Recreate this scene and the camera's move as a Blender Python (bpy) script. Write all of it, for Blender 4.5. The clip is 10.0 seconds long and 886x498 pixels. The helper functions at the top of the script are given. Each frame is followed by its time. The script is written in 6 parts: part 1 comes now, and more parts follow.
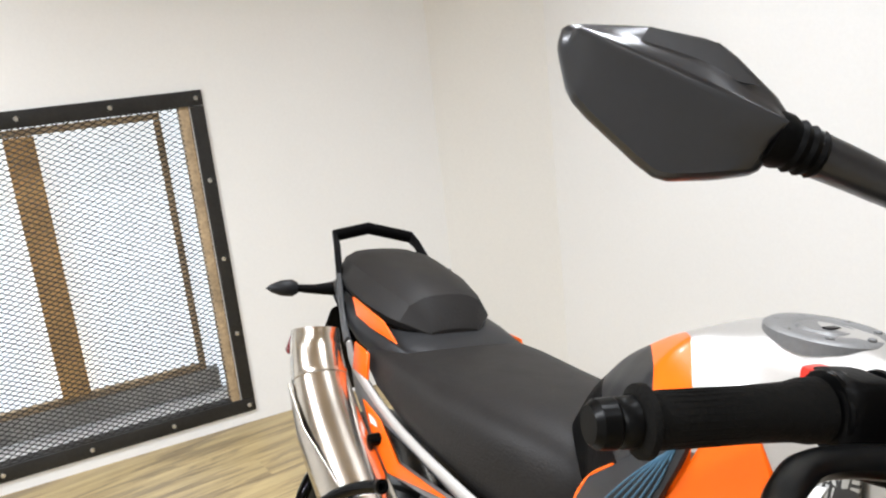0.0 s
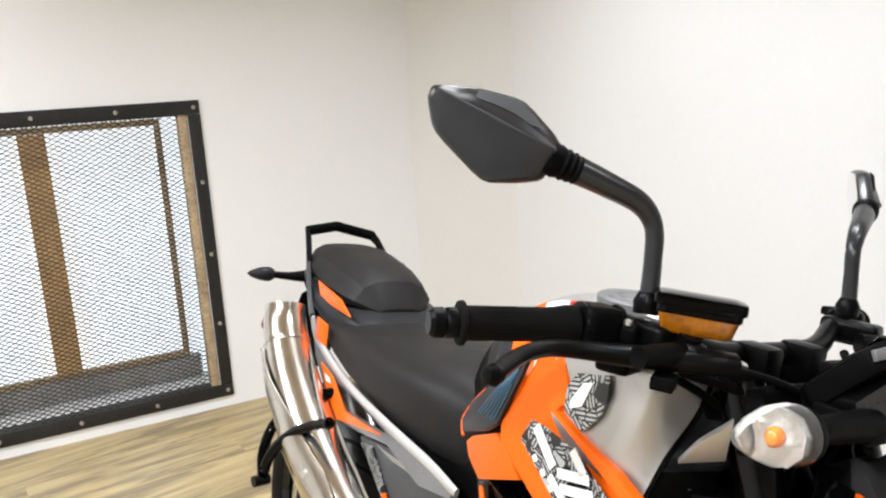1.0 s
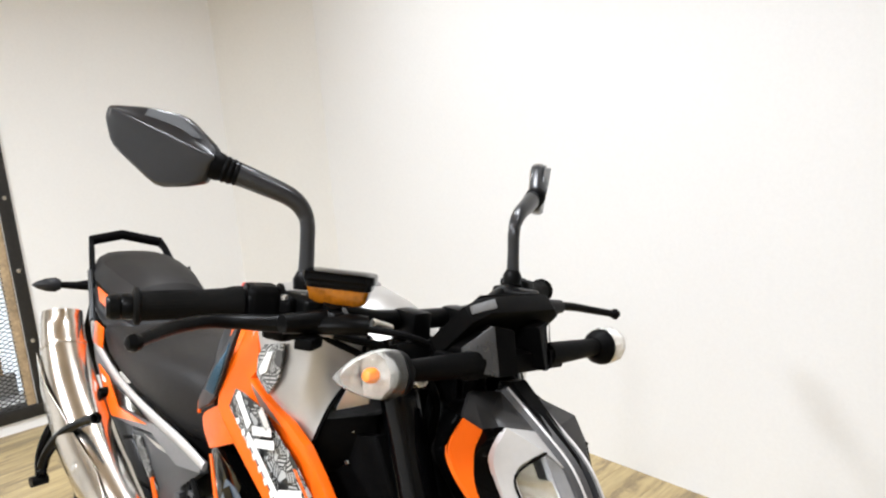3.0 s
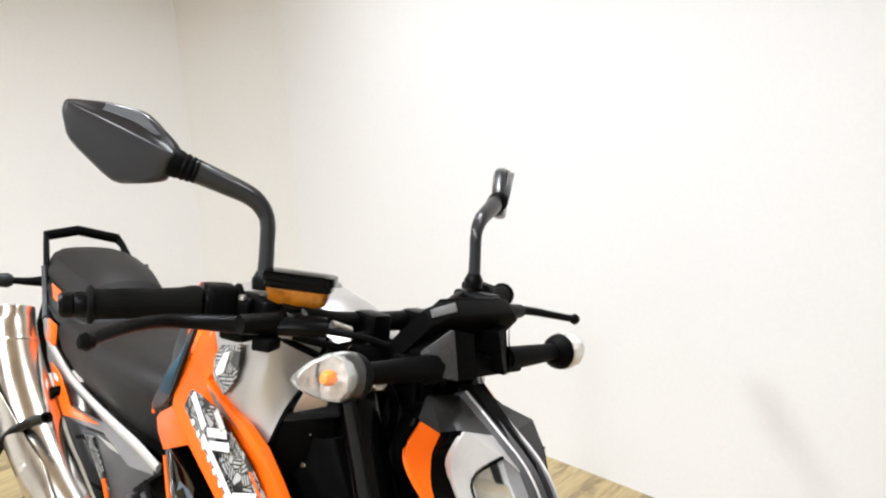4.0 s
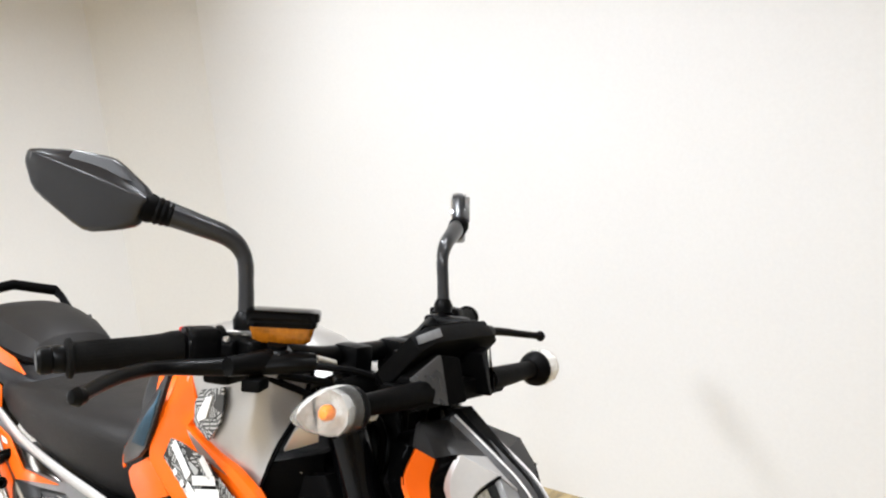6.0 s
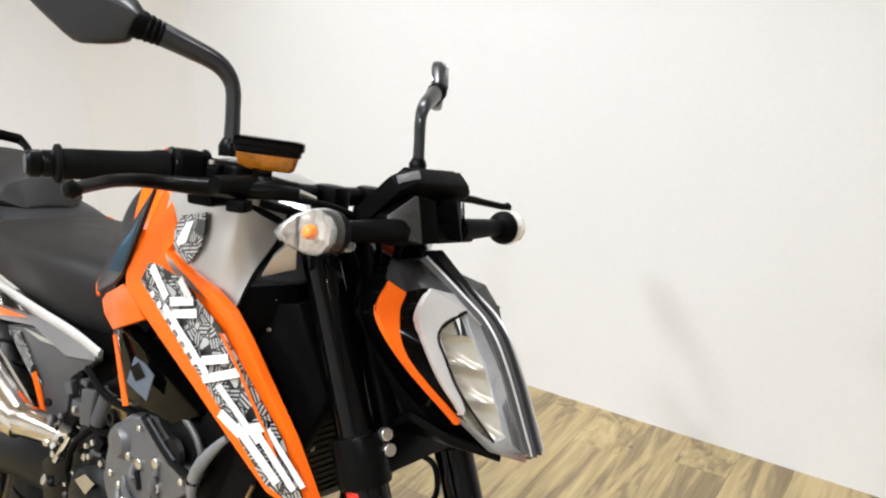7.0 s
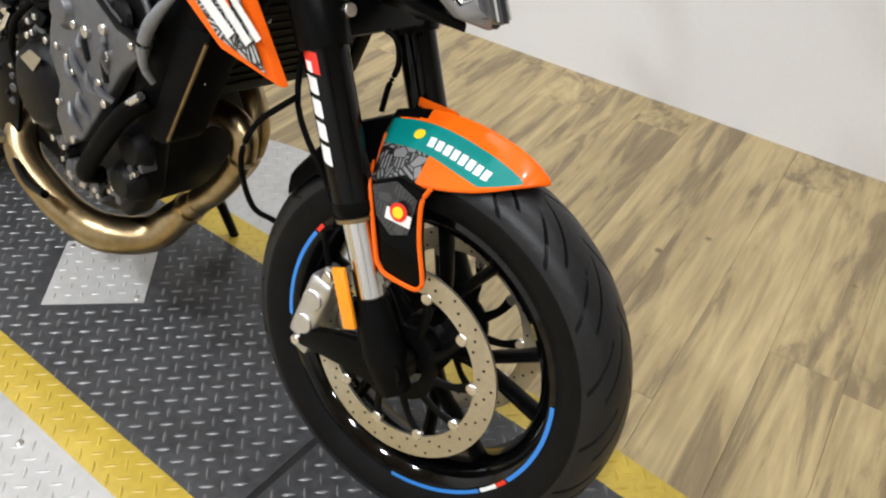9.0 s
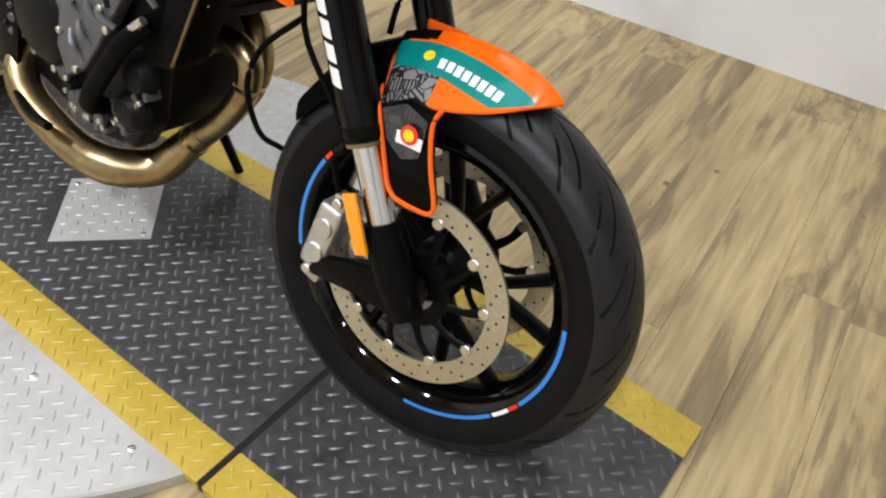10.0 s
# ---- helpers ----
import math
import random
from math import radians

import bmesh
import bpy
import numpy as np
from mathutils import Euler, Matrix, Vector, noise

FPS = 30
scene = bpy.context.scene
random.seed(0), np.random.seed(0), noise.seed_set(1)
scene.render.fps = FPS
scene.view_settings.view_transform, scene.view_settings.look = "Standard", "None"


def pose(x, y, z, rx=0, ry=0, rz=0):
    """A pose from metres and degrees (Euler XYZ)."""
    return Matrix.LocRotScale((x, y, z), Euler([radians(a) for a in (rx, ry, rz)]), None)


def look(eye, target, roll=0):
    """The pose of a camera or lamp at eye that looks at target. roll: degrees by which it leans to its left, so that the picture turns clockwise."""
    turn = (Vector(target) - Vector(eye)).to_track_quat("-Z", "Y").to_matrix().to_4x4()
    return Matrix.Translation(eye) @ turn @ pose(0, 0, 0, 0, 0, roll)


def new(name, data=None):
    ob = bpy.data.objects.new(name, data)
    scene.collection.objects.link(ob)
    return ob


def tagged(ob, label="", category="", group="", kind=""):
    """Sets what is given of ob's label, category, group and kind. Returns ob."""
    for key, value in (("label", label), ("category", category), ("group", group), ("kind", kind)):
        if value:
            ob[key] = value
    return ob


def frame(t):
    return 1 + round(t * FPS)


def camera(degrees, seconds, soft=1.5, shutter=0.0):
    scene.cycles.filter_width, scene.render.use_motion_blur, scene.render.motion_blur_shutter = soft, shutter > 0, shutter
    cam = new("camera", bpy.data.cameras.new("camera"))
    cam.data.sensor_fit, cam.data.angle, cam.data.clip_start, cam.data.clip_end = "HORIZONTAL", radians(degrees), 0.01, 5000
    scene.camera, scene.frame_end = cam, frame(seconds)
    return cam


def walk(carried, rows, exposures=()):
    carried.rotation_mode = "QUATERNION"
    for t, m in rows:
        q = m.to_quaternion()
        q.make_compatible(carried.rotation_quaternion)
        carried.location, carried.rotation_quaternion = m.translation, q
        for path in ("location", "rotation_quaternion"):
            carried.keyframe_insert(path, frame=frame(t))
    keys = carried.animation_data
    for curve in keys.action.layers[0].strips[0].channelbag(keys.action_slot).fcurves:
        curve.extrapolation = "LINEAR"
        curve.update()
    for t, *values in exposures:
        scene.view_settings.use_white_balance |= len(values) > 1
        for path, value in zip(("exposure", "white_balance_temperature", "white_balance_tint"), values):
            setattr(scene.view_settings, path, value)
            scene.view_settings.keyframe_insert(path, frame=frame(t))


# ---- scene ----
# ---------------------------------------------------------------- camera
cam = camera(58.55, 10.0, soft=2.2)
PATH = [
    (0, -0.102, -0.457, 1.325, 76.12, 5.96, 60.82),
    (0.3, 0.002, -0.406, 1.330, 76.95, 4.93, 61.45),
    (0.5, 0.066, -0.410, 1.334, 76.41, 5.58, 62.08),
    (1, 0.209, -0.535, 1.347, 77.33, 3.24, 60.53),
    (1.5, 0.346, -0.618, 1.379, 78.42, 2.68, 55.73),
    (2, 0.407, -0.527, 1.372, 77.39, 4.75, 53.26),
    (2.5, 0.451, -0.453, 1.364, 77.73, 5.10, 51.45),
    (2.7, 0.473, -0.446, 1.357, 77.29, 4.61, 51.02),
    (3.8, 0.479, -0.434, 1.349, 76.80, 2.93, 49.12),
    (4, 0.478, -0.437, 1.353, 76.91, 2.50, 48.20),
    (4.5, 0.477, -0.428, 1.361, 77.80, 2.55, 46.64),
    (5, 0.467, -0.423, 1.374, 78.70, 3.73, 45.19),
    (5.2, 0.462, -0.425, 1.372, 78.70, 4.05, 45.25),
    (6.3, 0.437, -0.519, 1.341, 77.51, 4.45, 40.28),
    (6.5, 0.447, -0.532, 1.320, 76.13, 3.06, 39.63),
    (7, 0.455, -0.557, 1.287, 72.07, 0.32, 40.05),
    (7.5, 0.454, -0.563, 1.249, 67.54, -1.73, 40.25),
    (8, 0.457, -0.573, 1.213, 63.09, -3.84, 40.48),
    (8.2, 0.461, -0.571, 1.210, 60.22, -4.21, 40.99),
    (8.5, 0.469, -0.573, 1.172, 56.33, -4.01, 40.79),
    (9, 0.487, -0.588, 1.124, 50.79, -3.65, 39.30),
    (9.5, 0.493, -0.596, 1.093, 47.26, -3.89, 39.70),
    (10, 0.486, -0.606, 1.096, 47.02, -3.20, 38.98),
]
EXPOSURE = [(0.0, 0.06), (1.0, 0.06), (2.5, 0.14), (5.0, 0.18), (6.5, 0.10), (7.5, 0.02), (8.5, -0.10), (9.2, -0.29), (10.0, -0.35)]
walk(cam, [(t, pose(x, y, z, rx, ry, rz)) for t, x, y, z, rx, ry, rz in PATH], EXPOSURE)

# ---------------------------------------------------------------- light
FLOOR = -0.03
CEIL = 2.75
world = bpy.data.worlds.new("world")
world.use_nodes = True
world.node_tree.nodes["Background"].inputs[0].default_value = (0.80, 0.90, 1.0, 1)
world.node_tree.nodes["Background"].inputs[1].default_value = 0.6
scene.world = world
scene.view_settings.exposure = 0.0


def area_lamp(name, eye, target, sx, sy, watts, color, spread=180, shape="RECTANGLE"):
    lamp = bpy.data.lights.new(name, "AREA")
    lamp.spread = radians(spread)
    lamp.shape, lamp.size, lamp.size_y, lamp.energy, lamp.color = shape, sx, sy, watts, color
    ob = new(name, lamp)
    ob.matrix_basis = look(eye, target)
    return ob


LAMP = (0.925, 0.97, 1.04)
for lx, ly, watts, wide in ((-1.9, -1.5, 50, 146), (-0.6, -1.5, 43, 146), (0.7, -1.5, 41, 146), (2.0, -1.5, 22, 146), (-1.7, 0.7, 15, 116), (-0.6, 0.7, 14, 116), (0.6, 0.7, 8, 116)):
    area_lamp("ceiling_spot_lamp", (lx, ly, CEIL - 0.06), (lx, ly, 0), 0.20, 0.20, watts, LAMP, wide, "DISK")
area_lamp("window_daylight", (-3.30, -0.55, 0.66), (0, -0.55, 0.5), 1.0, 1.3, 5, (0.86, 0.93, 1.0))


# ---------------------------------------------------------------- materials
def surface(name, color, rough=0.5, metal=0.0, vary=0.12, scale=30.0, bump=0.0, coat=0.0, fine=6.0, spec=0.5, emit=None, sheen=0.0):
    """Principled surface with two scales of wear: blotches and fine grain."""
    m = bpy.data.materials.new(name)
    m.use_nodes = True
    n, l = m.node_tree.nodes, m.node_tree.links
    p = n["Principled BSDF"]
    tc = n.new("ShaderNodeTexCoord")
    a, b = n.new("ShaderNodeTexNoise"), n.new("ShaderNodeTexNoise")
    a.inputs["Scale"].default_value, a.inputs["Detail"].default_value = scale, 5
    b.inputs["Scale"].default_value, b.inputs["Detail"].default_value = scale * fine, 3
    for t in (a, b):
        l.new(tc.outputs["Object"], t.inputs["Vector"])
    add = n.new("ShaderNodeMath")
    add.operation = "ADD"
    l.new(a.outputs["Fac"], add.inputs[0])
    l.new(b.outputs["Fac"], add.inputs[1])
    mr = n.new("ShaderNodeMapRange")
    mr.inputs["From Min"].default_value, mr.inputs["From Max"].default_value = 0.6, 1.4
    l.new(add.outputs[0], mr.inputs["Value"])
    mix = n.new("ShaderNodeMix")
    mix.data_type = "RGBA"
    c = Vector(color)
    mix.inputs["A"].default_value = (*(c * (1 - vary)), 1)
    mix.inputs["B"].default_value = (*[min(1, v * (1 + vary)) for v in c], 1)
    l.new(mr.outputs[0], mix.inputs["Factor"])
    l.new(mix.outputs["Result"], p.inputs["Base Color"])
    rr = n.new("ShaderNodeMapRange")
    rr.inputs["To Min"].default_value, rr.inputs["To Max"].default_value = max(0.02, rough * 0.8), min(1, rough * 1.2)
    l.new(a.outputs["Fac"], rr.inputs["Value"])
    l.new(rr.outputs[0], p.inputs["Roughness"])
    p.inputs["Metallic"].default_value = metal
    p.inputs["Coat Weight"].default_value = coat
    p.inputs["Coat Roughness"].default_value = 0.06
    p.inputs["Specular IOR Level"].default_value = spec
    p.inputs["Sheen Weight"].default_value = sheen
    if bump:
        bp = n.new("ShaderNodeBump")
        bp.inputs["Strength"].default_value = bump
        bp.inputs["Distance"].default_value = 0.002
        l.new(b.outputs["Fac"], bp.inputs["Height"])
        l.new(bp.outputs[0], p.inputs["Normal"])
    if emit:
        p.inputs["Emission Color"].default_value = (*emit[:3], 1)
        p.inputs["Emission Strength"].default_value = emit[3]
    return m


def nodes_of(m):
    return m.node_tree.nodes, m.node_tree.links, m.node_tree.nodes["Principled BSDF"]


ORANGE = surface("orange gloss plastic", (0.86, 0.125, 0.005), 0.32, vary=0.04, scale=8, coat=0.14, spec=0.18)
BLACK = surface("black textured plastic", (0.0020, 0.0019, 0.0019), 0.5, vary=0.3, scale=40, bump=0.2, spec=0.05)
GLOSSBLACK = surface("black gloss lacquer", (0.0012, 0.0012, 0.0012), 0.07, vary=0.2, scale=12, spec=0.10)
RIMBLACK = surface("black gloss wheel paint", (0.0014, 0.0014, 0.0014), 0.06, vary=0.2, scale=12, spec=0.4)
FORKBLACK = surface("black anodised tube", (0.0016, 0.0016, 0.0017), 0.08, vary=0.2, scale=14, spec=0.2)
SATIN = surface("black satin metal", (0.0022, 0.0022, 0.0022), 0.32, 0.0, vary=0.3, scale=30, spec=0.08)
MIRRORSHELL = surface("dark grey satin plastic", (0.0125, 0.013, 0.0148), 0.30, vary=0.15, scale=25, bump=0.06, spec=0.5)
RUBBER = surface("tyre rubber", (0.005, 0.005, 0.0052), 0.40, vary=0.35, scale=24, bump=0.2, spec=0.10)
TREAD = surface("worn grey tread rubber", (0.0105, 0.0105, 0.011), 0.42, vary=0.35, scale=30, bump=0.3, spec=0.3)
GRIP = surface("grip rubber", (0.0042, 0.004, 0.0036), 0.7, vary=0.3, scale=60, bump=0.4, spec=0.08)
SEAT = surface("seat vinyl", (0.0125, 0.0112, 0.0105), 0.52, vary=0.18, scale=14, bump=0.3, fine=18, spec=0.2)
SILVER = surface("silver metallic paint", (0.49, 0.477, 0.46), 0.36, 0.8, vary=0.05, scale=20, coat=0.3, fine=30)
GREYPANEL = surface("grey satin plastic", (0.060, 0.061, 0.063), 0.42, 0.0, vary=0.12, scale=15, spec=0.2)
PANELGREY = surface("grey metallic side panel", (0.20, 0.20, 0.205), 0.38, 0.4, vary=0.12, scale=15)
CAPGREY = surface("grey cast cap", (0.16, 0.16, 0.16), 0.45, 0.3, vary=0.15, scale=40, bump=0.2)
GRAPHITE = surface("graphite plastic", (0.017, 0.0173, 0.0185), 0.4, 0.0, vary=0.15, scale=20, spec=0.18)
STEEL = surface("brushed stainless steel", (0.62, 0.58, 0.52), 0.2, 1.0, vary=0.2, scale=10, bump=0.12, fine=2.2)
HEADERPIPE = surface("heat tinted steel", (0.34, 0.258, 0.140), 0.30, 1.0, vary=0.35, scale=9, bump=0.05)
CHROME = surface("chrome", (0.72, 0.72, 0.72), 0.1, 1.0, vary=0.05)
CASTGREY = surface("cast engine grey", (0.10, 0.10, 0.104), 0.40, 0.5, vary=0.2, scale=40, bump=0.3)
CASTBLACK = surface("cast engine black", (0.005, 0.005, 0.005), 0.4, 0.0, vary=0.35, scale=40, bump=0.3, spec=0.12)
CALIPER = surface("cast aluminium", (0.55, 0.54, 0.52), 0.38, 0.85, vary=0.12, scale=60, bump=0.2)
DISC = surface("brake disc steel", (0.54, 0.51, 0.43), 0.33, 0.9, vary=0.12, scale=25)
BOLT = surface("zinc bolt", (0.66, 0.64, 0.60), 0.28, 0.95, vary=0.1)
BLUE = surface("blue rim tape", (0.03, 0.21, 0.62), 0.35, vary=0.05)
WHITE = surface("white decal", (0.80, 0.80, 0.79), 0.35, vary=0.04)
RED = surface("red decal", (0.72, 0.03, 0.015), 0.35, vary=0.06)
YELLOWDECAL = surface("yellow decal", (0.88, 0.62, 0.02), 0.35, vary=0.05)
TEAL = surface("teal decal", (0.0, 0.20, 0.18), 0.35, vary=0.05, coat=0.15, spec=0.3)
DECALBLUE = surface("grey blue decal", (0.075, 0.10, 0.135), 0.3, vary=0.3, scale=60)
BLUELINE = surface("blue decal line", (0.035, 0.10, 0.16), 0.4, vary=0.1)
WALL = surface("cream wall paint", (0.80, 0.80, 0.795), 0.75, vary=0.025, scale=1.6, bump=0.06, fine=60)
# Same finish as WALL, a step darker and warmer.
PANELTONE = surface("darker cream panel", (0.74, 0.73, 0.70), 0.75, vary=0.03, scale=1.6, bump=0.06, fine=60)
PODSHEEN = surface("lighter cowl plastic for sheen", (0.012, 0.012, 0.0124), 0.28, vary=0.15, scale=25, spec=0.7)
MASKTOP = surface("dark bronze grey mask", (0.024, 0.0225, 0.0215), 0.42, vary=0.1, scale=20, spec=0.2)
DARKRED = surface("dark red reflector", (0.16, 0.008, 0.012), 0.2, vary=0.1, coat=0.3)
SILLGREY = surface("dusty grey sill", (0.34, 0.33, 0.31), 0.7, vary=0.35, scale=9, bump=0.2)
# Ceiling is out of view; tan chosen so its bounce warms the upper walls.
WARMCEILING = surface("ceiling tinted for warm bounce", (0.52, 0.40, 0.26), 0.85, vary=0.03, scale=2)
STEELBLACK = surface("black steel angle", (0.020, 0.019, 0.018), 0.5, 0.3, vary=0.35, scale=14, bump=0.2)
WIRE = surface("mesh wire", (0.020, 0.018, 0.016), 0.5, 0.5, vary=0.3, scale=30)
PINE = surface("stained wood", (0.58, 0.35, 0.13), 0.6, vary=0.3, scale=9, bump=0.3)
OLDWOOD = surface("weathered wood", (0.38, 0.28, 0.17), 0.7, vary=0.45, scale=14, bump=0.4)
GAPDARK = surface("dark seam", (0.004, 0.0035, 0.003), 0.85, vary=0.3)
PLATESILVER = surface("aluminium tread plate", (0.42, 0.41, 0.39), 0.42, 0.15, vary=0.12, scale=8, bump=0.08)
PLATEBLACK = surface("black painted tread plate", (0.046, 0.046, 0.047), 0.42, 0.0, vary=0.45, scale=9, bump=0.12, spec=0.3)
# Lozenges of the black plate, lighter than the plate itself.
PLATELOZENGE = surface("lighter tread lozenges", (0.115, 0.113, 0.110), 0.36, 0.2, vary=0.6, scale=12)
PLATEYELLOW = surface("yellow floor paint", (0.46, 0.325, 0.040), 0.45, 0.0, vary=0.14, scale=12, bump=0.15)
REFLECTOR = surface("orange reflector", (0.90, 0.30, 0.01), 0.18, vary=0.05, coat=0.5)
FLUID = surface("amber reservoir", (0.31, 0.098, 0.004), 0.18, vary=0.5, scale=22, coat=0.4)
AMBER = surface("amber bulb", (0.9, 0.22, 0.01), 0.2, vary=0.1)
REDLENS = surface("red tail lens", (0.35, 0.01, 0.02), 0.2, vary=0.1, coat=0.5)
SKYPANE = surface("bright frosted pane", (0.85, 0.9, 0.95), 0.6, vary=0.02, emit=(0.84, 0.92, 1.0, 0.95))


def glass(name, tint=(1, 1, 1), rough=0.02):
    m = bpy.data.materials.new(name)
    m.use_nodes = True
    n, l, p = nodes_of(m)
    p.inputs["Base Color"].default_value = (*tint, 1)
    p.inputs["Roughness"].default_value = rough
    p.inputs["Transmission Weight"].default_value = 1.0
    p.inputs["IOR"].default_value = 1.3
    return m


CLEAR = glass("clear lens")
CRYSTAL = surface("faceted clear lens", (0.99, 0.98, 0.96), 0.03, vary=0.02, scale=60, coat=0.6, bump=0.25)
nodes_of(CRYSTAL)[2].inputs["Transmission Weight"].default_value = 0.96
nodes_of(CRYSTAL)[2].inputs["IOR"].default_value = 1.15
MILKY = surface("clear grey lens edge", (0.22, 0.22, 0.222), 0.2, vary=0.1, scale=20, coat=0.6)
LENSBOWL = surface("headlight reflector", (0.44, 0.415, 0.35), 0.2, 0.75, vary=0.2, scale=50)
PALECHROME = surface("pale moulded reflector", (0.86, 0.84, 0.78), 0.14, 0.6, vary=0.25, scale=45, bump=1.0)
PALEGREY = surface("pale grey gloss hose", (0.15, 0.154, 0.162), 0.22, vary=0.15, scale=20, coat=0.3)
SILVERMASK = surface("silver mask paint", (0.52, 0.505, 0.49), 0.32, 0.3, vary=0.05, scale=20, coat=0.4)
DARKRIB = surface("dark grey mask rib", (0.055, 0.055, 0.057), 0.22, vary=0.1, scale=20, coat=0.5)
MIRRORGLASS = surface("mirror glass", (0.9, 0.9, 0.9), 0.03, 1.0, vary=0.01)


def print_material(name, white):
    """Shredded black and white race print: patches of parallel strokes in turned directions."""
    m = bpy.data.materials.new(name)
    m.use_nodes = True
    n, l, p = nodes_of(m)

    def calc(op, a, b=None):
        k = n.new("ShaderNodeMath")
        k.operation = op
        for i, v in enumerate((a, b)):
            if v is None:
                continue
            if isinstance(v, (int, float)):
                k.inputs[i].default_value = v
            else:
                l.new(v, k.inputs[i])
        return k.outputs[0]

    tc = n.new("ShaderNodeTexCoord")
    cell, edge = n.new("ShaderNodeTexVoronoi"), n.new("ShaderNodeTexVoronoi")
    edge.feature = "DISTANCE_TO_EDGE"
    for v in (cell, edge):
        v.inputs["Scale"].default_value = 60
        l.new(tc.outputs["Object"], v.inputs["Vector"])
    tone, axes = n.new("ShaderNodeSeparateColor"), n.new("ShaderNodeSeparateXYZ")
    l.new(cell.outputs["Color"], tone.inputs[0])
    l.new(tc.outputs["Object"], axes.inputs[0])
    turn = calc("MULTIPLY", calc("ROUND", calc("MULTIPLY", tone.outputs[0], 7.0)), math.pi / 7)
    along = calc("ADD", calc("MULTIPLY", axes.outputs[0], calc("COSINE", turn)), calc("MULTIPLY", axes.outputs[2], calc("SINE", turn)))
    strokes = calc("GREATER_THAN", calc("FRACT", calc("MULTIPLY", along, 195.0)), 0.48)
    solid = calc("GREATER_THAN", tone.outputs[1], 0.86)
    blank = calc("GREATER_THAN", tone.outputs[2], 0.12)
    inside = calc("GREATER_THAN", edge.outputs["Distance"], 0.05)
    fac = calc("MULTIPLY", calc("MULTIPLY", calc("MAXIMUM", strokes, solid), blank), inside)
    mix = n.new("ShaderNodeMix")
    mix.data_type = "RGBA"
    mix.inputs["A"].default_value = (0.008, 0.008, 0.008, 1)
    mix.inputs["B"].default_value = (white, white, white * 0.97, 1)
    l.new(fac, mix.inputs["Factor"])
    l.new(mix.outputs["Result"], p.inputs["Base Color"])
    p.inputs["Roughness"].default_value = 0.3
    p.inputs["Coat Weight"].default_value = 0.4
    return m


PRINT = print_material("race print", 0.42)
DIMPRINT = print_material("faint race print", 0.035)
MIDPRINT = print_material("grey race print", 0.20)


def plank_material():
    """Vinyl wood plank: long grain along y, cathedral streaks, knots, random tone a plank."""
    m = bpy.data.materials.new("oak vinyl plank")
    m.use_nodes = True
    n, l, p = nodes_of(m)
    tc, oi = n.new("ShaderNodeTexCoord"), n.new("ShaderNodeObjectInfo")
    off = n.new("ShaderNodeVectorMath")
    off.operation = "MULTIPLY_ADD"
    comb = n.new("ShaderNodeCombineXYZ")
    for i in range(3):
        l.new(oi.outputs["Random"], comb.inputs[i])
    l.new(comb.outputs[0], off.inputs[0])
    off.inputs[1].default_value = (17, 31, 9)
    l.new(tc.outputs["Object"], off.inputs[2])
    mp = n.new("ShaderNodeMapping")
    mp.inputs["Scale"].default_value = (16, 1.8, 1)
    l.new(off.outputs[0], mp.inputs[0])
    a = n.new("ShaderNodeTexNoise")
    a.inputs["Scale"].default_value, a.inputs["Detail"].default_value, a.inputs["Distortion"].default_value = 1.0, 8, 0.6
    a.inputs["Roughness"].default_value = 0.66
    l.new(mp.outputs[0], a.inputs["Vector"])
    mp2 = n.new("ShaderNodeMapping")
    mp2.inputs["Scale"].default_value = (85, 4.5, 1)
    l.new(off.outputs[0], mp2.inputs[0])
    b = n.new("ShaderNodeTexNoise")
    b.inputs["Scale"].default_value, b.inputs["Detail"].default_value = 1.0, 5
    l.new(mp2.outputs[0], b.inputs["Vector"])
    ramp = n.new("ShaderNodeValToRGB")
    e = ramp.color_ramp.elements
    e[0].position, e[0].color = 0.34, (0.195, 0.143, 0.075, 1)
    e[1].position, e[1].color = 0.60, (0.450, 0.346, 0.175, 1)
    e.new(0.45).color = (0.270, 0.203, 0.107, 1)
    e.new(0.50).color = (0.385, 0.290, 0.142, 1)
    l.new(a.outputs["Fac"], ramp.inputs[0])
    ov = n.new("ShaderNodeMix")
    ov.data_type, ov.blend_type = "RGBA", "MULTIPLY"
    ov.inputs["Factor"].default_value = 0.42
    mr = n.new("ShaderNodeMapRange")
    mr.inputs["From Min"].default_value, mr.inputs["From Max"].default_value = 0.36, 0.60
    mr.inputs["To Min"].default_value = 0.50
    l.new(b.outputs["Fac"], mr.inputs[0])
    l.new(ramp.outputs[0], ov.inputs["A"])
    l.new(mr.outputs[0], ov.inputs["B"])
    tone = n.new("ShaderNodeHueSaturation")
    tr = n.new("ShaderNodeMapRange")
    tr.inputs["To Min"].default_value, tr.inputs["To Max"].default_value = 0.93, 1.07
    l.new(oi.outputs["Random"], tr.inputs[0])
    l.new(tr.outputs[0], tone.inputs["Value"])
    l.new(ov.outputs["Result"], tone.inputs["Color"])
    kn = n.new("ShaderNodeTexVoronoi")
    kn.inputs["Scale"].default_value = 4.6
    l.new(off.outputs[0], kn.inputs["Vector"])
    kr = n.new("ShaderNodeMapRange")
    kr.inputs["From Min"].default_value, kr.inputs["From Max"].default_value = 0.025, 0.06
    kr.inputs["To Min"].default_value = 0.35
    l.new(kn.outputs["Distance"], kr.inputs[0])
    k = n.new("ShaderNodeMix")
    k.data_type, k.blend_type = "RGBA", "MULTIPLY"
    k.inputs["Factor"].default_value = 1
    l.new(tone.outputs[0], k.inputs["A"])
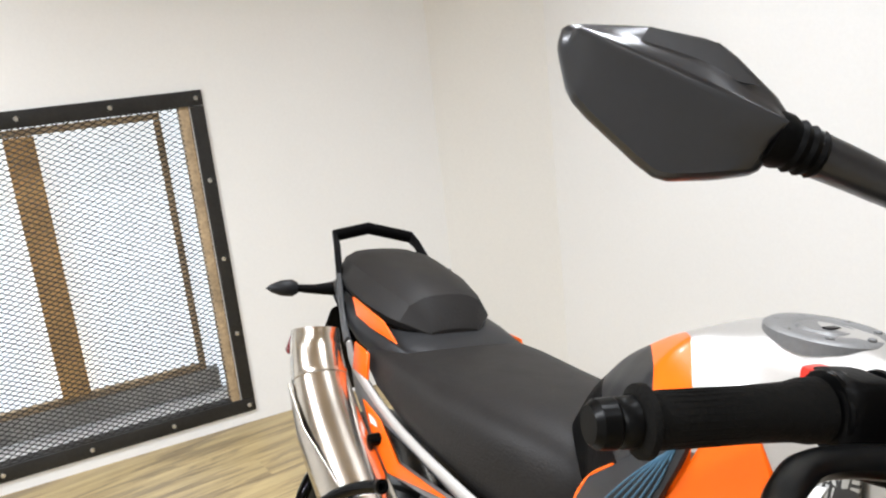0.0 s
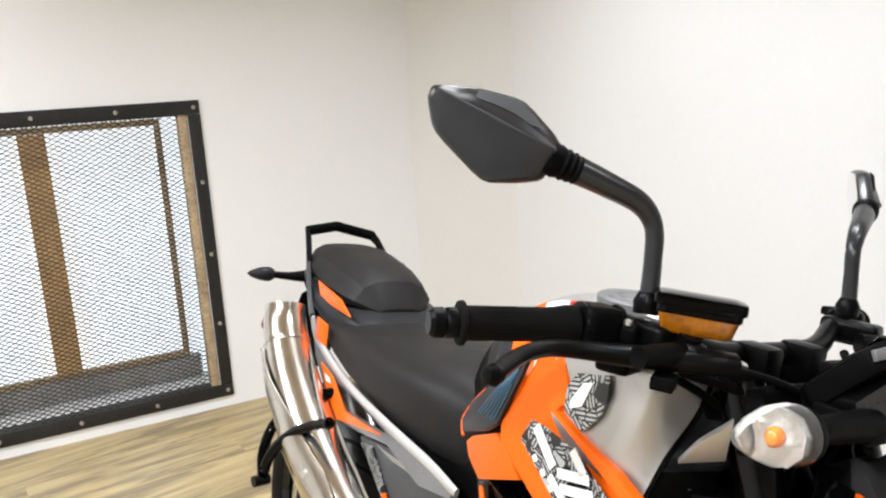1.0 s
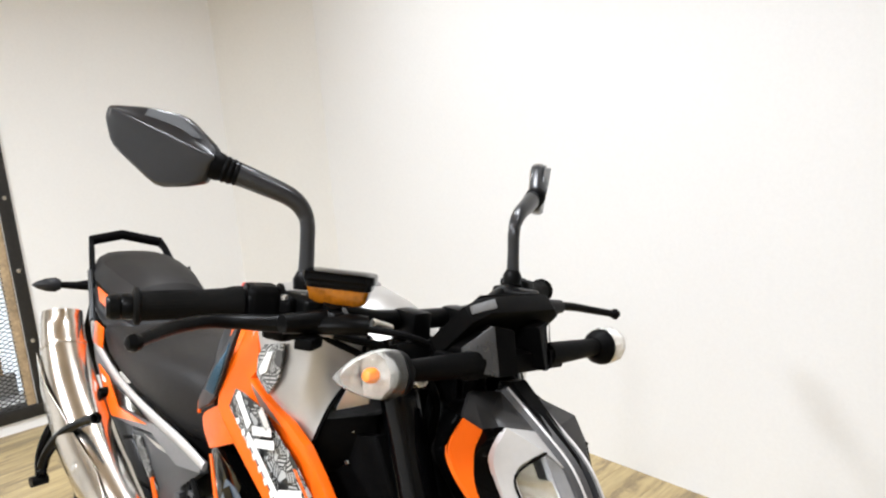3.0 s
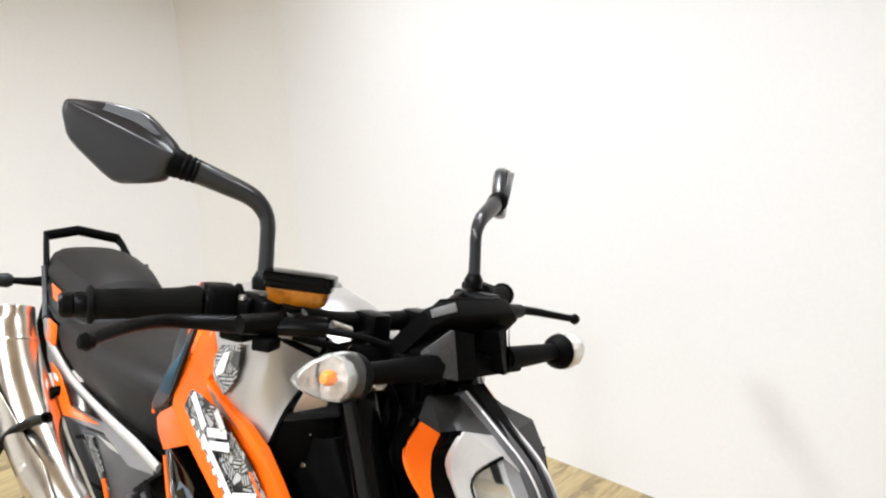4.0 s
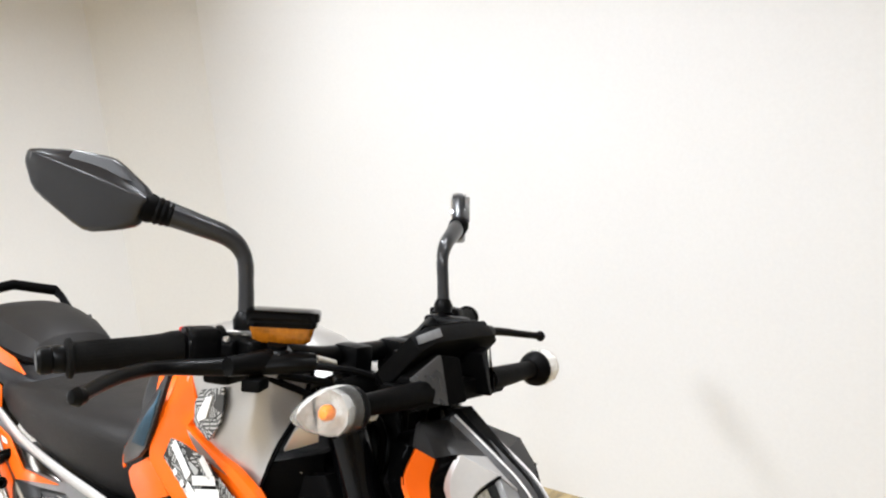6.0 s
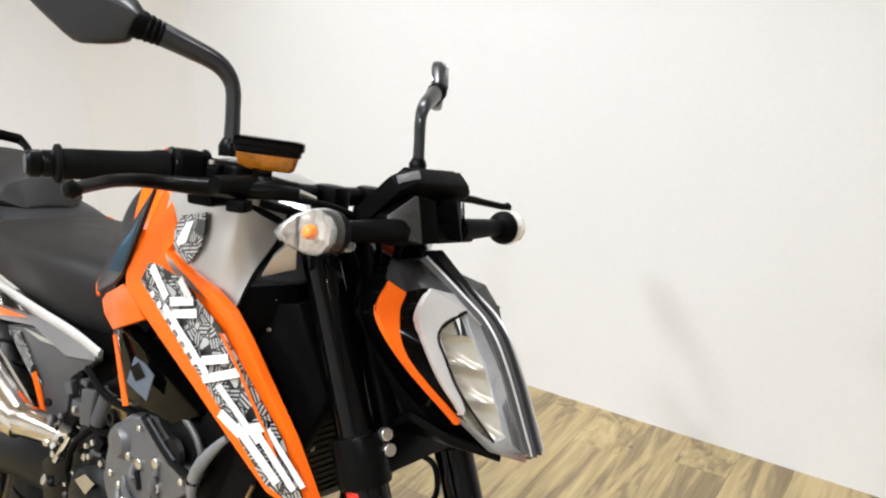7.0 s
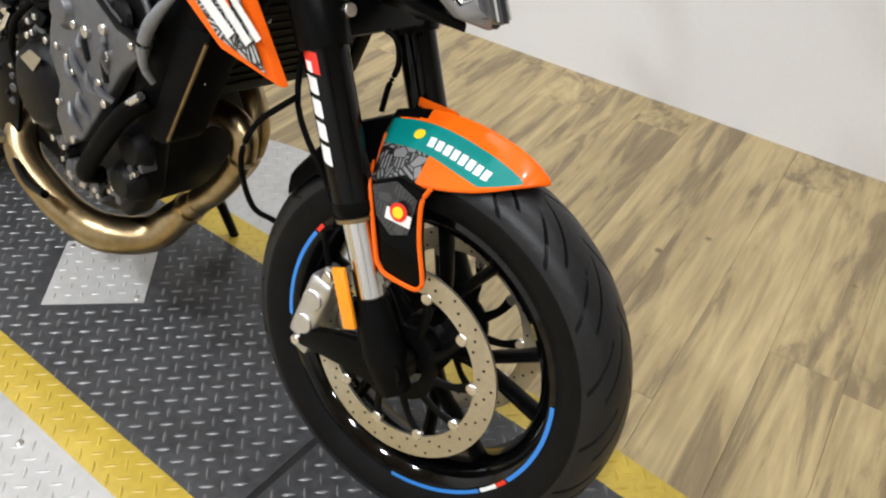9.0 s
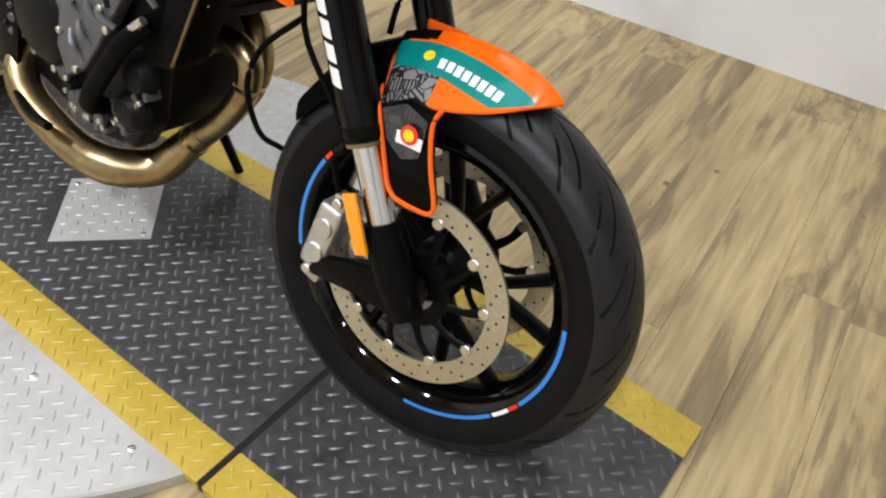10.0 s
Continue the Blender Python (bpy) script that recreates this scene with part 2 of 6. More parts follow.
    l.new(kr.outputs[0], k.inputs["B"])
    l.new(k.outputs["Result"], p.inputs["Base Color"])
    p.inputs["Roughness"].default_value = 0.42
    bp = n.new("ShaderNodeBump")
    bp.inputs["Strength"].default_value, bp.inputs["Distance"].default_value = 0.25, 0.001
    l.new(b.outputs["Fac"], bp.inputs["Height"])
    l.new(bp.outputs[0], p.inputs["Normal"])
    return m


PLANK = plank_material()

# ---------------------------------------------------------------- mesh tools
STEER = Matrix.Translation((0.098, 0, 0)) @ Matrix.Rotation(radians(6.0), 4, Vector((-math.sin(radians(24)), 0, math.cos(radians(24))))) @ Matrix.Translation((-0.098, 0, 0))


def part(name, bm, material, parent=None, label="", steer=False, sharp=38):
    """Link a bmesh as one mesh object under a thing or a part."""
    if steer:
        bm.transform(STEER)
    bmesh.ops.recalc_face_normals(bm, faces=bm.faces)
    me = bpy.data.meshes.new(name)
    bm.to_mesh(me)
    bm.free()
    for f in me.polygons:
        f.use_smooth = True
    me.set_sharp_from_angle(angle=radians(sharp))
    me.materials.append(material)
    ob = new(name, me)
    ob.parent = parent
    return tagged(ob, label)


def B():
    return bmesh.new()


def box(bm, c, s, bevel=0.002, turn=(0, 0, 0), seg=2):
    m = pose(*c, *turn) @ Matrix.Diagonal((*s, 1))
    vs = bmesh.ops.create_cube(bm, size=1, matrix=m)["verts"]
    if bevel:
        es = list({e for v in vs for e in v.link_edges})
        bmesh.ops.bevel(bm, geom=es, offset=bevel, segments=seg, affect="EDGES", profile=0.6)
    return bm


def prism(bm, pts, thick, bevel=0.0, seg=2):
    """A plate with the outline pts, extruded by the vector thick."""
    vs = [bm.verts.new(p) for p in pts]
    f = bm.faces.new(vs)
    r = bmesh.ops.extrude_face_region(bm, geom=[f])
    nv = [g for g in r["geom"] if isinstance(g, bmesh.types.BMVert)]
    bmesh.ops.translate(bm, verts=nv, vec=thick)
    if bevel:
        es = list({e for v in vs + nv for e in v.link_edges})
        bmesh.ops.bevel(bm, geom=es, offset=bevel, segments=seg, affect="EDGES", profile=0.6)
    return bm


def spline(pts, k=6):
    """Points resampled along a smooth curve."""
    p = [Vector(q) for q in pts]
    p = [p[0] * 2 - p[1]] + p + [p[-1] * 2 - p[-2]]
    out = []
    for i in range(1, len(p) - 2):
        a, b, c, d = p[i - 1:i + 3]
        for j in range(k):
            t = j / k
            out.append(0.5 * (2 * b + (c - a) * t + (2 * a - 5 * b + 4 * c - d) * t * t + (3 * b - a - 3 * c + d) * t ** 3))
    out.append(p[-2])
    return out


def sweep(bm, pts, r, n=12, k=6, flat=(1, 1), up=(0, 0, 1)):
    """A round (or flattened) bar along a smooth curve; r one radius or one a point."""
    rad = r if isinstance(r, (list, tuple)) else [r] * len(pts)
    line = spline(pts, k) if k > 1 else [Vector(p) for p in pts]
    m = len(line)
    rr = [float(v) for v in np.interp(np.linspace(0, len(pts) - 1, m), range(len(pts)), rad)]
    rings = []
    for i, q in enumerate(line):
        t = (line[min(i + 1, m - 1)] - line[max(i - 1, 0)]).normalized()
        u = Vector(up)
        if abs(t.dot(u)) > 0.95:
            u = Vector((1, 0, 0))
        a = t.cross(u).normalized()
        b = a.cross(t)
        rings.append([bm.verts.new(q + rr[i] * (flat[0] * math.cos(2 * math.pi * j / n) * a + flat[1] * math.sin(2 * math.pi * j / n) * b)) for j in range(n)])
    skin(bm, rings)
    return bm


def skin(bm, rings, caps=True, closed=True):
    n = len(rings[0])
    for a, b in zip(rings, rings[1:]):
        for j in range(n if closed else n - 1):
            bm.faces.new((a[j], a[(j + 1) % n], b[(j + 1) % n], b[j]))
    if caps and closed:
        bm.faces.new(rings[0])
        bm.faces.new(list(reversed(rings[-1])))


def lathe(bm, profile, center, axis=(0, 1, 0), n=48, arc=(0, 360), close=False):
    """Revolve (radius, along) pairs about an axis through center."""
    ax = Vector(axis).normalized()
    u = ax.cross(Vector((0, 0, 1)) if abs(ax.z) < 0.9 else Vector((1, 0, 0))).normalized()
    w = u.cross(ax)
    c = Vector(center)
    whole = arc[1] - arc[0] >= 360
    m = n if whole else n + 1
    rings = []
    for i in range(m):
        t = radians(arc[0] + (arc[1] - arc[0]) * i / n)
        d = u * math.cos(t) + w * math.sin(t)
        rings.append([bm.verts.new(c + d * r + ax * h) for r, h in profile])
    k = len(profile)
    for i in range(n):
        a, b = rings[i], rings[(i + 1) % m]
        for j in range(k if close else k - 1):
            try:
                bm.faces.new((a[j], a[(j + 1) % k], b[(j + 1) % k], b[j]))
            except ValueError:
                pass
    if not close:
        bmesh.ops.remove_doubles(bm, verts=[v for r in rings for v in (r[0], r[-1])], dist=1e-6)
    return bm


def cyl(bm, c, axis, r, h, n=16, bevel=0.001):
    """A round rod or bolt head from c along axis."""
    return lathe(bm, [(0, 0), (r - bevel, 0), (r, bevel), (r, h - bevel), (r - bevel, h), (0, h)], c, axis, n)


def egg_ring(bm, x, zlo, zhi, hw, power=0.7, n=24, zmid=None, ymid=0.0):
    """A rounded cross-section at x, flat or full by its power."""
    zm = (zlo + zhi) / 2 if zmid is None else zmid
    ring = []
    for j in range(n):
        a = 2 * math.pi * j / n
        c, s = math.cos(a), math.sin(a)
        h = (zhi - zm) if s > 0 else (zm - zlo)
        ring.append(bm.verts.new((x, ymid + hw * math.copysign(abs(c) ** power, c), zm + h * math.copysign(abs(s) ** power, s))))
    return ring


def egg_loft(bm, rows, power=0.7, n=24):
    """Rows of x, low, high, half width and height of the widest place."""
    skin(bm, [egg_ring(bm, x, lo, hi, hw, power, n, zm) for x, lo, hi, hw, zm in rows])
    return bm


def strip(bm, a, b, thick):
    """A thin skin between two polylines of equal length, given depth."""
    va, vb = [bm.verts.new(p) for p in a], [bm.verts.new(p) for p in b]
    fs = [bm.faces.new((va[i], va[i + 1], vb[i + 1], vb[i])) for i in range(len(va) - 1)]
    r = bmesh.ops.extrude_face_region(bm, geom=fs)
    bmesh.ops.translate(bm, verts=[g for g in r["geom"] if isinstance(g, bmesh.types.BMVert)], vec=thick)
    return bm


def flip(pts, s):
    return [(x, y * s, z) for x, y, z in pts]

# ---------------------------------------------------------------- room
WR0, WR1 = (-2.672, 1.438), (3.2, 1.808)
WL0, WL1 = (-3.20, -3.0), (-3.083, 1.14)


def wall_slab(bm, p, q, z0, z1, out, thick=0.12):
    a, b = Vector((*p, z0)), Vector((*q, z0))
    o = Vector((*out, 0)) * thick
    prism(bm, [a, b, b + Vector((0, 0, z1 - z0)), a + Vector((0, 0, z1 - z0))], o)


def along(y):
    """Place on the window wall at y."""
    t = (y - WL0[1]) / (WL1[1] - WL0[1])
    return (WL0[0] + t * (WL1[0] - WL0[0]), y)


Z0 = FLOOR - 0.05
OY0, OY1, OZ0, OZ1 = -1.27, 0.145, 0.070, 1.240
tagged(part("wall_side", (lambda b: (wall_slab(b, WR0, WR1, Z0, CEIL, (0, 1)), b)[1])(B()), WALL), "plain cream painted wall beside the motorcycle", "wall", kind="structure")
b = B()
wall_slab(b, WL0, along(OY0), Z0, CEIL, (-1, 0), 0.25)
wall_slab(b, along(OY1), WL1, Z0, CEIL, (-1, 0), 0.25)
wall_slab(b, along(OY0), along(OY1), Z0, OZ0, (-1, 0), 0.25)
wall_slab(b, along(OY0), along(OY1), OZ1, CEIL, (-1, 0), 0.25)
tagged(part("wall_window", b, WALL), "cream painted wall with a caged low window", "wall", kind="structure")
b = B()
wall_slab(b, WL1, WR0, Z0, CEIL, (-0.5, 0.8))
tagged(part("wall_corner", b, PANELTONE), "narrow corner panel between two walls, slightly darker cream", "wall", kind="structure")
b = B()
wall_slab(b, (3.2, -3.0), (3.2, 1.9), Z0, CEIL, (1, 0))
tagged(part("wall_front", b, WALL), "plain cream wall facing the motorcycle", "wall", kind="structure")
b = B()
wall_slab(b, (-3.2, -3.0), (3.2, -3.0), Z0, CEIL, (0, -1))
tagged(part("wall_back", b, WALL), "plain cream wall behind the walkway", "wall", kind="structure")
tagged(part("ceiling", box(B(), (0, -0.6, CEIL + 0.05), (6.8, 5.2, 0.1), 0), WARMCEILING), "unseen ceiling, tan to warm the bounced light", "ceiling", kind="structure")
floor = tagged(part("floor", box(B(), (0, -0.6, FLOOR - 0.032), (6.8, 5.2, 0.05), 0), GAPDARK), "tan oak-look vinyl plank floor", "floor", kind="structure")

# window: steel cage frame, expanded mesh, wooden lining, sash, bright pane
win = tagged(new("window_1"), "caged window with black steel frame and expanded metal mesh", "window", kind="structure")
TILTW = math.degrees(math.atan2(WL1[0] - WL0[0], WL1[1] - WL0[1]))


def on_wall(y, z, out=0.0):
    x, _ = along(y)
    return (x + out, y, z)


def bar_on_wall(name, y0, y1, z0, z1, out0, out1, mat, bevel=0.002, label=""):
    b = box(B(), ((out0 + out1) / 2, 0, 0), (out1 - out0, y1 - y0, z1 - z0), bevel)
    b.transform(Matrix.Translation(on_wall((y0 + y1) / 2, (z0 + z1) / 2)) @ Matrix.Rotation(radians(-TILTW), 4, "Z"))
    return part(name, b, mat, win, label)


FY0, FY1, FZ0, FZ1 = -1.322, 0.197, 0.020, 1.291
bar_on_wall("frame_rail", FY0, FY1, FZ1 - 0.055, FZ1, 0.001, 0.010, STEELBLACK)
bar_on_wall("frame_rail", FY0, FY1, FZ0, FZ0 + 0.055, 0.001, 0.010, STEELBLACK)
bar_on_wall("frame_stile", FY1 - 0.050, FY1, FZ0 + 0.057, FZ1 - 0.057, 0.001, 0.010, STEELBLACK)
bar_on_wall("frame_stile", FY0, FY0 + 0.050, FZ0 + 0.057, FZ1 - 0.057, 0.001, 0.010, STEELBLACK)
# returns of the angle iron into the opening
bar_on_wall("frame_return", OY0 + 0.004, OY1 - 0.004, OZ1 - 0.008, OZ1 - 0.002, -0.05, -0.001, STEELBLACK)
bar_on_wall("frame_return", OY0 + 0.004, OY1 - 0.004, OZ0 + 0.002, OZ0 + 0.008, -0.05, -0.001, STEELBLACK)
bolt_me = None
for y, z in [(0.173 - 0.294 * i, zz) for i in range(6) for zz in (1.263, 0.047)] + [(yy, 0.047 + 0.304 * j) for j in (1, 2, 3) for yy in (0.173, -1.297)]:
    if bolt_me is None:
        o = part("bolt", lathe(B(), [(0, 0.005), (0.006, 0.0045), (0.0085, 0.002), (0.009, 0.0)], (0, 0, 0), (1, 0, 0), 12), BOLT, win)
        bolt_me = o.data
    else:
        o = new("bolt", bolt_me)
        o.parent = win
    o.matrix_basis = Matrix.Translation(on_wall(y, z, 0.0105))
bar_on_wall("jamb", OY1 - 0.036, OY1 - 0.002, OZ0 + 0.002, OZ1 - 0.002, -0.06, -0.0005, OLDWOOD, label="weathered brown wooden jamb")
bar_on_wall("jamb", OY0 + 0.002, OY0 + 0.036, OZ0 + 0.002, OZ1 - 0.002, -0.06, -0.0005, OLDWOOD, label="weathered brown wooden jamb")
bar_on_wall("sash_rail", -1.20, 0.062, 0.178, 0.206, -0.19, -0.165, OLDWOOD)
bar_on_wall("sash_rail", -1.20, 0.062, 1.196, 1.222, -0.19, -0.165, OLDWOOD)
bar_on_wall("sash_stile", 0.036, 0.062, 0.208, 1.194, -0.19, -0.165, OLDWOOD)
bar_on_wall("mullion", -0.475, -0.375, 0.208, 1.194, -0.185, -0.145, PINE, label="brown stained wooden mullion")
bar_on_wall("mullion", -0.985, -0.885, 0.208, 1.194, -0.185, -0.145, PINE, label="brown stained wooden mullion")
bar_on_wall("sill_board", OY0 + 0.038, OY1 - 0.038, OZ0 + 0.010, 0.172, -0.215, -0.170, SILLGREY, label="dusty grey sill board")
bar_on_wall("pane", OY0, OY1, OZ0, OZ1, -0.232, -0.225, SKYPANE, 0, "bright frosted daylight pane")

# expanded metal: zigzag strands, twisted into diamonds
b = B()
DY, DZ = 0.0345, 0.0185
ny, nz = int((OY1 - OY0) / DY) + 1, int((OZ1 - OZ0) / DZ) + 1
for k in range(nz):
    for sgn in (1, -1):
        z = OZ0 + DZ * (k + 0.5)
        pts = []
        for i in range(2 * ny + 1):
            y = min(OY0 + DY * i / 2, OY1)
            pts.append((y, z + sgn * DZ * (0.5 if i % 2 else 0.0)))
        for (ya, za), (yb, zb) in zip(pts, pts[1:]):
            if yb - ya < 1e-4 or max(za, zb) > OZ1:
                continue
            w = 0.0021
            xa, xb = along(ya)[0] - 0.004, along(yb)[0] - 0.004
            q = [b.verts.new(p) for p in ((xa + 0.001, ya, za - w), (xb + 0.001, yb, zb - w), (xb - 0.001, yb, zb + w), (xa - 0.001, ya, za + w))]
            b.faces.new(q)
mesh_ob = part("expanded_mesh", b, WIRE, win, "fine diamond expanded metal mesh")
mesh_ob["kind"] = "stuff"

# ---------------------------------------------------------------- turntable and ramps
AXIS = math.atan(0.029)
MID0 = 0.0010
RUN = Matrix.Translation((0, MID0, 0)) @ Matrix.Rotation(AXIS, 4, "Z")
HALF, YEL = 0.3065, 0.0775
TC, TR = Vector((-0.75, -0.03, 0)), 0.63
U0, U1 = -1.345, -0.166


def lozenges(region, z, pitch=0.0262, length=0.0265, width=0.0060, height=0.0017, turn=45, zfun=None):
    """Raised tread bars in alternate directions where region(u, v) holds, in runway axes."""
    b = B()
    n = 88
    ct, st = math.cos(radians(turn)), math.sin(radians(turn))
    for i in range(-n, n):
        for j in range(-n, n):
            p, q = (i + 0.5) * pitch / 1.414 * 1.414, (j + 0.5) * pitch
            u, v = -0.6 + ct * p - st * q, st * p + ct * q
            if not region(u, v):
                continue
            a = radians(turn) + (math.pi / 2 if (i + j) % 2 else 0)
            ca, sa = math.cos(a), math.sin(a)
            ring = []
            for x, y in ((-0.5, 0), (-0.2, -0.5), (0.2, -0.5), (0.5, 0), (0.2, 0.5), (-0.2, 0.5)):
                x, y = x * length, y * width
                ring.append((u + ca * x - sa * y, v + sa * x + ca * y, z))
            top = []
            for x, y in ((-0.26, 0), (0.26, 0)):
                x, y = x * length, y * width
                top.append((u + ca * x - sa * y, v + sa * x + ca * y, z + height))
            r = [b.verts.new((x, y, zz + (zfun(x) if zfun else 0))) for x, y, zz in ring]
            t = [b.verts.new((x, y, zz + (zfun(x) if zfun else 0))) for x, y, zz in top]
            for f in ((r[0], r[1], t[0]), (r[1], r[2], t[1], t[0]), (r[2], r[3], t[1]), (r[3], r[4], t[1]), (r[4], r[5], t[0], t[1]), (r[5], r[0], t[0])):
                b.faces.new(f)
    b.transform(RUN)
    return b


def pattern(name, b, mat, parent):
    o = part(name, b, mat, parent)
    o["kind"] = "stuff"
    return o


cu, cv = (RUN.inverted() @ TC).x, (RUN.inverted() @ TC).y
PATCH_C, PATCH_H, PATCH_T = (-0.797, -0.0028), 0.098, 43.2


def in_patch(u, v, grow=0.0):
    a = radians(PATCH_T)
    x, y = u - PATCH_C[0], v - PATCH_C[1]
    p, q = math.cos(a) * x + math.sin(a) * y, -math.sin(a) * x + math.cos(a) * y
    return abs(p) < PATCH_H + grow and abs(q) < PATCH_H * 1.02 + grow


def in_disc(u, v, r=TR - 0.012):
    return (u - cu) ** 2 + (v - cv) ** 2 < r * r


turntable = tagged(new("turntable"), "round aluminium tread plate turntable with painted runway", "turntable")
b = lathe(B(), [(0, 0), (TR - 0.004, 0), (TR, -0.004), (TR, -0.028), (TR - 0.05, -0.0299)], TC, (0, 0, 1), 96)
part("disc", b, PLATESILVER, turntable)
b = box(B(), ((U0 + U1) / 2, 0, -0.009), (U1 - U0, 2 * (HALF - YEL), 0.024), 0.001)
b.transform(RUN)
part("runway_plate", b, PLATEBLACK, turntable, "black painted tread plate")
for s in (-1, 1):
    b = box(B(), ((U0 + U1) / 2, s * (HALF - YEL / 2), -0.009), (U1 - U0, YEL, 0.024), 0.001)
    b.transform(RUN)
    part("yellow_stripe", b, PLATEYELLOW, turntable, "scuffed yellow paint stripe")
b = box(B(), (0, 0, 0.0035), (2 * PATCH_H, 2.04 * PATCH_H, 0.002), 0.0005)
b.transform(RUN @ pose(*PATCH_C, 0.0, 0, 0, PATCH_T))
patch = part("cover_plate", b, PLATESILVER, turntable, "small bare aluminium cover plate")
ZR = 0.003
pattern("tread_pattern", lozenges(lambda u, v: U0 + 0.01 < u < U1 - 0.012 and abs(v) < HALF - YEL - 0.006 and not in_patch(u, v, 0.012), ZR), PLATELOZENGE, turntable)
pattern("tread_pattern", lozenges(lambda u, v: U0 < u < U1 - 0.012 and HALF - YEL + 0.004 < abs(v) < HALF - 0.008, ZR), PLATEYELLOW, turntable)
pattern("tread_pattern", lozenges(lambda u, v: in_disc(u, v) and abs(v) > HALF + 0.010, 0.0), PLATESILVER, turntable)
pattern("tread_pattern", lozenges(lambda u, v: in_patch(u, v, -0.012), 0.0045, turn=PATCH_T + 2, length=0.019), PLATESILVER, turntable)
for u, v in ((-0.53, -0.345), (-0.29, -0.33), (-0.80, -0.50), (-1.05, -0.42), (-0.6, 0.45), (-0.95, 0.50)):
    b = lathe(B(), [(0, 0.0022), (0.005, 0.002), (0.0075, 0.0)], (0, 0, 0.0005), (0, 0, 1), 12)
    b.transform(RUN @ Matrix.Translation((u, v, 0)))
    part("screw", b, BOLT, turntable)
for u, v in ((-0.082, 0.0825), (0.082, -0.085)):
    b = lathe(B(), [(0, 0.002), (0.005, 0.0018), (0.007, 0.0)], (0, 0, 0.0045), (0, 0, 1), 12)
    b.transform(RUN @ pose(*PATCH_C, 0.0, 0, 0, PATCH_T) @ Matrix.Translation((u, v, 0)))
    part("screw", b, BOLT, patch)


# Black strips laid in the end gaps stand in for the shade there.
for u, wide in ((U1 + 0.0065, 0.0126), (U0 - 0.005, 0.0096)):
    b = box(B(), (u, 0, -0.012), (wide, 2 * HALF - 0.004, 0.026), 0)
    b.transform(RUN)
    part("seam_filler", b, GAPDARK, turntable, "black strip for the shade in the gap")


def ramp(u_in, u_out, label):
    """A runway plate that lies from the turntable's edge down to the floor."""
    r = tagged(new("ramp_plate"), label, "ramp", "runway ramps")
    d = 1 if u_out > u_in else -1
    knee = u_in + d * 0.26

    def drop(u):
        return -max(0.0, (u - knee) * d) / (abs(u_out - knee)) * 0.024

    def slab(v0, v1, mat, name, label=""):
        b = B()
        rows = []
        for u in (u_in, knee, u_out):
            t = 0.003 + drop(u)
            rows.append([b.verts.new((u, v0, t)), b.verts.new((u, v1, t)), b.verts.new((u, v1, FLOOR + 0.001)), b.verts.new((u, v0, FLOOR + 0.001))])
        skin(b, rows)
        b.transform(RUN)
        return part(name, b, mat, r, label)

    lo, hi = min(u_in, u_out), max(u_in, u_out)
    slab(-(HALF - YEL), HALF - YEL, PLATEBLACK, "runway_plate", "black painted tread plate")
    slab(-HALF, -(HALF - YEL), PLATEYELLOW, "yellow_stripe", "scuffed yellow paint stripe")
    slab(HALF - YEL, HALF, PLATEYELLOW, "yellow_stripe", "scuffed yellow paint stripe")
    pattern("tread_pattern", lozenges(lambda u, v: lo + 0.012 < u < hi - 0.01 and abs(v) < HALF - YEL - 0.006, 0.003, zfun=drop), PLATELOZENGE, r)
    pattern("tread_pattern", lozenges(lambda u, v: lo + 0.012 < u < hi - 0.01 and HALF - YEL + 0.004 < abs(v) < HALF - 0.008, 0.003, zfun=drop), PLATEYELLOW, r)
    return r


ramp(U1 + 0.013, 0.398, "black tread plate ramp with yellow edges under the front wheel")
ramp(U0 - 0.010, -1.92, "black tread plate ramp with yellow edges under the rear wheel")

# ---------------------------------------------------------------- motorcycle
moto = tagged(new("motorcycle"), "orange, silver and black naked motorcycle leaning on its side stand", "motorcycle")
moto.matrix_basis = pose(0, 0, 0.0, -10.68, 0, 0)
S = dict(steer=True)


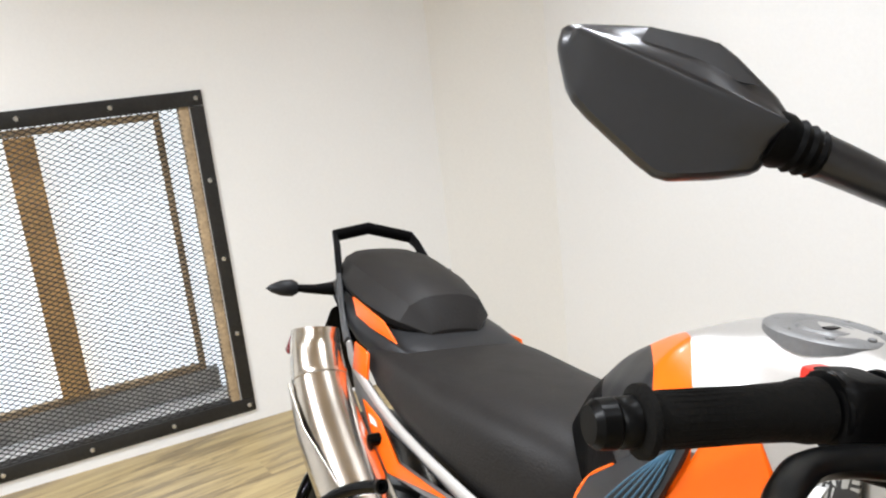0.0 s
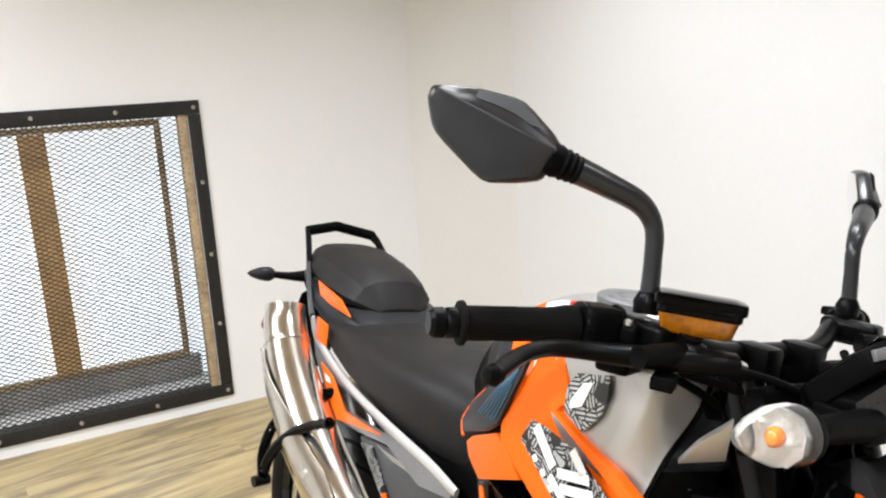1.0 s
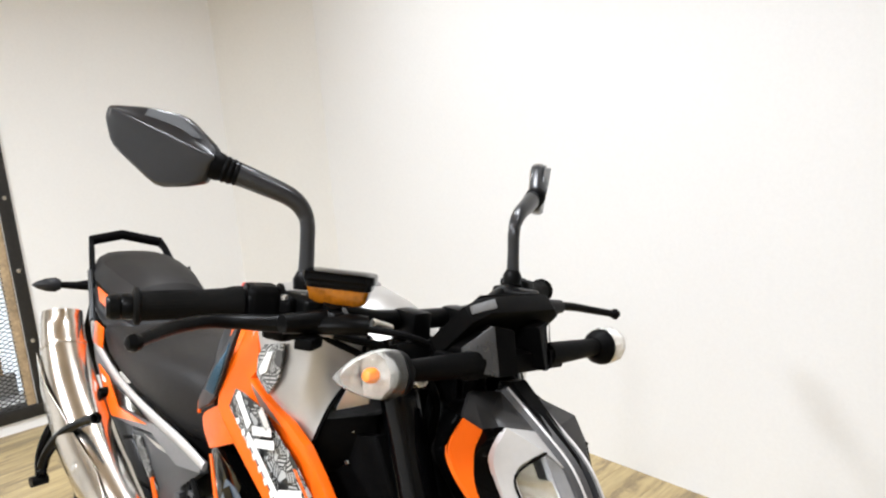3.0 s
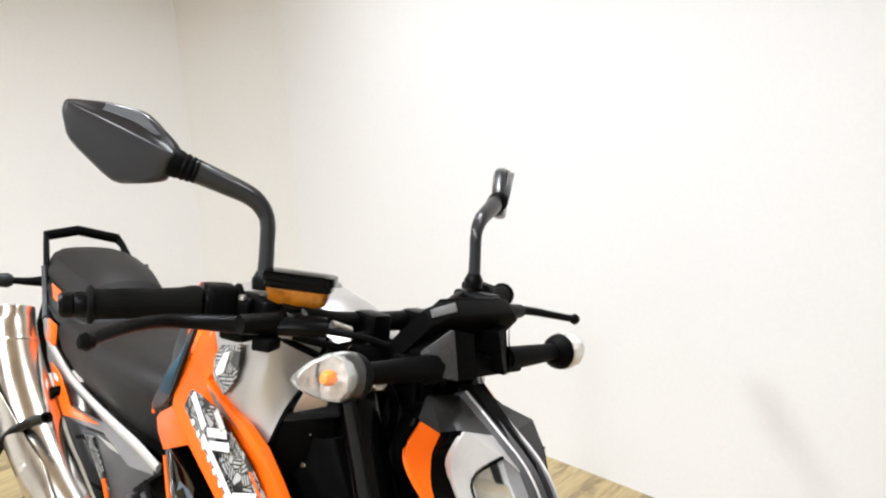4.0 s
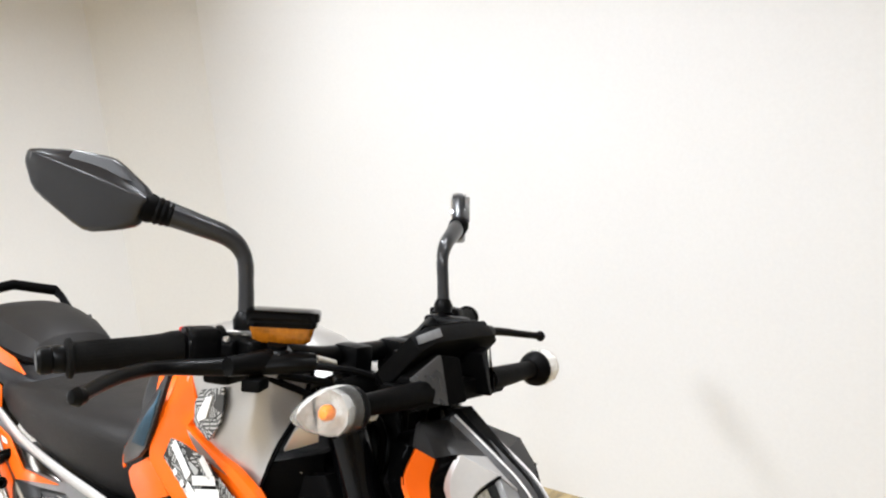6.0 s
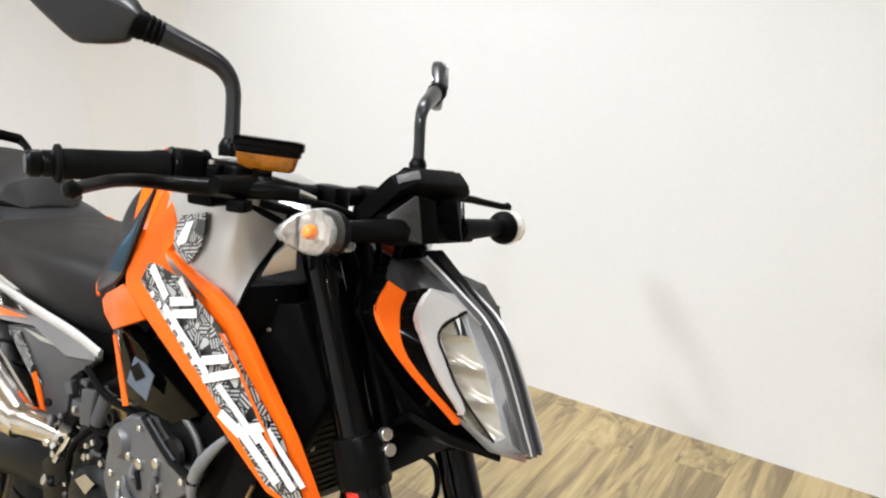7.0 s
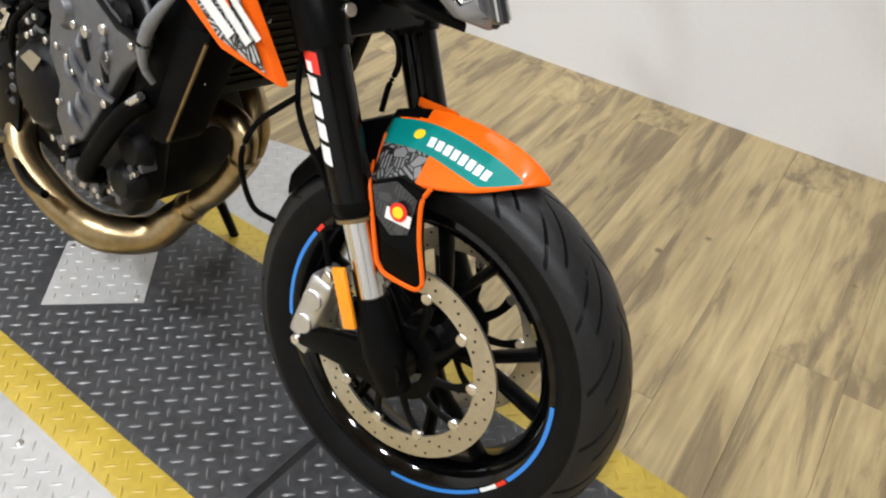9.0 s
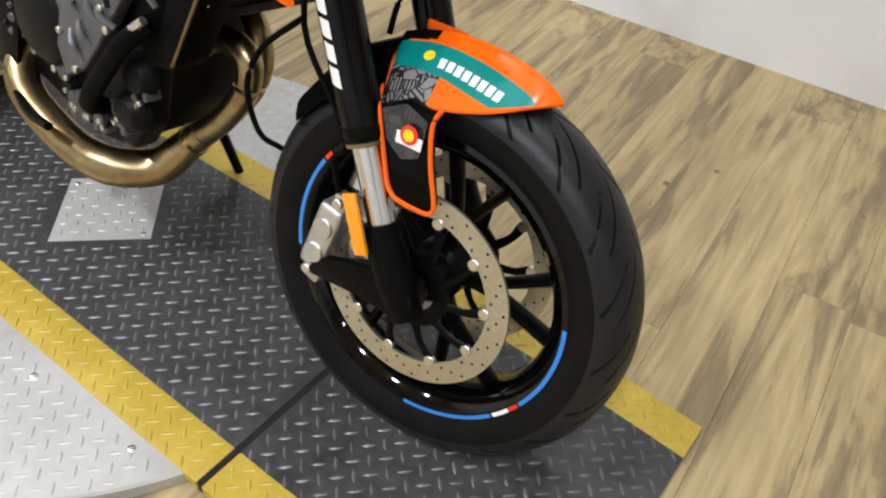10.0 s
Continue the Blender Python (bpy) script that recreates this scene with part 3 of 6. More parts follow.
def wheel(name, center, half, rout, rrim, rimhalf, steer, groove_front, label):
    hub = new(name)
    hub.parent = moto
    tagged(hub, label)
    cx, cy, cz = center
    # tyre with cut tread grooves
    b = B()
    prof = [(-rimhalf + 0.004, rrim - 0.003), (-rimhalf - 0.004, rrim + 0.006), (-half * 0.93, rrim + 0.018), (-half, rrim + 0.036)]
    k = 88 if groove_front else 36
    crown = rrim + 0.036
    for i in range(1, k):
        a = math.pi * i / k
        prof.append((-half * math.cos(a), crown + (rout - crown) * math.sin(a) ** 0.85))
    prof += [(-y, r) for y, r in reversed(prof[:4])]
    # slash grooves, long and short in turn, along grid lines swept back from the crown to the shoulder
    ys, rs = np.array([p[0] for p in prof]), np.array([p[1] for p in prof])
    per, pairs = (66, 20) if groove_front else (40, 15)
    n = per * pairs
    arc = np.concatenate([[0], np.cumsum(np.hypot(np.diff(ys), np.diff(rs)))])
    arc -= arc[len(arc) // 2]
    share = np.clip(np.abs(arc) / np.interp(half * 0.98, ys[rs > crown - 0.001], arc[rs > crown - 0.001]), 0, 1)
    lean = (-1 if groove_front else 1) * 0.46 * share ** 0.62
    th = np.arange(n) / n * 2 * math.pi
    depth = np.zeros((n, len(prof)))
    wide = 5 if groove_front else 3
    for j in range(len(prof)):
        for lo, hi, at in ((0.04, 0.66, 0.0), (0.36, 0.97, 0.46)):
            if not lo < share[j] < hi or rs[j] <= crown:
                continue
            ease = min(1.0, (share[j] - lo) / 0.06, (hi - share[j]) / 0.05)
            at_col = int(per * at) + (per // 4 if ys[j] > 0 else 0)
            for c in range(wide):
                depth[(at_col + c + np.arange(pairs) * per) % n, j] = 0.006 * ease
    co = [(cx + (rs[j] - depth[i, j]) * math.cos(th[i] + lean[j]), cy + ys[j], cz + (rs[j] - depth[i, j]) * math.sin(th[i] + lean[j])) for i in range(n) for j in range(len(prof))]
    m_ = len(prof)
    quads, kinds = [], []
    for i in range(n):
        for j in range(m_ - 1):
            i2 = (i + 1) % n
            # Groove faces keep the darker rubber, so their shade is in the colour.
            worn = rs[j] > crown + 0.005 and rs[j + 1] > crown + 0.005 and depth[i, j] + depth[i2, j] + depth[i, j + 1] + depth[i2, j + 1] < 0.0010
            quads.append((i * m_ + j, i * m_ + j + 1, i2 * m_ + j + 1, i2 * m_ + j))
            kinds.append(1 if worn else 0)
    me = bpy.data.meshes.new("tyre")
    me.from_pydata(co, [], quads)
    me.polygons.foreach_set("material_index", kinds)
    b = B()
    b.from_mesh(me)
    bpy.data.meshes.remove(me)
    tyre = part("tyre", b, RUBBER, hub, "black rubber road tyre with darkened cut grooves and worn grey tread", steer, sharp=50)
    tyre.data.materials.append(TREAD)
    # rim
    rp = [(rrim - 0.004, -rimhalf - 0.003), (rrim + 0.004, -rimhalf - 0.002), (rrim + 0.005, -rimhalf + 0.002), (rrim - 0.012, -rimhalf + 0.006), (rrim - 0.018, -rimhalf * 0.4),
          (rrim - 0.018, rimhalf * 0.4), (rrim - 0.012, rimhalf - 0.006), (rrim + 0.005, rimhalf - 0.002), (rrim + 0.004, rimhalf + 0.002), (rrim - 0.004, rimhalf + 0.003),
          (rrim - 0.022, rimhalf - 0.010), (rrim - 0.030, rimhalf * 0.35), (rrim - 0.030, -rimhalf * 0.35), (rrim - 0.022, -rimhalf + 0.010)]
    part("rim", lathe(B(), rp, center, (0, 1, 0), 96, close=True), RIMBLACK, hub, "gloss black cast rim", steer)
    for i in range(5):
        for fork in (-1, 1):
            b = B()
            a0, a1 = radians(72 * i + 8), radians(72 * i + 8 + fork * 15)
            p = [(cx + 0.035 * math.cos(a0), cy, cz + 0.035 * math.sin(a0)), (cx + 0.09 * math.cos((a0 * 2 + a1) / 3), cy, cz + 0.09 * math.sin((a0 * 2 + a1) / 3)),
                 (cx + (rrim - 0.026) * math.cos(a1), cy, cz + (rrim - 0.026) * math.sin(a1))]
            sweep(b, p, [0.013, 0.010, 0.012], 10, 5, (0.75, 1.5), up=(0, 1, 0))
            part("spoke", b, SATIN, hub, "", steer)
    part("hub", lathe(B(), [(0, -0.05), (0.03, -0.05), (0.034, -0.045), (0.034, -0.02), (0.045, -0.012), (0.045, 0.012), (0.034, 0.02), (0.034, 0.045), (0.03, 0.05), (0, 0.05)], center, (0, 1, 0), 32), SATIN, hub, "", steer)
    return hub


FW = (0.0, 0.0, 0.300)
front = wheel("front_wheel", FW, 0.060, 0.300, 0.218, 0.047, True, True, "front wheel with blue rim tape")
RW = (-1.475, 0.0, 0.315)
rear = wheel("rear_wheel", RW, 0.088, 0.315, 0.222, 0.072, False, False, "wide rear wheel")


def arc_band(name, center, r0, r1, y, a0, a1, mat, parent, steer=True, lift=0.0006):
    b = B()
    n = max(4, int(abs(a1 - a0) / 3))
    s = -1 if y < 0 else 1
    ins, outs = [], []
    for i in range(n + 1):
        a = radians(a0 + (a1 - a0) * i / n)
        ins.append((center[0] + r0 * math.cos(a), y, center[2] + r0 * math.sin(a)))
        outs.append((center[0] + r1 * math.cos(a), y, center[2] + r1 * math.sin(a)))
    strip(b, ins, outs, (0, s * lift, 0))
    return part(name, b, mat, parent, "", steer)


for y in (-0.0502, 0.0502):
    for a0, a1 in ((-168, -210), (-86, -45), (-30, 10)):
        arc_band("rim_tape", FW, 0.2165, 0.2225, y, a0, a1, BLUE, front)
arc_band("rim_mark", FW, 0.2165, 0.2225, -0.0502, -44, -36, WHITE, front)
arc_band("rim_mark", FW, 0.2165, 0.2225, -0.0502, -35.5, -31, RED, front)
arc_band("rim_mark", FW, 0.2165, 0.2225, -0.0502, -211, -215, RED, front)


def brake_disc(center, y, rout, rin, parent, steer, side):
    d = part("brake_disc", lathe(B(), [(rin, -0.0022), (rout, -0.0022), (rout, 0.0022), (rin, 0.0022)], (center[0], y, center[2]), (0, 1, 0), 96, close=True), DISC, parent, "drilled steel brake disc", steer)
    # Dark studs, slightly proud of the disc, imitate the shaded drill holes.
    b = B()
    for i in range(60):
        a = radians(6 * i)
        r = rin + (rout - rin) * (0.22, 0.5, 0.78)[i % 3]
        cyl(b, (center[0] + r * math.cos(a), y - 0.0027, center[2] + r * math.sin(a)), (0, 1, 0), 0.0021, 0.0054, 8, 0.0001)
    part("drill_holes", b, CASTBLACK, d, "", steer)
    for i in range(10):
        a = radians(36 * i + 9)
        r = rin - 0.003
        b = cyl(B(), (center[0] + r * math.cos(a), y - 0.004, center[2] + r * math.sin(a)), (0, 1, 0), 0.0085, 0.008, 16)
        part("button", b, BOLT, d, "", steer)
    for i in range(10):
        a, a2 = radians(36 * i + 9), radians(36 * i - 4)
        b = sweep(B(), [(center[0] + 0.05 * math.cos(a2), y, center[2] + 0.05 * math.sin(a2)), (center[0] + 0.085 * math.cos((a + a2) / 2), y, center[2] + 0.085 * math.sin((a + a2) / 2)),
                        (center[0] + (rin - 0.006) * math.cos(a), y, center[2] + (rin - 0.006) * math.sin(a))], [0.008, 0.006, 0.008], 8, 4, (1, 0.45), up=(0, 1, 0))
        part("carrier_arm", b, SATIN, d, "", steer)
    part("carrier_ring", lathe(B(), [(0.036, -0.003), (0.058, -0.003), (0.058, 0.003), (0.036, 0.003)], (center[0], y, center[2]), (0, 1, 0), 48, close=True), SATIN, d, "", steer)


brake_disc(FW, -0.072, 0.150, 0.117, front, True, -1)
brake_disc(FW, 0.072, 0.150, 0.117, front, True, 1)
brake_disc(RW, -0.080, 0.120, 0.092, rear, False, -1)
part("axle", cyl(B(), (0, -0.112, 0.30), (0, 1, 0), 0.0135, 0.224, 20), SATIN, front, "", True)


def leg(z, s=-1):
    """Centre of a fork leg at height z."""
    return Vector((-0.008 - 0.445 * (z - 0.30), 0.100 * s, z))


for s in (-1, 1):
    f = part("fork_leg", sweep(B(), [leg(0.515, s), leg(0.53, s), leg(0.70, s), leg(0.71, s)], [0.0275, 0.0285, 0.0285, 0.027], 28, 4), FORKBLACK, moto, "black upside-down fork leg", True)
    part("upper_tube", sweep(B(), [leg(0.71, s), leg(0.99, s), leg(1.0, s)], [0.0255, 0.0255, 0.024], 28, 4), FORKBLACK, f, "", True)
    part("slider", sweep(B(), [leg(0.36, s), leg(0.515, s)], 0.0205, 24, 2), CHROME, f, "chrome fork slider", True)
    part("dust_seal", sweep(B(), [leg(0.497, s), leg(0.503, s), leg(0.515, s)], [0.026, 0.029, 0.029], 24, 2), SATIN, f, "", True)
    part("seal_ring", sweep(B(), [leg(0.491, s), leg(0.496, s)], [0.0275, 0.0275], 24, 2), HEADERPIPE, f, "", True)
    b = sweep(B(), [leg(0.395, s), leg(0.36, s), leg(0.32, s) + Vector((0.004, 0, 0)), leg(0.272, s) + Vector((0.012, 0, 0))], [0.024, 0.028, 0.031, 0.022], 20, 4)
    part("fork_foot", b, SATIN, f, "cast black fork foot", True)
    part("axle_clamp", lathe(B(), [(0.011, -0.03), (0.024, -0.03), (0.026, -0.027), (0.026, 0.016), (0.011, 0.016)], (0, 0.100 * s, 0.30), (0, -s * -1, 0), 28, close=True), SATIN, f, "", True)
    # lower clamp ring and bolts
    part("clamp_ring", sweep(B(), [leg(0.690, s), leg(0.693, s), leg(0.742, s), leg(0.745, s)], [0.032, 0.0345, 0.0345, 0.032], 28, 2), SATIN, f, "", True)
    for z in (0.737, 0.755):
        part("bolt", cyl(B(), leg(z - 0.012, s) + Vector((0.030, s * -0.012, 0.012)), (1, s * 0.35, 0.4), 0.0085, 0.012, 12), BOLT, f, "", True)
part("lower_triple_clamp", box(B(), (-0.190, 0, 0.717), (0.055, 0.17, 0.045), 0.008, (0, -24, 0)), SATIN, moto, "", True)
part("upper_triple_clamp", box(B(), (-0.318, 0, 0.992), (0.075, 0.24, 0.030), 0.010, (0, -24, 0)), SATIN, moto, "", True)
part("steering_head", sweep(B(), [(-0.225, 0, 0.70), (-0.355, 0, 0.99)], 0.032, 20, 2), SATIN, moto, "", True)
# decals on the right fork leg
def fork_patch(z0, z1, a0, a1, r, mat, label=""):
    b = B()
    rows = []
    for i in range(7):
        t = radians(a0 + (a1 - a0) * i / 6)
        d = Vector((math.cos(t), math.sin(t), 0)) * r
        rows.append([b.verts.new(leg(z0) + d), b.verts.new(leg(z1) + d)])
    skin(b, rows, False, False)
    part("fork_decal", b, mat, moto, label, True)


fork_patch(0.664, 0.688, -128, -72, 0.0291, RED, "red decal")
for z0, z1 in ((0.640, 0.659), (0.614, 0.634), (0.588, 0.608), (0.560, 0.582)):
    fork_patch(z0, z1, -124, -86, 0.0291, WHITE, "white lettering bar")
fork_patch(0.664, 0.676, -112, -92, 0.0295, WHITE)

# front fender: rounded crown with a beak, side guards down to the fork feet
fender = new("front_fender")
fender.parent = moto
tagged(fender, "orange and black front fender with side guards")


def fender_row(a, r, hw, drop):
    """Cross-section of the fender at angle a (degrees over the axle)."""
    t = radians(a)
    out = []
    for v in (-1, -0.85, -0.55, -0.25, 0, 0.25, 0.55, 0.85, 1):
        rr = r - drop * abs(v) ** 2.2
        out.append((rr * math.cos(t), hw * v, 0.30 + rr * math.sin(t)))
    return out


ROWS_F = [(69.8, 0.320, 0.002, 0.001), (72, 0.325, 0.026, 0.010), (75, 0.329, 0.048, 0.026), (79, 0.332, 0.062, 0.044), (84, 0.334, 0.070, 0.058), (90, 0.336, 0.076, 0.069), (98, 0.338, 0.082, 0.075), (106, 0.338, 0.084, 0.078), (112, 0.336, 0.082, 0.075)]


def fender_row_at(a):
    cols = list(zip(*ROWS_F))
    w = min(3.0, a - 69.8, 112 - a) if 69.8 < a < 112 else 0.0
    return [sum(float(np.interp(a + w * k, cols[0], c)) for k in (-1, -0.6, -0.2, 0.2, 0.6, 1)) / 6 for c in cols[1:]]


def fender_point(a, v, lift=0.0):
    """A place on the fender: angle a over the axle, v across from -1 to 1."""
    r, hw, drop = fender_row_at(a)
    t = radians(a)
    rr = r - drop * abs(v) ** 1.2 + lift
    return Vector((rr * math.cos(t), hw * v, 0.30 + rr * math.sin(t)))


def teal_span(a):
    """Lateral limits of the decal band at angle a."""
    k = min(1, max(0, (112 - a) / 39))
    return -0.044 - 0.022 * k, -0.015 - 0.015 * k


def fender_zone(a, y):
    lo, hi = teal_span(a)
    if y > 0:
        y = -y
    if 73.5 < a < 111.5 and lo < y < hi:
        return "teal"
    if a > 97 and y < lo:
        return "print"
    if a > 102 and abs(y) < 0.015:
        return "black"
    return "orange"


def fender_lines(a):
    """Lateral grid lines at angle a, aligned with the decal band."""
    lo, hi = teal_span(a)
    hw = fender_row_at(a)[1]
    lo, hi = max(lo / hw, -0.93), max(hi / hw, -0.86)
    stops, counts = (-1, lo, hi, -hi, -lo, 1), (14, 16, 18, 16, 14)
    out = []
    for p, q, c in zip(stops, stops[1:], counts):
        out += [p + (q - p) * i / c for i in range(c)]
    return out + [1]


zones = {}
NA = 120
for i in range(NA):
    a0, a1 = 69.8 + 42.2 * i / NA, 69.8 + 42.2 * (i + 1) / NA
    g0, g1, gm = fender_lines(a0), fender_lines(a1), fender_lines((a0 + a1) / 2)
    for j in range(len(g0) - 1):
        z = "teal" if 73.5 < a0 < 111.6 and (14 <= j < 30 or 48 <= j < 64) else fender_zone((a0 + a1) / 2, fender_point((a0 + a1) / 2, (gm[j] + gm[j + 1]) / 2).y)
        if z == "teal" and not (14 <= j < 30 or 48 <= j < 64):
            z = "orange"
        if z == "print" and j not in range(14) and j not in range(64, 78):
            z = "orange"
        key = (z, j > 38) if z in ("teal", "print") else (z, False)
        b = zones.setdefault(key, B())
        b.faces.new([b.verts.new(fender_point(a, v)) for a, v in ((a0, g0[j]), (a1, g1[j]), (a1, g1[j + 1]), (a0, g0[j + 1]))])
for z, (nm, mat, lab) in dict(orange=("crown", ORANGE, "glossy orange crown"), teal=("decal_band", TEAL, "teal decal band"), print=("print_panel", MIDPRINT, "black print panel"), black=("crown_notch", BLACK, "")).items():
    for b in [zones[key] for key in sorted(zones) if key[0] == z]:
        bmesh.ops.remove_doubles(b, verts=b.verts[:], dist=1e-5)
        r = bmesh.ops.extrude_face_region(b, geom=b.faces[:])
        bmesh.ops.translate(b, verts=[g for g in r["geom"] if isinstance(g, bmesh.types.BMVert)], vec=(0, 0, -0.003))
        part(nm, b, mat, fender, lab, True)
part("horn", prism(B(), [(-0.045, 0.014, 0.6345), (-0.045, 0.042, 0.6175), (-0.112, 0.045, 0.6195), (-0.120, 0.040, 0.6255)], (0, 0, -0.014), 0.002), ORANGE, fender, "", True)
for i in range(8):
    a = 80.5 + 2.35 * i
    lo, hi = teal_span(a)
    hw0, hw1 = fender_row_at(a)[1], fender_row_at(a + 1.75)[1]
    y0, y1 = lo * 0.76 + hi * 0.24, lo * 0.44 + hi * 0.56
    b = B()
    b.faces.new([b.verts.new(fender_point(aa, yy / hh, 0.0012)) for aa, yy, hh in ((a, y0, hw0), (a + 1.75, y0, hw1), (a + 1.75, y1, hw1), (a, y1, hw0))])
    part("lettering_bar", b, WHITE, fender, "white lettering bar", True)
b = B()
lo, hi = teal_span(102)
b.faces.new([b.verts.new(fender_point(102 + 1.5 * math.cos(t * math.pi / 8), (0.5 * (lo + hi) + 0.0055 * math.sin(t * math.pi / 8)) / fender_row_at(102)[1], 0.0013)) for t in range(16)])
part("decal_emblem", b, YELLOWDECAL, fender, "yellow oval emblem", True)


def fender_skin(rows, v0, v1, mat, name, lift=0.0, label=""):
    b = B()
    grid = [[b.verts.new(Vector(p) + (Vector(p) - Vector((0, 0, 0.30))).normalized() * lift) for p in fender_row(*r)[v0:v1 + 1]] for r in rows]
    skin(b, grid, False, False)
    r = bmesh.ops.extrude_face_region(b, geom=b.faces[:])
    bmesh.ops.translate(b, verts=[g for g in r["geom"] if isinstance(g, bmesh.types.BMVert)], vec=(0, 0, -0.003))
    return part(name, b, mat, fender, label, True)


fender_skin([(111, 0.336, 0.080, 0.070), (122, 0.333, 0.072, 0.050), (134, 0.328, 0.066, 0.040), (148, 0.325, 0.058, 0.034)], 0, 8, BLACK, "rear_flap", -0.004, "black rear flap")
for s in (-1, 1):
    o = [(-0.011, 0.086 * s, 0.560), (-0.009, 0.091 * s, 0.530), (0.000, 0.096 * s, 0.500), (0.018, 0.098 * s, 0.448), (0.012, 0.100 * s, 0.436), (-0.032, 0.103 * s, 0.437), (-0.051, 0.103 * s, 0.456), (-0.084, 0.097 * s, 0.548), (-0.050, 0.088 * s, 0.566)]
    part("side_guard", prism(B(), o, (0, -0.012 * s, 0), 0.002), GLOSSBLACK, fender, "gloss black side guard", True)
    loop = [(-0.004, 0.0885 * s, 0.568), (-0.010, 0.0915 * s, 0.545), (0.001, 0.0970 * s, 0.500), (0.018, 0.0990 * s, 0.452), (0.017, 0.1005 * s, 0.440), (0.006, 0.1020 * s, 0.4355), (-0.030, 0.1045 * s, 0.438), (-0.044, 0.1045 * s, 0.445), (-0.053, 0.1042 * s, 0.460), (-0.084, 0.0985 * s, 0.540)] + [tuple(fender_point(111.9, v * s, 0.001)) for v in (0.97, 0.85, 0.7, 0.55, 0.42)]
    part("orange_edging", sweep(B(), loop, 0.0032, 8, 5), ORANGE, fender, "", True)
    part("guard_print", prism(B(), [(-0.016, 0.0915 * s, 0.548), (-0.018, 0.0960 * s, 0.500), (-0.040, 0.1005 * s, 0.492), (-0.064, 0.1020 * s, 0.510), (-0.080, 0.0980 * s, 0.545), (-0.050, 0.0910 * s, 0.560)], (0, 0.0008 * s, 0)), DIMPRINT, fender, "", True)
b = cyl(B(), (-0.033, -0.1022, 0.528), (0.05, -1, 0), 0.0125, 0.002, 20, 0.0003)
part("badge", b, RED, fender, "red and yellow round badge", True)
part("badge_centre", cyl(B(), (-0.033, -0.1042, 0.528), (0.05, -1, 0), 0.0078, 0.0012, 16, 0.0002), YELLOWDECAL, fender, "", True)
part("badge_backing", box(B(), (-0.033, -0.1014, 0.520), (0.038, 0.0016, 0.016), 0.0004, (0, 0, 0)), WHITE, fender, "", True)

# calipers, reflectors, brake hoses
for s in (-1, 1):
    c = new("brake_caliper")
    c.parent = moto
    tagged(c, "cast aluminium radial brake caliper")
    b = box(B(), (-0.142, 0.088 * s, 0.325), (0.040, 0.040, 0.115), 0.010, (0, 14, 0), 3)
    for z in (0.300, 0.345):
        cyl(b, (-0.142 + (z - 0.325) * 0.24, 0.104 * s, z), (0, s, 0), 0.016, 0.008, 18)
    box(b, (-0.148, 0.094 * s, 0.262), (0.026, 0.020, 0.030), 0.005, (0, 20, 0))
    box(b, (-0.120, 0.094 * s, 0.388), (0.022, 0.020, 0.030), 0.005, (0, 14, 0))
    part("caliper_body", b, CALIPER, c, "", True)
    for p in ((-0.155, 0.105 * s, 0.268), (-0.118, 0.104 * s, 0.392)):
        part("bolt", cyl(B(), p, (0, s, 0), 0.008, 0.008, 10), BOLT, c, "", True)
    part("caliper_bracket", prism(B(), [(-0.01, 0.092 * s, 0.335), (-0.01, 0.092 * s, 0.265), (-0.070, 0.092 * s, 0.268), (-0.150, 0.092 * s, 0.262), (-0.150, 0.092 * s, 0.290), (-0.090, 0.092 * s, 0.312)], (0, 0.018 * s, 0), 0.004), SATIN, c, "", True)
    part("reflector", box(B(), (-0.071, 0.131 * s, 0.392), (0.021, 0.007, 0.086), 0.003, (0, -24, 0)), REFLECTOR, c, "orange side reflector", True)
    part("reflector_bracket", box(B(), (-0.076, 0.122 * s, 0.39), (0.014, 0.012, 0.060), 0.002, (0, -24, 0)), SATIN, c, "", True)
    hose = [(-0.125, -0.100, 0.405), (-0.140, -0.100, 0.45), (-0.120, -0.105, 0.475), (-0.150, -0.10, 0.52), (-0.22, -0.09, 0.60), (-0.245, -0.06, 0.72), (-0.28, -0.05, 0.85)]
    if s > 0:
        hose = [(-0.125, 0.100, 0.405), (-0.140, 0.105, 0.46), (-0.165, 0.118, 0.55), (-0.205, 0.118, 0.65), (-0.26, 0.08, 0.78)]
    part("brake_hose", sweep(B(), hose, 0.0042, 8, 5), BLACK, c, "", True)
part("sensor_cable", sweep(B(), [(-0.175, -0.01, 0.712), (-0.148, 0.0, 0.700), (-0.138, 0.002, 0.668), (-0.146, 0.0, 0.635), (-0.150, 0.0, 0.600)], 0.0042, 8, 6), BLACK, moto, "", True)
part("loop_cable", sweep(B(), [(-0.205, -0.11, 0.62), (-0.265, -0.115, 0.56), (-0.285, -0.115, 0.50), (-0.262, -0.11, 0.44), (-0.235, -0.09, 0.42)], 0.0042, 8, 6), BLACK, moto, "", True)

# headlight: two-halved mask with wings
head = new("headlight")
head.parent = moto
tagged(head, "vertical split headlight with silver mask and orange wings")
part("housing", prism(B(), [(-0.205, -0.060, 0.965), (-0.205, 0.010, 0.965), (-0.222, 0.060, 0.935), (-0.212, 0.095, 0.890), (-0.120, 0.060, 0.790), (-0.075, 0.0, 0.745), (-0.120, -0.060, 0.790), (-0.188, -0.105, 0.915)], (-0.045, 0, -0.015), 0.006), BLACK, head, "", True)
for s in (-1, 1):
    wo = [(-0.192, 0.094 * s, 0.949), (-0.178, 0.127 * s, 0.917), (-0.142, 0.112 * s, 0.865), (-0.084, 0.060 * s, 0.791)]
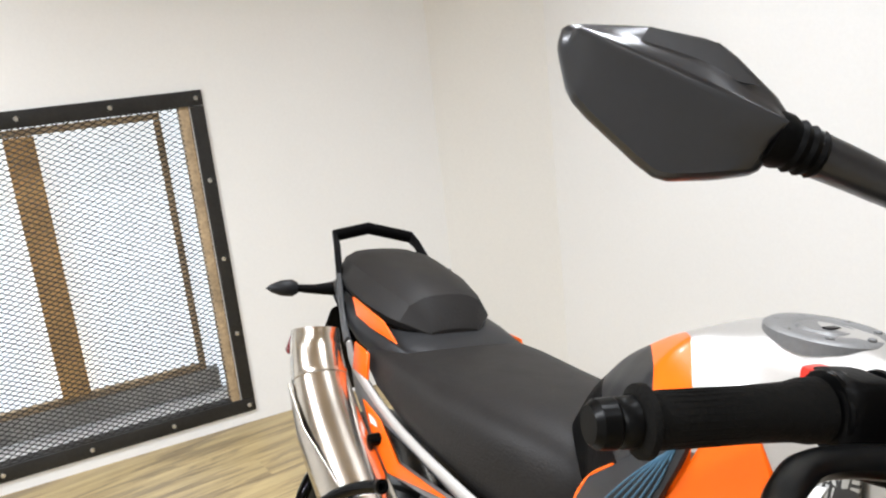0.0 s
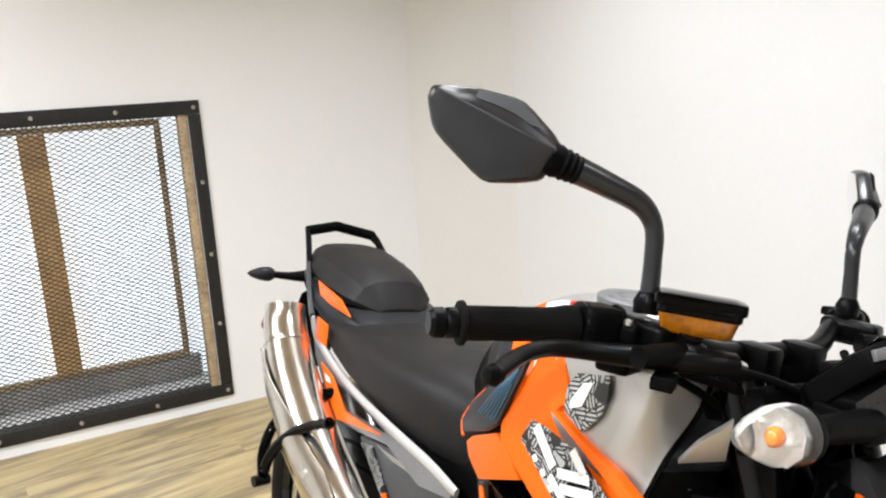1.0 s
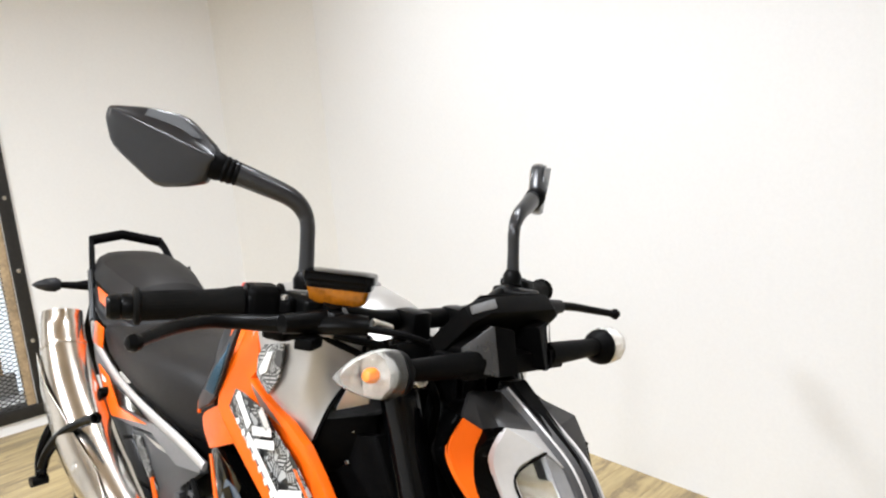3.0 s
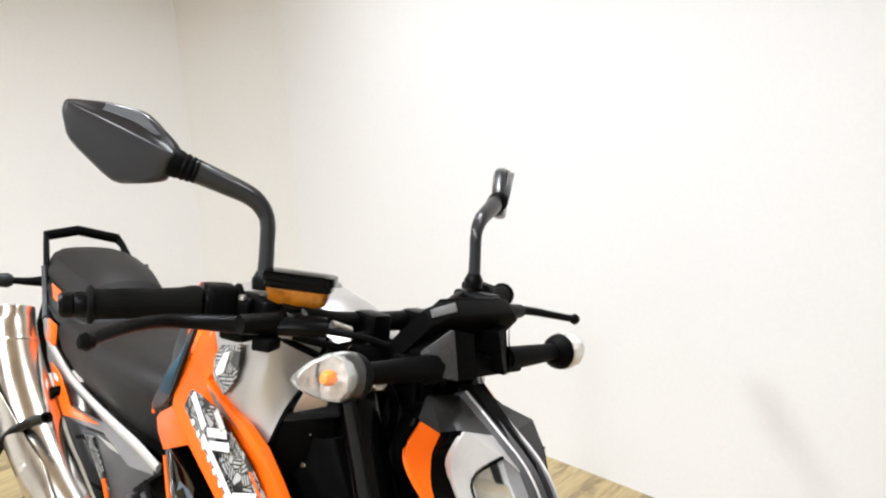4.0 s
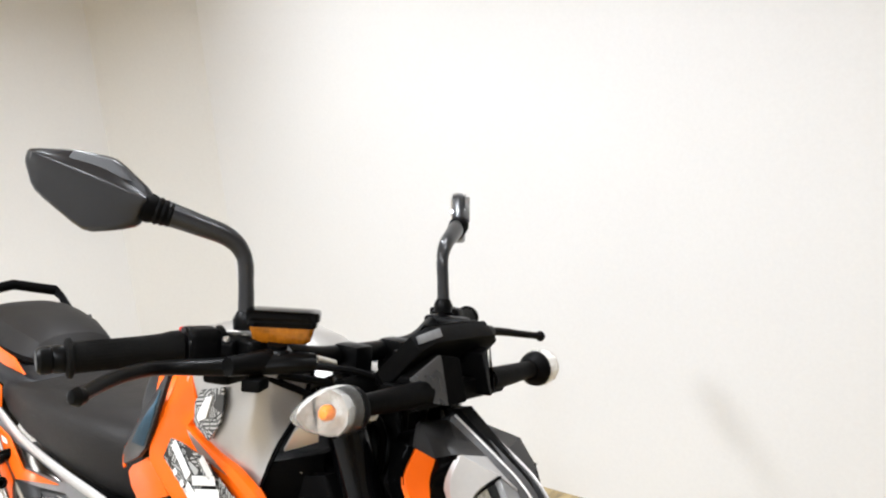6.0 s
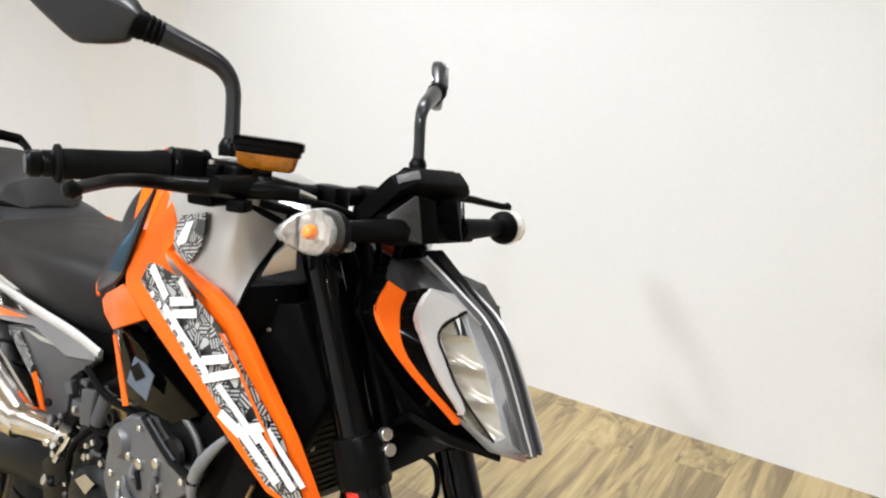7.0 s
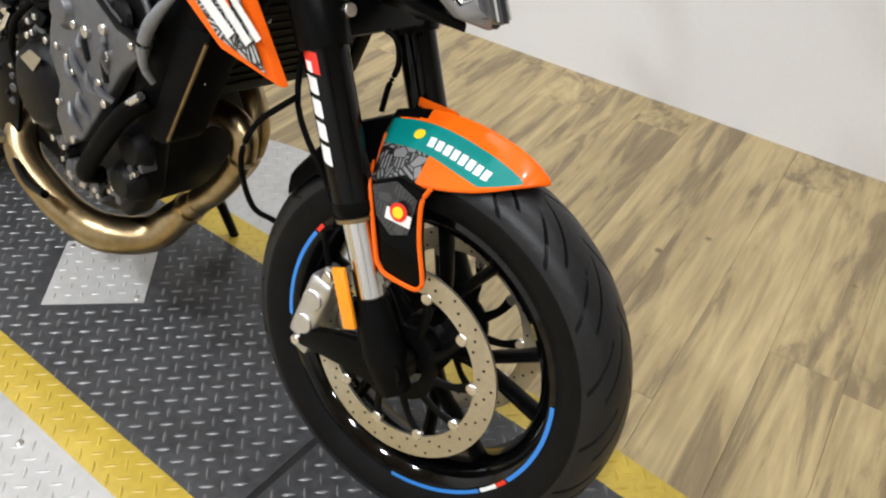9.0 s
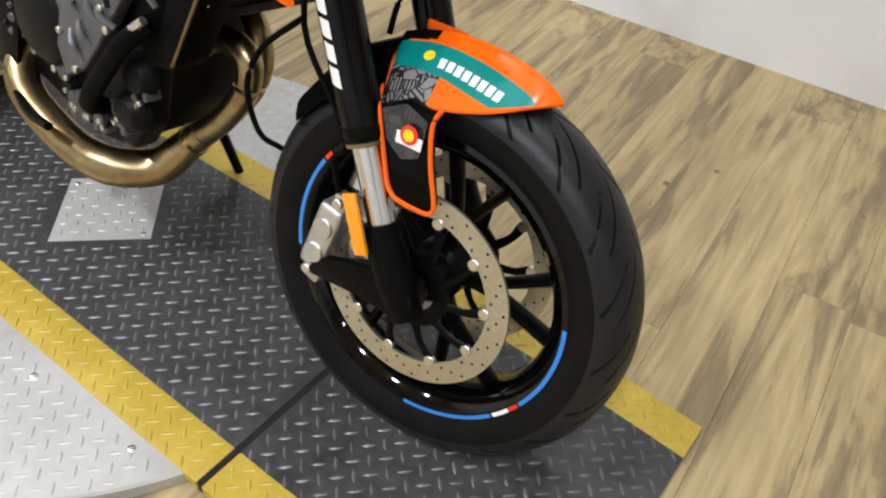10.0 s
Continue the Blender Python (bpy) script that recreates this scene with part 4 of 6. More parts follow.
    wi = [(-0.178, 0.073 * s, 0.935), (-0.168, 0.096 * s, 0.911), (-0.141, 0.104 * s, 0.866), (-0.085, 0.055 * s, 0.794)]
    so = [(-0.142, 0.074 * s, 0.949), (-0.145, 0.088 * s, 0.919), (-0.136, 0.088 * s, 0.892), (-0.109, 0.077 * s, 0.843), (-0.080, 0.059 * s, 0.804)]
    si = [(-0.108, 0.045 * s, 0.927), (-0.124, 0.071 * s, 0.904), (-0.110, 0.068 * s, 0.870), (-0.096, 0.063 * s, 0.842), (-0.080, 0.057 * s, 0.810)]
    ll = [(-0.109, 0.046 * s, 0.924), (-0.125, 0.073 * s, 0.899), (-0.111, 0.070 * s, 0.867), (-0.089, 0.060 * s, 0.827), (-0.048, 0.035 * s, 0.774)]
    lr = [(-0.108, 0.045 * s, 0.924), (-0.094, 0.040 * s, 0.895), (-0.074, 0.032 * s, 0.858), (-0.057, 0.026 * s, 0.821), (-0.038, 0.020 * s, 0.783)]
    rl = [(-0.198, 0.024 * s, 0.971), (-0.139, 0.024 * s, 0.938), (-0.093, 0.024 * s, 0.909), (-0.057, 0.024 * s, 0.862), (-0.007, 0.024 * s, 0.769)]
    rr = [(-0.197, 0.006 * s, 0.981), (-0.137, 0.006 * s, 0.944), (-0.086, 0.006 * s, 0.908), (-0.052, 0.006 * s, 0.859), (-0.003, 0.006 * s, 0.763)]

    if s > 0:
        # the mask is turned with the bars: its far half falls away
        wo, wi, so, si, ll, lr = ([(x - 0.18 * max(0, y - 0.02), y, z - 0.16 * max(0, y - 0.02)) for x, y, z in pts] for pts in (wo, wi, so, si, ll, lr))

    def moved(pts, dx, dz=0.0):
        return [(x + dx, y, z + dz) for x, y, z in pts]

    def curved(pts):
        return spline(pts, 5)

    part("orange_wing", strip(B(), curved(wo), curved(wi), (-0.006, 0, -0.003)), ORANGE, head, "glossy orange wing edge", True)
    se = [so[0], tuple((Vector(so[1]) + Vector(so[2])) / 2), so[3], so[4]]
    part("black_cheek", strip(B(), curved(moved(wi, -0.003)), curved(moved(se, -0.004)), (-0.012, 0, -0.004)), GLOSSBLACK, head, "", True)
    part("outer_fairing", strip(B(), curved([(-0.232, 0.085 * s, 0.950), (-0.212, 0.113 * s, 0.898), (-0.165, 0.085 * s, 0.826), (-0.115, 0.060 * s, 0.780)]), curved(moved(wo, -0.003)), (-0.004, -0.004 * s, 0)), GLOSSBLACK, head, "", True)
    part("silver_mask", strip(B(), curved(so), curved(si), (-0.008, 0, -0.003)), SILVERMASK, head, "silver painted mask panel", True)
    part("mask_brow", strip(B(), [so[0], ((so[0][0] + rl[1][0]) / 2, (so[0][1] + rl[1][1]) / 2, (so[0][2] + rl[1][2]) / 2), rl[1]], [si[0], si[0], rl[2]], (-0.008, 0, -0.003)), SILVERMASK if s < 0 else MASKTOP, head, "", True)
    part("lens", strip(B(), curved(moved(ll, 0.003)), curved(moved(lr, 0.003)), (-0.002, 0, 0)), CLEAR, head, "clear headlight lens", True).visible_shadow = False
    part("lens_rim", sweep(B(), curved(moved(lr[:1] + ll, 0.002)), 0.0017, 6, 1), GLOSSBLACK, head, "", True)
    bowl = part("reflector_bowl", strip(B(), curved(moved(ll, -0.024)), curved(moved(lr, -0.024)), (-0.006, 0, 0)), LENSBOWL, head, "chrome reflector", True)
    for lo, hi in ((0.0, 0.36), (0.36, 0.70), (0.70, 1.0)):
        # shallow moulded bowl
        b = B()
        grid = []
        ca, cb = curved(ll[1:]), curved(lr[1:])
        for i in range(9):
            f = (lo + (hi - lo) * i / 8) * (len(ca) - 1)
            k, g = min(int(f), len(ca) - 2), f - min(int(f), len(ca) - 2)
            pa, qa = ca[k].lerp(ca[k + 1], g), cb[k].lerp(cb[k + 1], g)
            grid.append([b.verts.new(pa.lerp(qa, j / 6) + Vector((-0.002 - 0.016 * (math.sin(math.pi * i / 8) * math.sin(math.pi * j / 6)) ** 0.6, 0, 0))) for j in range(7)])
        skin(b, grid, False, False)
        part("reflector_cell", b, LENSBOWL, bowl, "", True)
    part("light_bar", strip(B(), curved(moved(lr, 0.001)), curved(moved([rl[2], rl[2], rl[3], rl[3], rl[4]], -0.003)), (-0.008, 0, -0.002)), MILKY, head, "pale clear light bar", True)
    part("lens_chin", prism(B(), [(-0.086, 0.060 * s, 0.800), ll[4], lr[4], rl[4], (-0.012, 0.006 * s, 0.752), (-0.046, 0.026 * s, 0.758)], (-0.010, 0, -0.002), 0.0015), MILKY, head, "", True)
    part("mask_rib", strip(B(), curved(rl), curved(moved(rr, 0.004)), (-0.014, 0, -0.004)), DARKRIB, head, "grey centre rib", True)
    part("rib_line", sweep(B(), curved(moved([tuple(Vector(p).lerp(Vector(q), 0.45)) for p, q in zip(rl, rr)], 0.003)), 0.0014, 6, 1), SILVERMASK, head, "", True)
    part("top_panel", prism(B(), [wo[0], wi[0], so[1], so[0], rl[1], rl[0], (-0.215, 0.060 * s, 0.972 if s < 0 else 0.954)], (-0.006, 0, -0.006)), MASKTOP, head, "dark grey top panel", True, sharp=75)
part("centre_spine", strip(B(), [(-0.190, -0.013, 0.984), (-0.094, -0.011, 0.914), (-0.057, -0.009, 0.850), (-0.020, -0.005, 0.758)], [(-0.190, 0.013, 0.984), (-0.094, 0.011, 0.914), (-0.057, 0.009, 0.850), (-0.020, 0.005, 0.758)], (-0.02, 0, -0.004)), BLACK, head, "", True)
part("lower_bracket", prism(B(), [(-0.150, -0.070, 0.790), (-0.105, -0.045, 0.765), (-0.050, 0, 0.748), (-0.105, 0.045, 0.765), (-0.150, 0.070, 0.790), (-0.190, 0.05, 0.76), (-0.190, -0.05, 0.76)], (0, 0, -0.012), 0.003), SATIN, head, "", True)

# instrument display and its cowl
dash = new("dashboard")
dash.parent = moto
tagged(dash, "black tablet dashboard over the headlight")
b = prism(B(), [(-0.214, -0.058, 1.088), (-0.214, 0.066, 1.088), (-0.222, 0.086, 1.076), (-0.268, 0.088, 1.026), (-0.282, 0.072, 1.010), (-0.282, -0.072, 1.010), (-0.268, -0.088, 1.026), (-0.222, -0.082, 1.076)], (0.019, 0, -0.017), 0.004)
part("casing", b, BLACK, dash, "", True)
part("bezel", prism(B(), [(-0.219, -0.056, 1.0865), (-0.219, 0.060, 1.0865), (-0.272, 0.074, 1.0245), (-0.272, -0.074, 1.0245)], (-0.0016, 0, 0.0014), 0.0006), GLOSSBLACK, dash, "dark glossy screen", True)
# Pale plate on the casing's edge: its highlight given as colour.
part("edge_light", prism(B(), [(-0.2110, -0.078, 1.0780), (-0.2010, -0.050, 1.0870), (-0.1955, -0.050, 1.0770), (-0.2055, -0.079, 1.0690)], (-0.004, 0, -0.002), 0.0006), CAPGREY, dash, "", True)
for s in (-1, 1):
    part("cowl_pod", prism(B(), [(-0.186, 0.024 * s, 1.050), (-0.196, 0.052 * s, 1.055), (-0.214, 0.082 * s, 1.026), (-0.206, 0.080 * s, 1.000), (-0.182, 0.050 * s, 0.994), (-0.170, 0.026 * s, 0.998)], (-0.060, 0, -0.004), 0.003), BLACK, dash, "", True)
    # Facets get a lighter, glossier copy of the pod's black for their sheen.
    part("pod_facet", prism(B(), [(-0.1935, 0.054 * s, 1.0545), (-0.212, 0.083 * s, 1.026), (-0.204, 0.081 * s, 1.001), (-0.180, 0.051 * s, 0.996)], (-0.003, 0.0025 * s, 0)), PODSHEEN, dash, "", True)
part("cowl_base", box(B(), (-0.222, 0, 1.004), (0.060, 0.19, 0.026), 0.006), BLACK, dash, "", True)
part("cowl_back", box(B(), (-0.250, 0, 1.025), (0.050, 0.10, 0.050), 0.006), BLACK, dash, "", True)

# indicators
for s in (-1, 1):
    ind = new("turn_signal")
    ind.parent = moto
    tagged(ind, "clear turn signal with amber bulb on a black stalk")
    part("stalk", sweep(B(), [(-0.205, 0.070 * s, 1.008), (-0.204, 0.120 * s, 1.009), (-0.205, 0.185 * s, 1.010)], [0.016, 0.0145, 0.012], 14, 4), BLACK, ind, "", True)
    part("socket", lathe(B(), [(0, 0), (0.014, 0.0), (0.024, 0.010), (0.0255, 0.018), (0.022, 0.019), (0, 0.017)], (-0.205, 0.180 * s, 1.009), (0, s, 0), 24), BLACK, ind, "", True)
    part("lens", lathe(B(), [(0.0258, 0), (0.0272, 0.012), (0.0250, 0.030), (0.0180, 0.050), (0.0080, 0.068), (0, 0.076)], (-0.205, 0.198 * s, 1.009), (-0.15, s, 0), 28), CRYSTAL, ind, "clear faceted lens with amber bulb", True).visible_shadow = False
    part("bowl", lathe(B(), [(0.0, 0.004), (0.012, 0.007), (0.021, 0.017), (0.0245, 0.030)], (-0.205, 0.195 * s, 1.009), (0, s, 0), 9), PALECHROME, ind, "", True)
    half = (90, 270) if s > 0 else (-90, 90)
    part("inner_reflector", lathe(B(), [(0.0225, 0.004), (0.0235, 0.012), (0.0215, 0.028), (0.0155, 0.046), (0.0070, 0.060), (0.0, 0.066)], (-0.2065, 0.198 * s, 1.009), (-0.15, s, 0), 7, half), PALECHROME, ind, "faceted chrome reflector", True, sharp=12)
    part("bulb", lathe(B(), [(0.005, 0), (0.0075, 0.005), (0.0075, 0.013), (0.005, 0.019), (0, 0.0215)], (-0.2085, 0.222 * s, 1.009), (0.3, s, 0.1), 16), AMBER, ind, "amber bulb", True)

# handlebar with its controls
bar = new("handlebar")
bar.parent = moto
tagged(bar, "black tapered handlebar with grips and levers")
part("tube", sweep(B(), [(-0.462, -0.395, 1.042), (-0.425, -0.30, 1.049), (-0.395, -0.20, 1.056), (-0.368, -0.12, 1.036), (-0.362, -0.06, 1.030), (-0.362, 0.06, 1.030), (-0.368, 0.12, 1.036), (-0.395, 0.20, 1.056), (-0.425, 0.30, 1.049), (-0.462, 0.395, 1.042)], [0.011, 0.011, 0.011, 0.0135, 0.014, 0.014, 0.0135, 0.011, 0.011, 0.011], 16, 6), SATIN, bar, "", True)
for s in (-1, 1):
    e0, e1 = Vector((-0.4635, 0.400 * s, 1.0418)), Vector((-0.4125, 0.262 * s, 1.0515))
    d = (e1 - e0).normalized()
    grip = part("grip", lathe(B(), [(0.0, 0.024), (0.017, 0.024), (0.0215, 0.026), (0.022, 0.030), (0.0172, 0.033), (0.0165, 0.06), (0.0172, 0.10), (0.0180, 0.125), (0.020, 0.135), (0.020, 0.146), (0, 0.146)], e0, d, 28), GRIP, bar, "black rubber grip", True)
    b = B()
    for i in range(26):
        a = 2 * math.pi * i / 26
        u = d.cross(Vector((0, 0, 1))).normalized()
        w = u.cross(d)
        o = (u * math.cos(a) + w * math.sin(a)) * 0.0168
        sweep(b, [e0 + d * 0.040 + o, e0 + d * 0.120 + o], 0.00035, 4, 1)
    part("grip_ribs", b, GRIP, grip, "", True)
    part("bar_end", lathe(B(), [(0, -0.004), (0.011, -0.004), (0.0145, 0.0), (0.0150, 0.010), (0.0135, 0.012), (0.0150, 0.014), (0.0150, 0.023), (0, 0.023)], e0, d, 24), SATIN, bar, "", True)
    # switch housing
    c = e0 + d * 0.168
    part("switch_housing", box(B(), (c.x + 0.002, c.y, c.z - 0.001), (0.046, 0.040, 0.046), 0.010, (0, 0, math.degrees(math.atan2(d.y, d.x)) - 90 * s * -1), 3), BLACK, bar, "", True)
    for j, w in enumerate((0.150, 0.158, 0.190)):
        part("housing_ring", lathe(B(), [(0.010, 0), (0.0235 - 0.001 * j, 0), (0.0245 - 0.001 * j, 0.002), (0.0235 - 0.001 * j, 0.005), (0.010, 0.005)], e0 + d * w, d, 24), SATIN, bar, "", True)
    part("switch_button", box(B(), (c.x - 0.022, c.y, c.z + 0.014), (0.012, 0.022, 0.012), 0.003), RED if s < 0 else BLACK, bar, "", True)
    # perch and lever
    k = e0 + d * 0.214
    part("lever_perch", box(B(), (k.x + 0.018, k.y, k.z - 0.004), (0.070, 0.036, 0.030), 0.008, (0, 0, 10 * s), 3), SATIN, bar, "", True)
    part("master_cylinder", sweep(B(), [(k.x + 0.045, k.y + 0.030 * -s, k.z - 0.012), (k.x + 0.062, k.y + 0.0, k.z - 0.013), (k.x + 0.060, k.y + 0.062 * s, k.z - 0.014)], [0.013, 0.015, 0.011], 14, 4), SATIN, bar, "", True)
    lv = [(-0.292, 0.168 * s, 1.042), (-0.305, 0.188 * s, 1.042), (-0.330, 0.215 * s, 1.039), (-0.358, 0.250 * s, 1.036), (-0.377, 0.288 * s, 1.0365), (-0.380, 0.325 * s, 1.038), (-0.369, 0.362 * s, 1.0375), (-0.356, 0.390 * s, 1.035), (-0.331, 0.430 * s, 1.032)]
    if s > 0:
        lv = [(x, y, z - 0.010 * (abs(y) - 0.15) / 0.28) for x, y, z in lv]
    lever = part("lever", sweep(B(), lv, [0.014, 0.0150, 0.0145, 0.0125, 0.0105, 0.0092, 0.0085, 0.0078, 0.0072], 12, 6, (1.15, 0.85)), SATIN, bar, "black brake lever" if s < 0 else "black clutch lever", True)
    part("lever_ball", lathe(B(), [(0, -0.010), (0.007, -0.007), (0.0098, 0), (0.007, 0.007), (0, 0.010)], lv[-1], (0, 1, 0), 16), SATIN, lever, "", True)
for z, w in ((1.022, 0.050), (1.052, 0.036)):
    part("switch_lobe", box(B(), (-0.385, -0.218, z), (0.036, w, 0.022), 0.007, (0, 0, 18), 3), BLACK, bar, "", True)
for y in (-0.232, -0.205):
    part("clamp_bolt", cyl(B(), (-0.372, y, 1.061), (0, 0, 1), 0.0045, 0.006, 10), BOLT, bar, "", True)
part("lever_pivot", lathe(B(), [(0, 0.008), (0.010, 0.007), (0.013, 0.002), (0.013, -0.018), (0, -0.018)], (-0.318, -0.196, 1.049), (0, 0, 1), 18), SATIN, bar, "", True)
part("brake_light_switch", box(B(), (-0.322, -0.228, 1.020), (0.022, 0.034, 0.014), 0.003, (0, 0, 30)), BLACK, bar, "", True)
part("adjuster", cyl(B(), (-0.330, -0.128, 1.036), (0.2, 1, -0.3), 0.006, 0.030, 12), BOLT, bar, "", True)
RES = [Vector(p) for p in ((-0.350, -0.228, 0), (-0.282, -0.172, 0), (-0.312, -0.138, 0), (-0.380, -0.194, 0))]
RESC = sum(RES, Vector()) / 4


def res_ring(b, k, z, n=6):
    """A rounded quadrilateral at height z, shrunk by k."""
    out = []
    for i in range(4):
        p, a, c = RES[i], RES[i - 1], RES[(i + 1) % 4]
        for j in range(n):
            t = j / (n - 1)
            q = (p + (a - p).normalized() * 0.010).lerp(p, t).lerp(p.lerp(p + (c - p).normalized() * 0.010, t), t)
            out.append(b.verts.new(RESC + (q - RESC) * k + Vector((0, 0, z))))
    return out


b = B()
skin(b, [res_ring(b, k, z) for k, z in ((0.66, 1.063), (0.76, 1.066), (0.90, 1.089), (0.90, 1.092))])
res = part("fluid_reservoir", b, FLUID, bar, "amber brake fluid reservoir", True)
b = B()
skin(b, [res_ring(b, k, z) for k, z in ((0.95, 1.0890), (0.98, 1.090), (0.98, 1.0975), (0.955, 1.100), (0.85, 1.101))])
part("reservoir_cap", b, GLOSSBLACK, res, "black cap", True)
b = B()
skin(b, [res_ring(b, k, z) for k, z in ((0.875, 1.0815), (0.908, 1.0825), (0.908, 1.0905), (0.89, 1.091))])
part("reservoir_collar", b, GLOSSBLACK, res, "", True)
part("reservoir_post", sweep(B(), [(-0.335, -0.190, 1.035), (-0.325, -0.195, 1.064)], 0.012, 12, 2), SATIN, res, "", True)
for s in (-1, 1):
    part("bar_clamp", box(B(), (-0.345, 0.045 * s, 1.022), (0.045, 0.034, 0.050), 0.008), SATIN, bar, "", True)
for i, pts in enumerate((
        [(-0.345, -0.150, 1.030), (-0.290, -0.09, 1.022), (-0.270, -0.03, 0.99), (-0.285, 0.0, 0.93)],
        [(-0.350, -0.170, 1.020), (-0.300, -0.10, 1.000), (-0.285, -0.05, 0.95), (-0.30, -0.03, 0.88)],
        [(-0.370, -0.215, 1.030), (-0.330, -0.12, 0.985), (-0.330, -0.07, 0.93), (-0.36, -0.05, 0.86)],
        [(-0.350, 0.150, 1.030), (-0.300, 0.09, 1.010), (-0.280, 0.04, 0.97), (-0.29, 0.02, 0.90)])):
    part("control_cable", sweep(B(), pts, 0.0045 + 0.001 * (i % 2), 8, 6), BLACK, bar, "", True)

# mirrors
for s in (-1, 1):
    mir = new("mirror")
    mir.parent = moto
    tagged(mir, "dark angular rear view mirror on a bent stem")
    part("mirror_base", lathe(B(), [(0, 0), (0.014, 0), (0.015, 0.012), (0.010, 0.022), (0, 0.022)], (-0.379, 0.199 * s, 1.072), (-0.05, 0, 1), 18), SATIN, mir, "", True)
    part("stem", sweep(B(), [(-0.379, 0.199 * s, 1.088), (-0.383, 0.198 * s, 1.125), (-0.388, 0.199 * s, 1.158), (-0.398, 0.214 * s, 1.180), (-0.418, 0.245 * s, 1.194), (-0.440, 0.276 * s, 1.206)], [0.0098, 0.0092, 0.0096, 0.0115, 0.0130, 0.0145], 16, 6), MIRRORSHELL, mir, "", True)
    dd = Vector((-0.46, 0.64 * s, 0.22)).normalized()
    part("boot", lathe(B(), [(0, 0), (0.0130, 0), (0.0150, 0.003), (0.0138, 0.006), (0.0160, 0.010), (0.0146, 0.013), (0.0168, 0.017), (0.0152, 0.020), (0.0172, 0.025), (0.0170, 0.034), (0, 0.034)], (-0.4335, 0.268 * s, 1.2025), dd, 22), BLACK, mir, "ribbed rubber boot", True)
    nn = Vector((0.72, 0.684 * s, 0.116)).normalized()
    out = [(-0.543, 0.382, 1.268), (-0.544, 0.385, 1.254), (-0.534, 0.380, 1.223), (-0.492, 0.343, 1.180), (-0.470, 0.318, 1.184), (-0.453, 0.300, 1.190), (-0.445, 0.287, 1.226), (-0.479, 0.315, 1.264), (-0.510, 0.347, 1.270)]
    out = [Vector((x, y * s, z)) for x, y, z in out]
    cen = sum(out, Vector()) / len(out)
    edge = []
    for i, p in enumerate(out):
        pa, pb = p.lerp(out[i - 1], 0.22), p.lerp(out[(i + 1) % len(out)], 0.22)
        edge += [pa, pa.lerp(p, 0.5).lerp(p.lerp(pb, 0.5), 0.5), pb]
    # two facets that meet in a crest from the tip to the boot
    crest_a, crest_b = out[0].lerp(out[5], 0.07), out[6].lerp(out[5], 0.22)
    crest = crest_b - crest_a

    def to_crest(p):
        t = min(1.0, max(0.0, (p - crest_a).dot(crest) / crest.length_squared))
        return crest_a + crest * t

    b = B()
    rings = []
    for off, k in ((-0.0125, 0.95), (-0.0115, 1.0), (-0.006, 1.03), (0.0, 1.03), (0.004, 1.0), (0.0065, 0.95)):
        rings.append([b.verts.new(cen + (p - cen) * k + nn * off) for p in edge])
    for k, off in ((0.30, 0.0085), (0.60, 0.0125), (0.90, 0.0165), (0.97, 0.0170)):
        rings.append([b.verts.new((cen + (p - cen) * 0.95).lerp(to_crest(p), k) + nn * off) for p in edge])
    skin(b, rings)
    part("shell", b, MIRRORSHELL, mir, "dark grey mirror shell", True, sharp=28)
    b = B()
    fac = [cen + (p - cen) * 0.92 - nn * 0.0130 for p in edge]
    prism(b, fac, -nn * 0.001)
    part("mirror_glass", b, MIRRORGLASS, mir, "mirror glass", True)
    q = [out[8].lerp(cen, 0.05), out[7].lerp(cen, 0.08), out[6].lerp(out[7], 0.35).lerp(cen, 0.10), to_crest(out[7]).lerp(out[7], 0.22), to_crest(out[8]).lerp(out[8], 0.30)]
    part("shell_accent", prism(B(), [v + nn * 0.0095 for v in q], nn * 0.0015), MIRRORSHELL, mir, "raised inset in the upper facet", True)

    if s > 0:
        hinge = STEER @ Vector((-0.385, 0.205, 1.09))
        for o in mir.children:
            o.data.transform(Matrix.Translation(hinge) @ Matrix.Rotation(radians(-10), 4, "Z") @ Matrix.Translation(-hinge))

# tank, shrouds, seat, tail: body parts
TANK = [(-0.318, 0.87, 0.942, 0.090, 0.905), (-0.326, 0.85, 0.950, 0.150, 0.905), (-0.340, 0.83, 0.960, 0.188, 0.905), (-0.365, 0.81, 0.973, 0.197, 0.905), (-0.40, 0.80, 1.006, 0.194, 0.905), (-0.43, 0.795, 1.024, 0.196, 0.90), (-0.47, 0.79, 1.044, 0.195, 0.90), (-0.525, 0.78, 1.053, 0.199, 0.89), (-0.58, 0.78, 1.053, 0.199, 0.89), (-0.64, 0.78, 1.042, 0.186, 0.88), (-0.71, 0.77, 1.012, 0.146, 0.87), (-0.77, 0.77, 0.978, 0.108, 0.86), (-0.82, 0.77, 0.932, 0.085, 0.84), (-0.86, 0.77, 0.875, 0.064, 0.82), (-0.875, 0.77, 0.84, 0.06, 0.81)]


def loft_zones(rows, power, n, m, zone, cuts):
    """A loft in fine quads, sorted into separate skins by zone(x, y, z)."""
    cols = list(zip(*sorted(rows)))
    xs = np.linspace(cols[0][0], cols[0][-1], m)
    # rounder spacing: a little smoothing of the row values
    vals = [np.interp(xs, cols[0], c) for c in cols[1:]]
    vals = [np.convolve(np.pad(v, 1, mode="edge"), np.ones(3) / 3, "valid") for v in vals]
    rings = []
    for i in range(m):
        lo, hi, hw, zm = (float(v[i]) for v in vals)
        ring = []
        for j in range(n):
            a = 2 * math.pi * j / n
            c, sn = math.cos(a), math.sin(a)
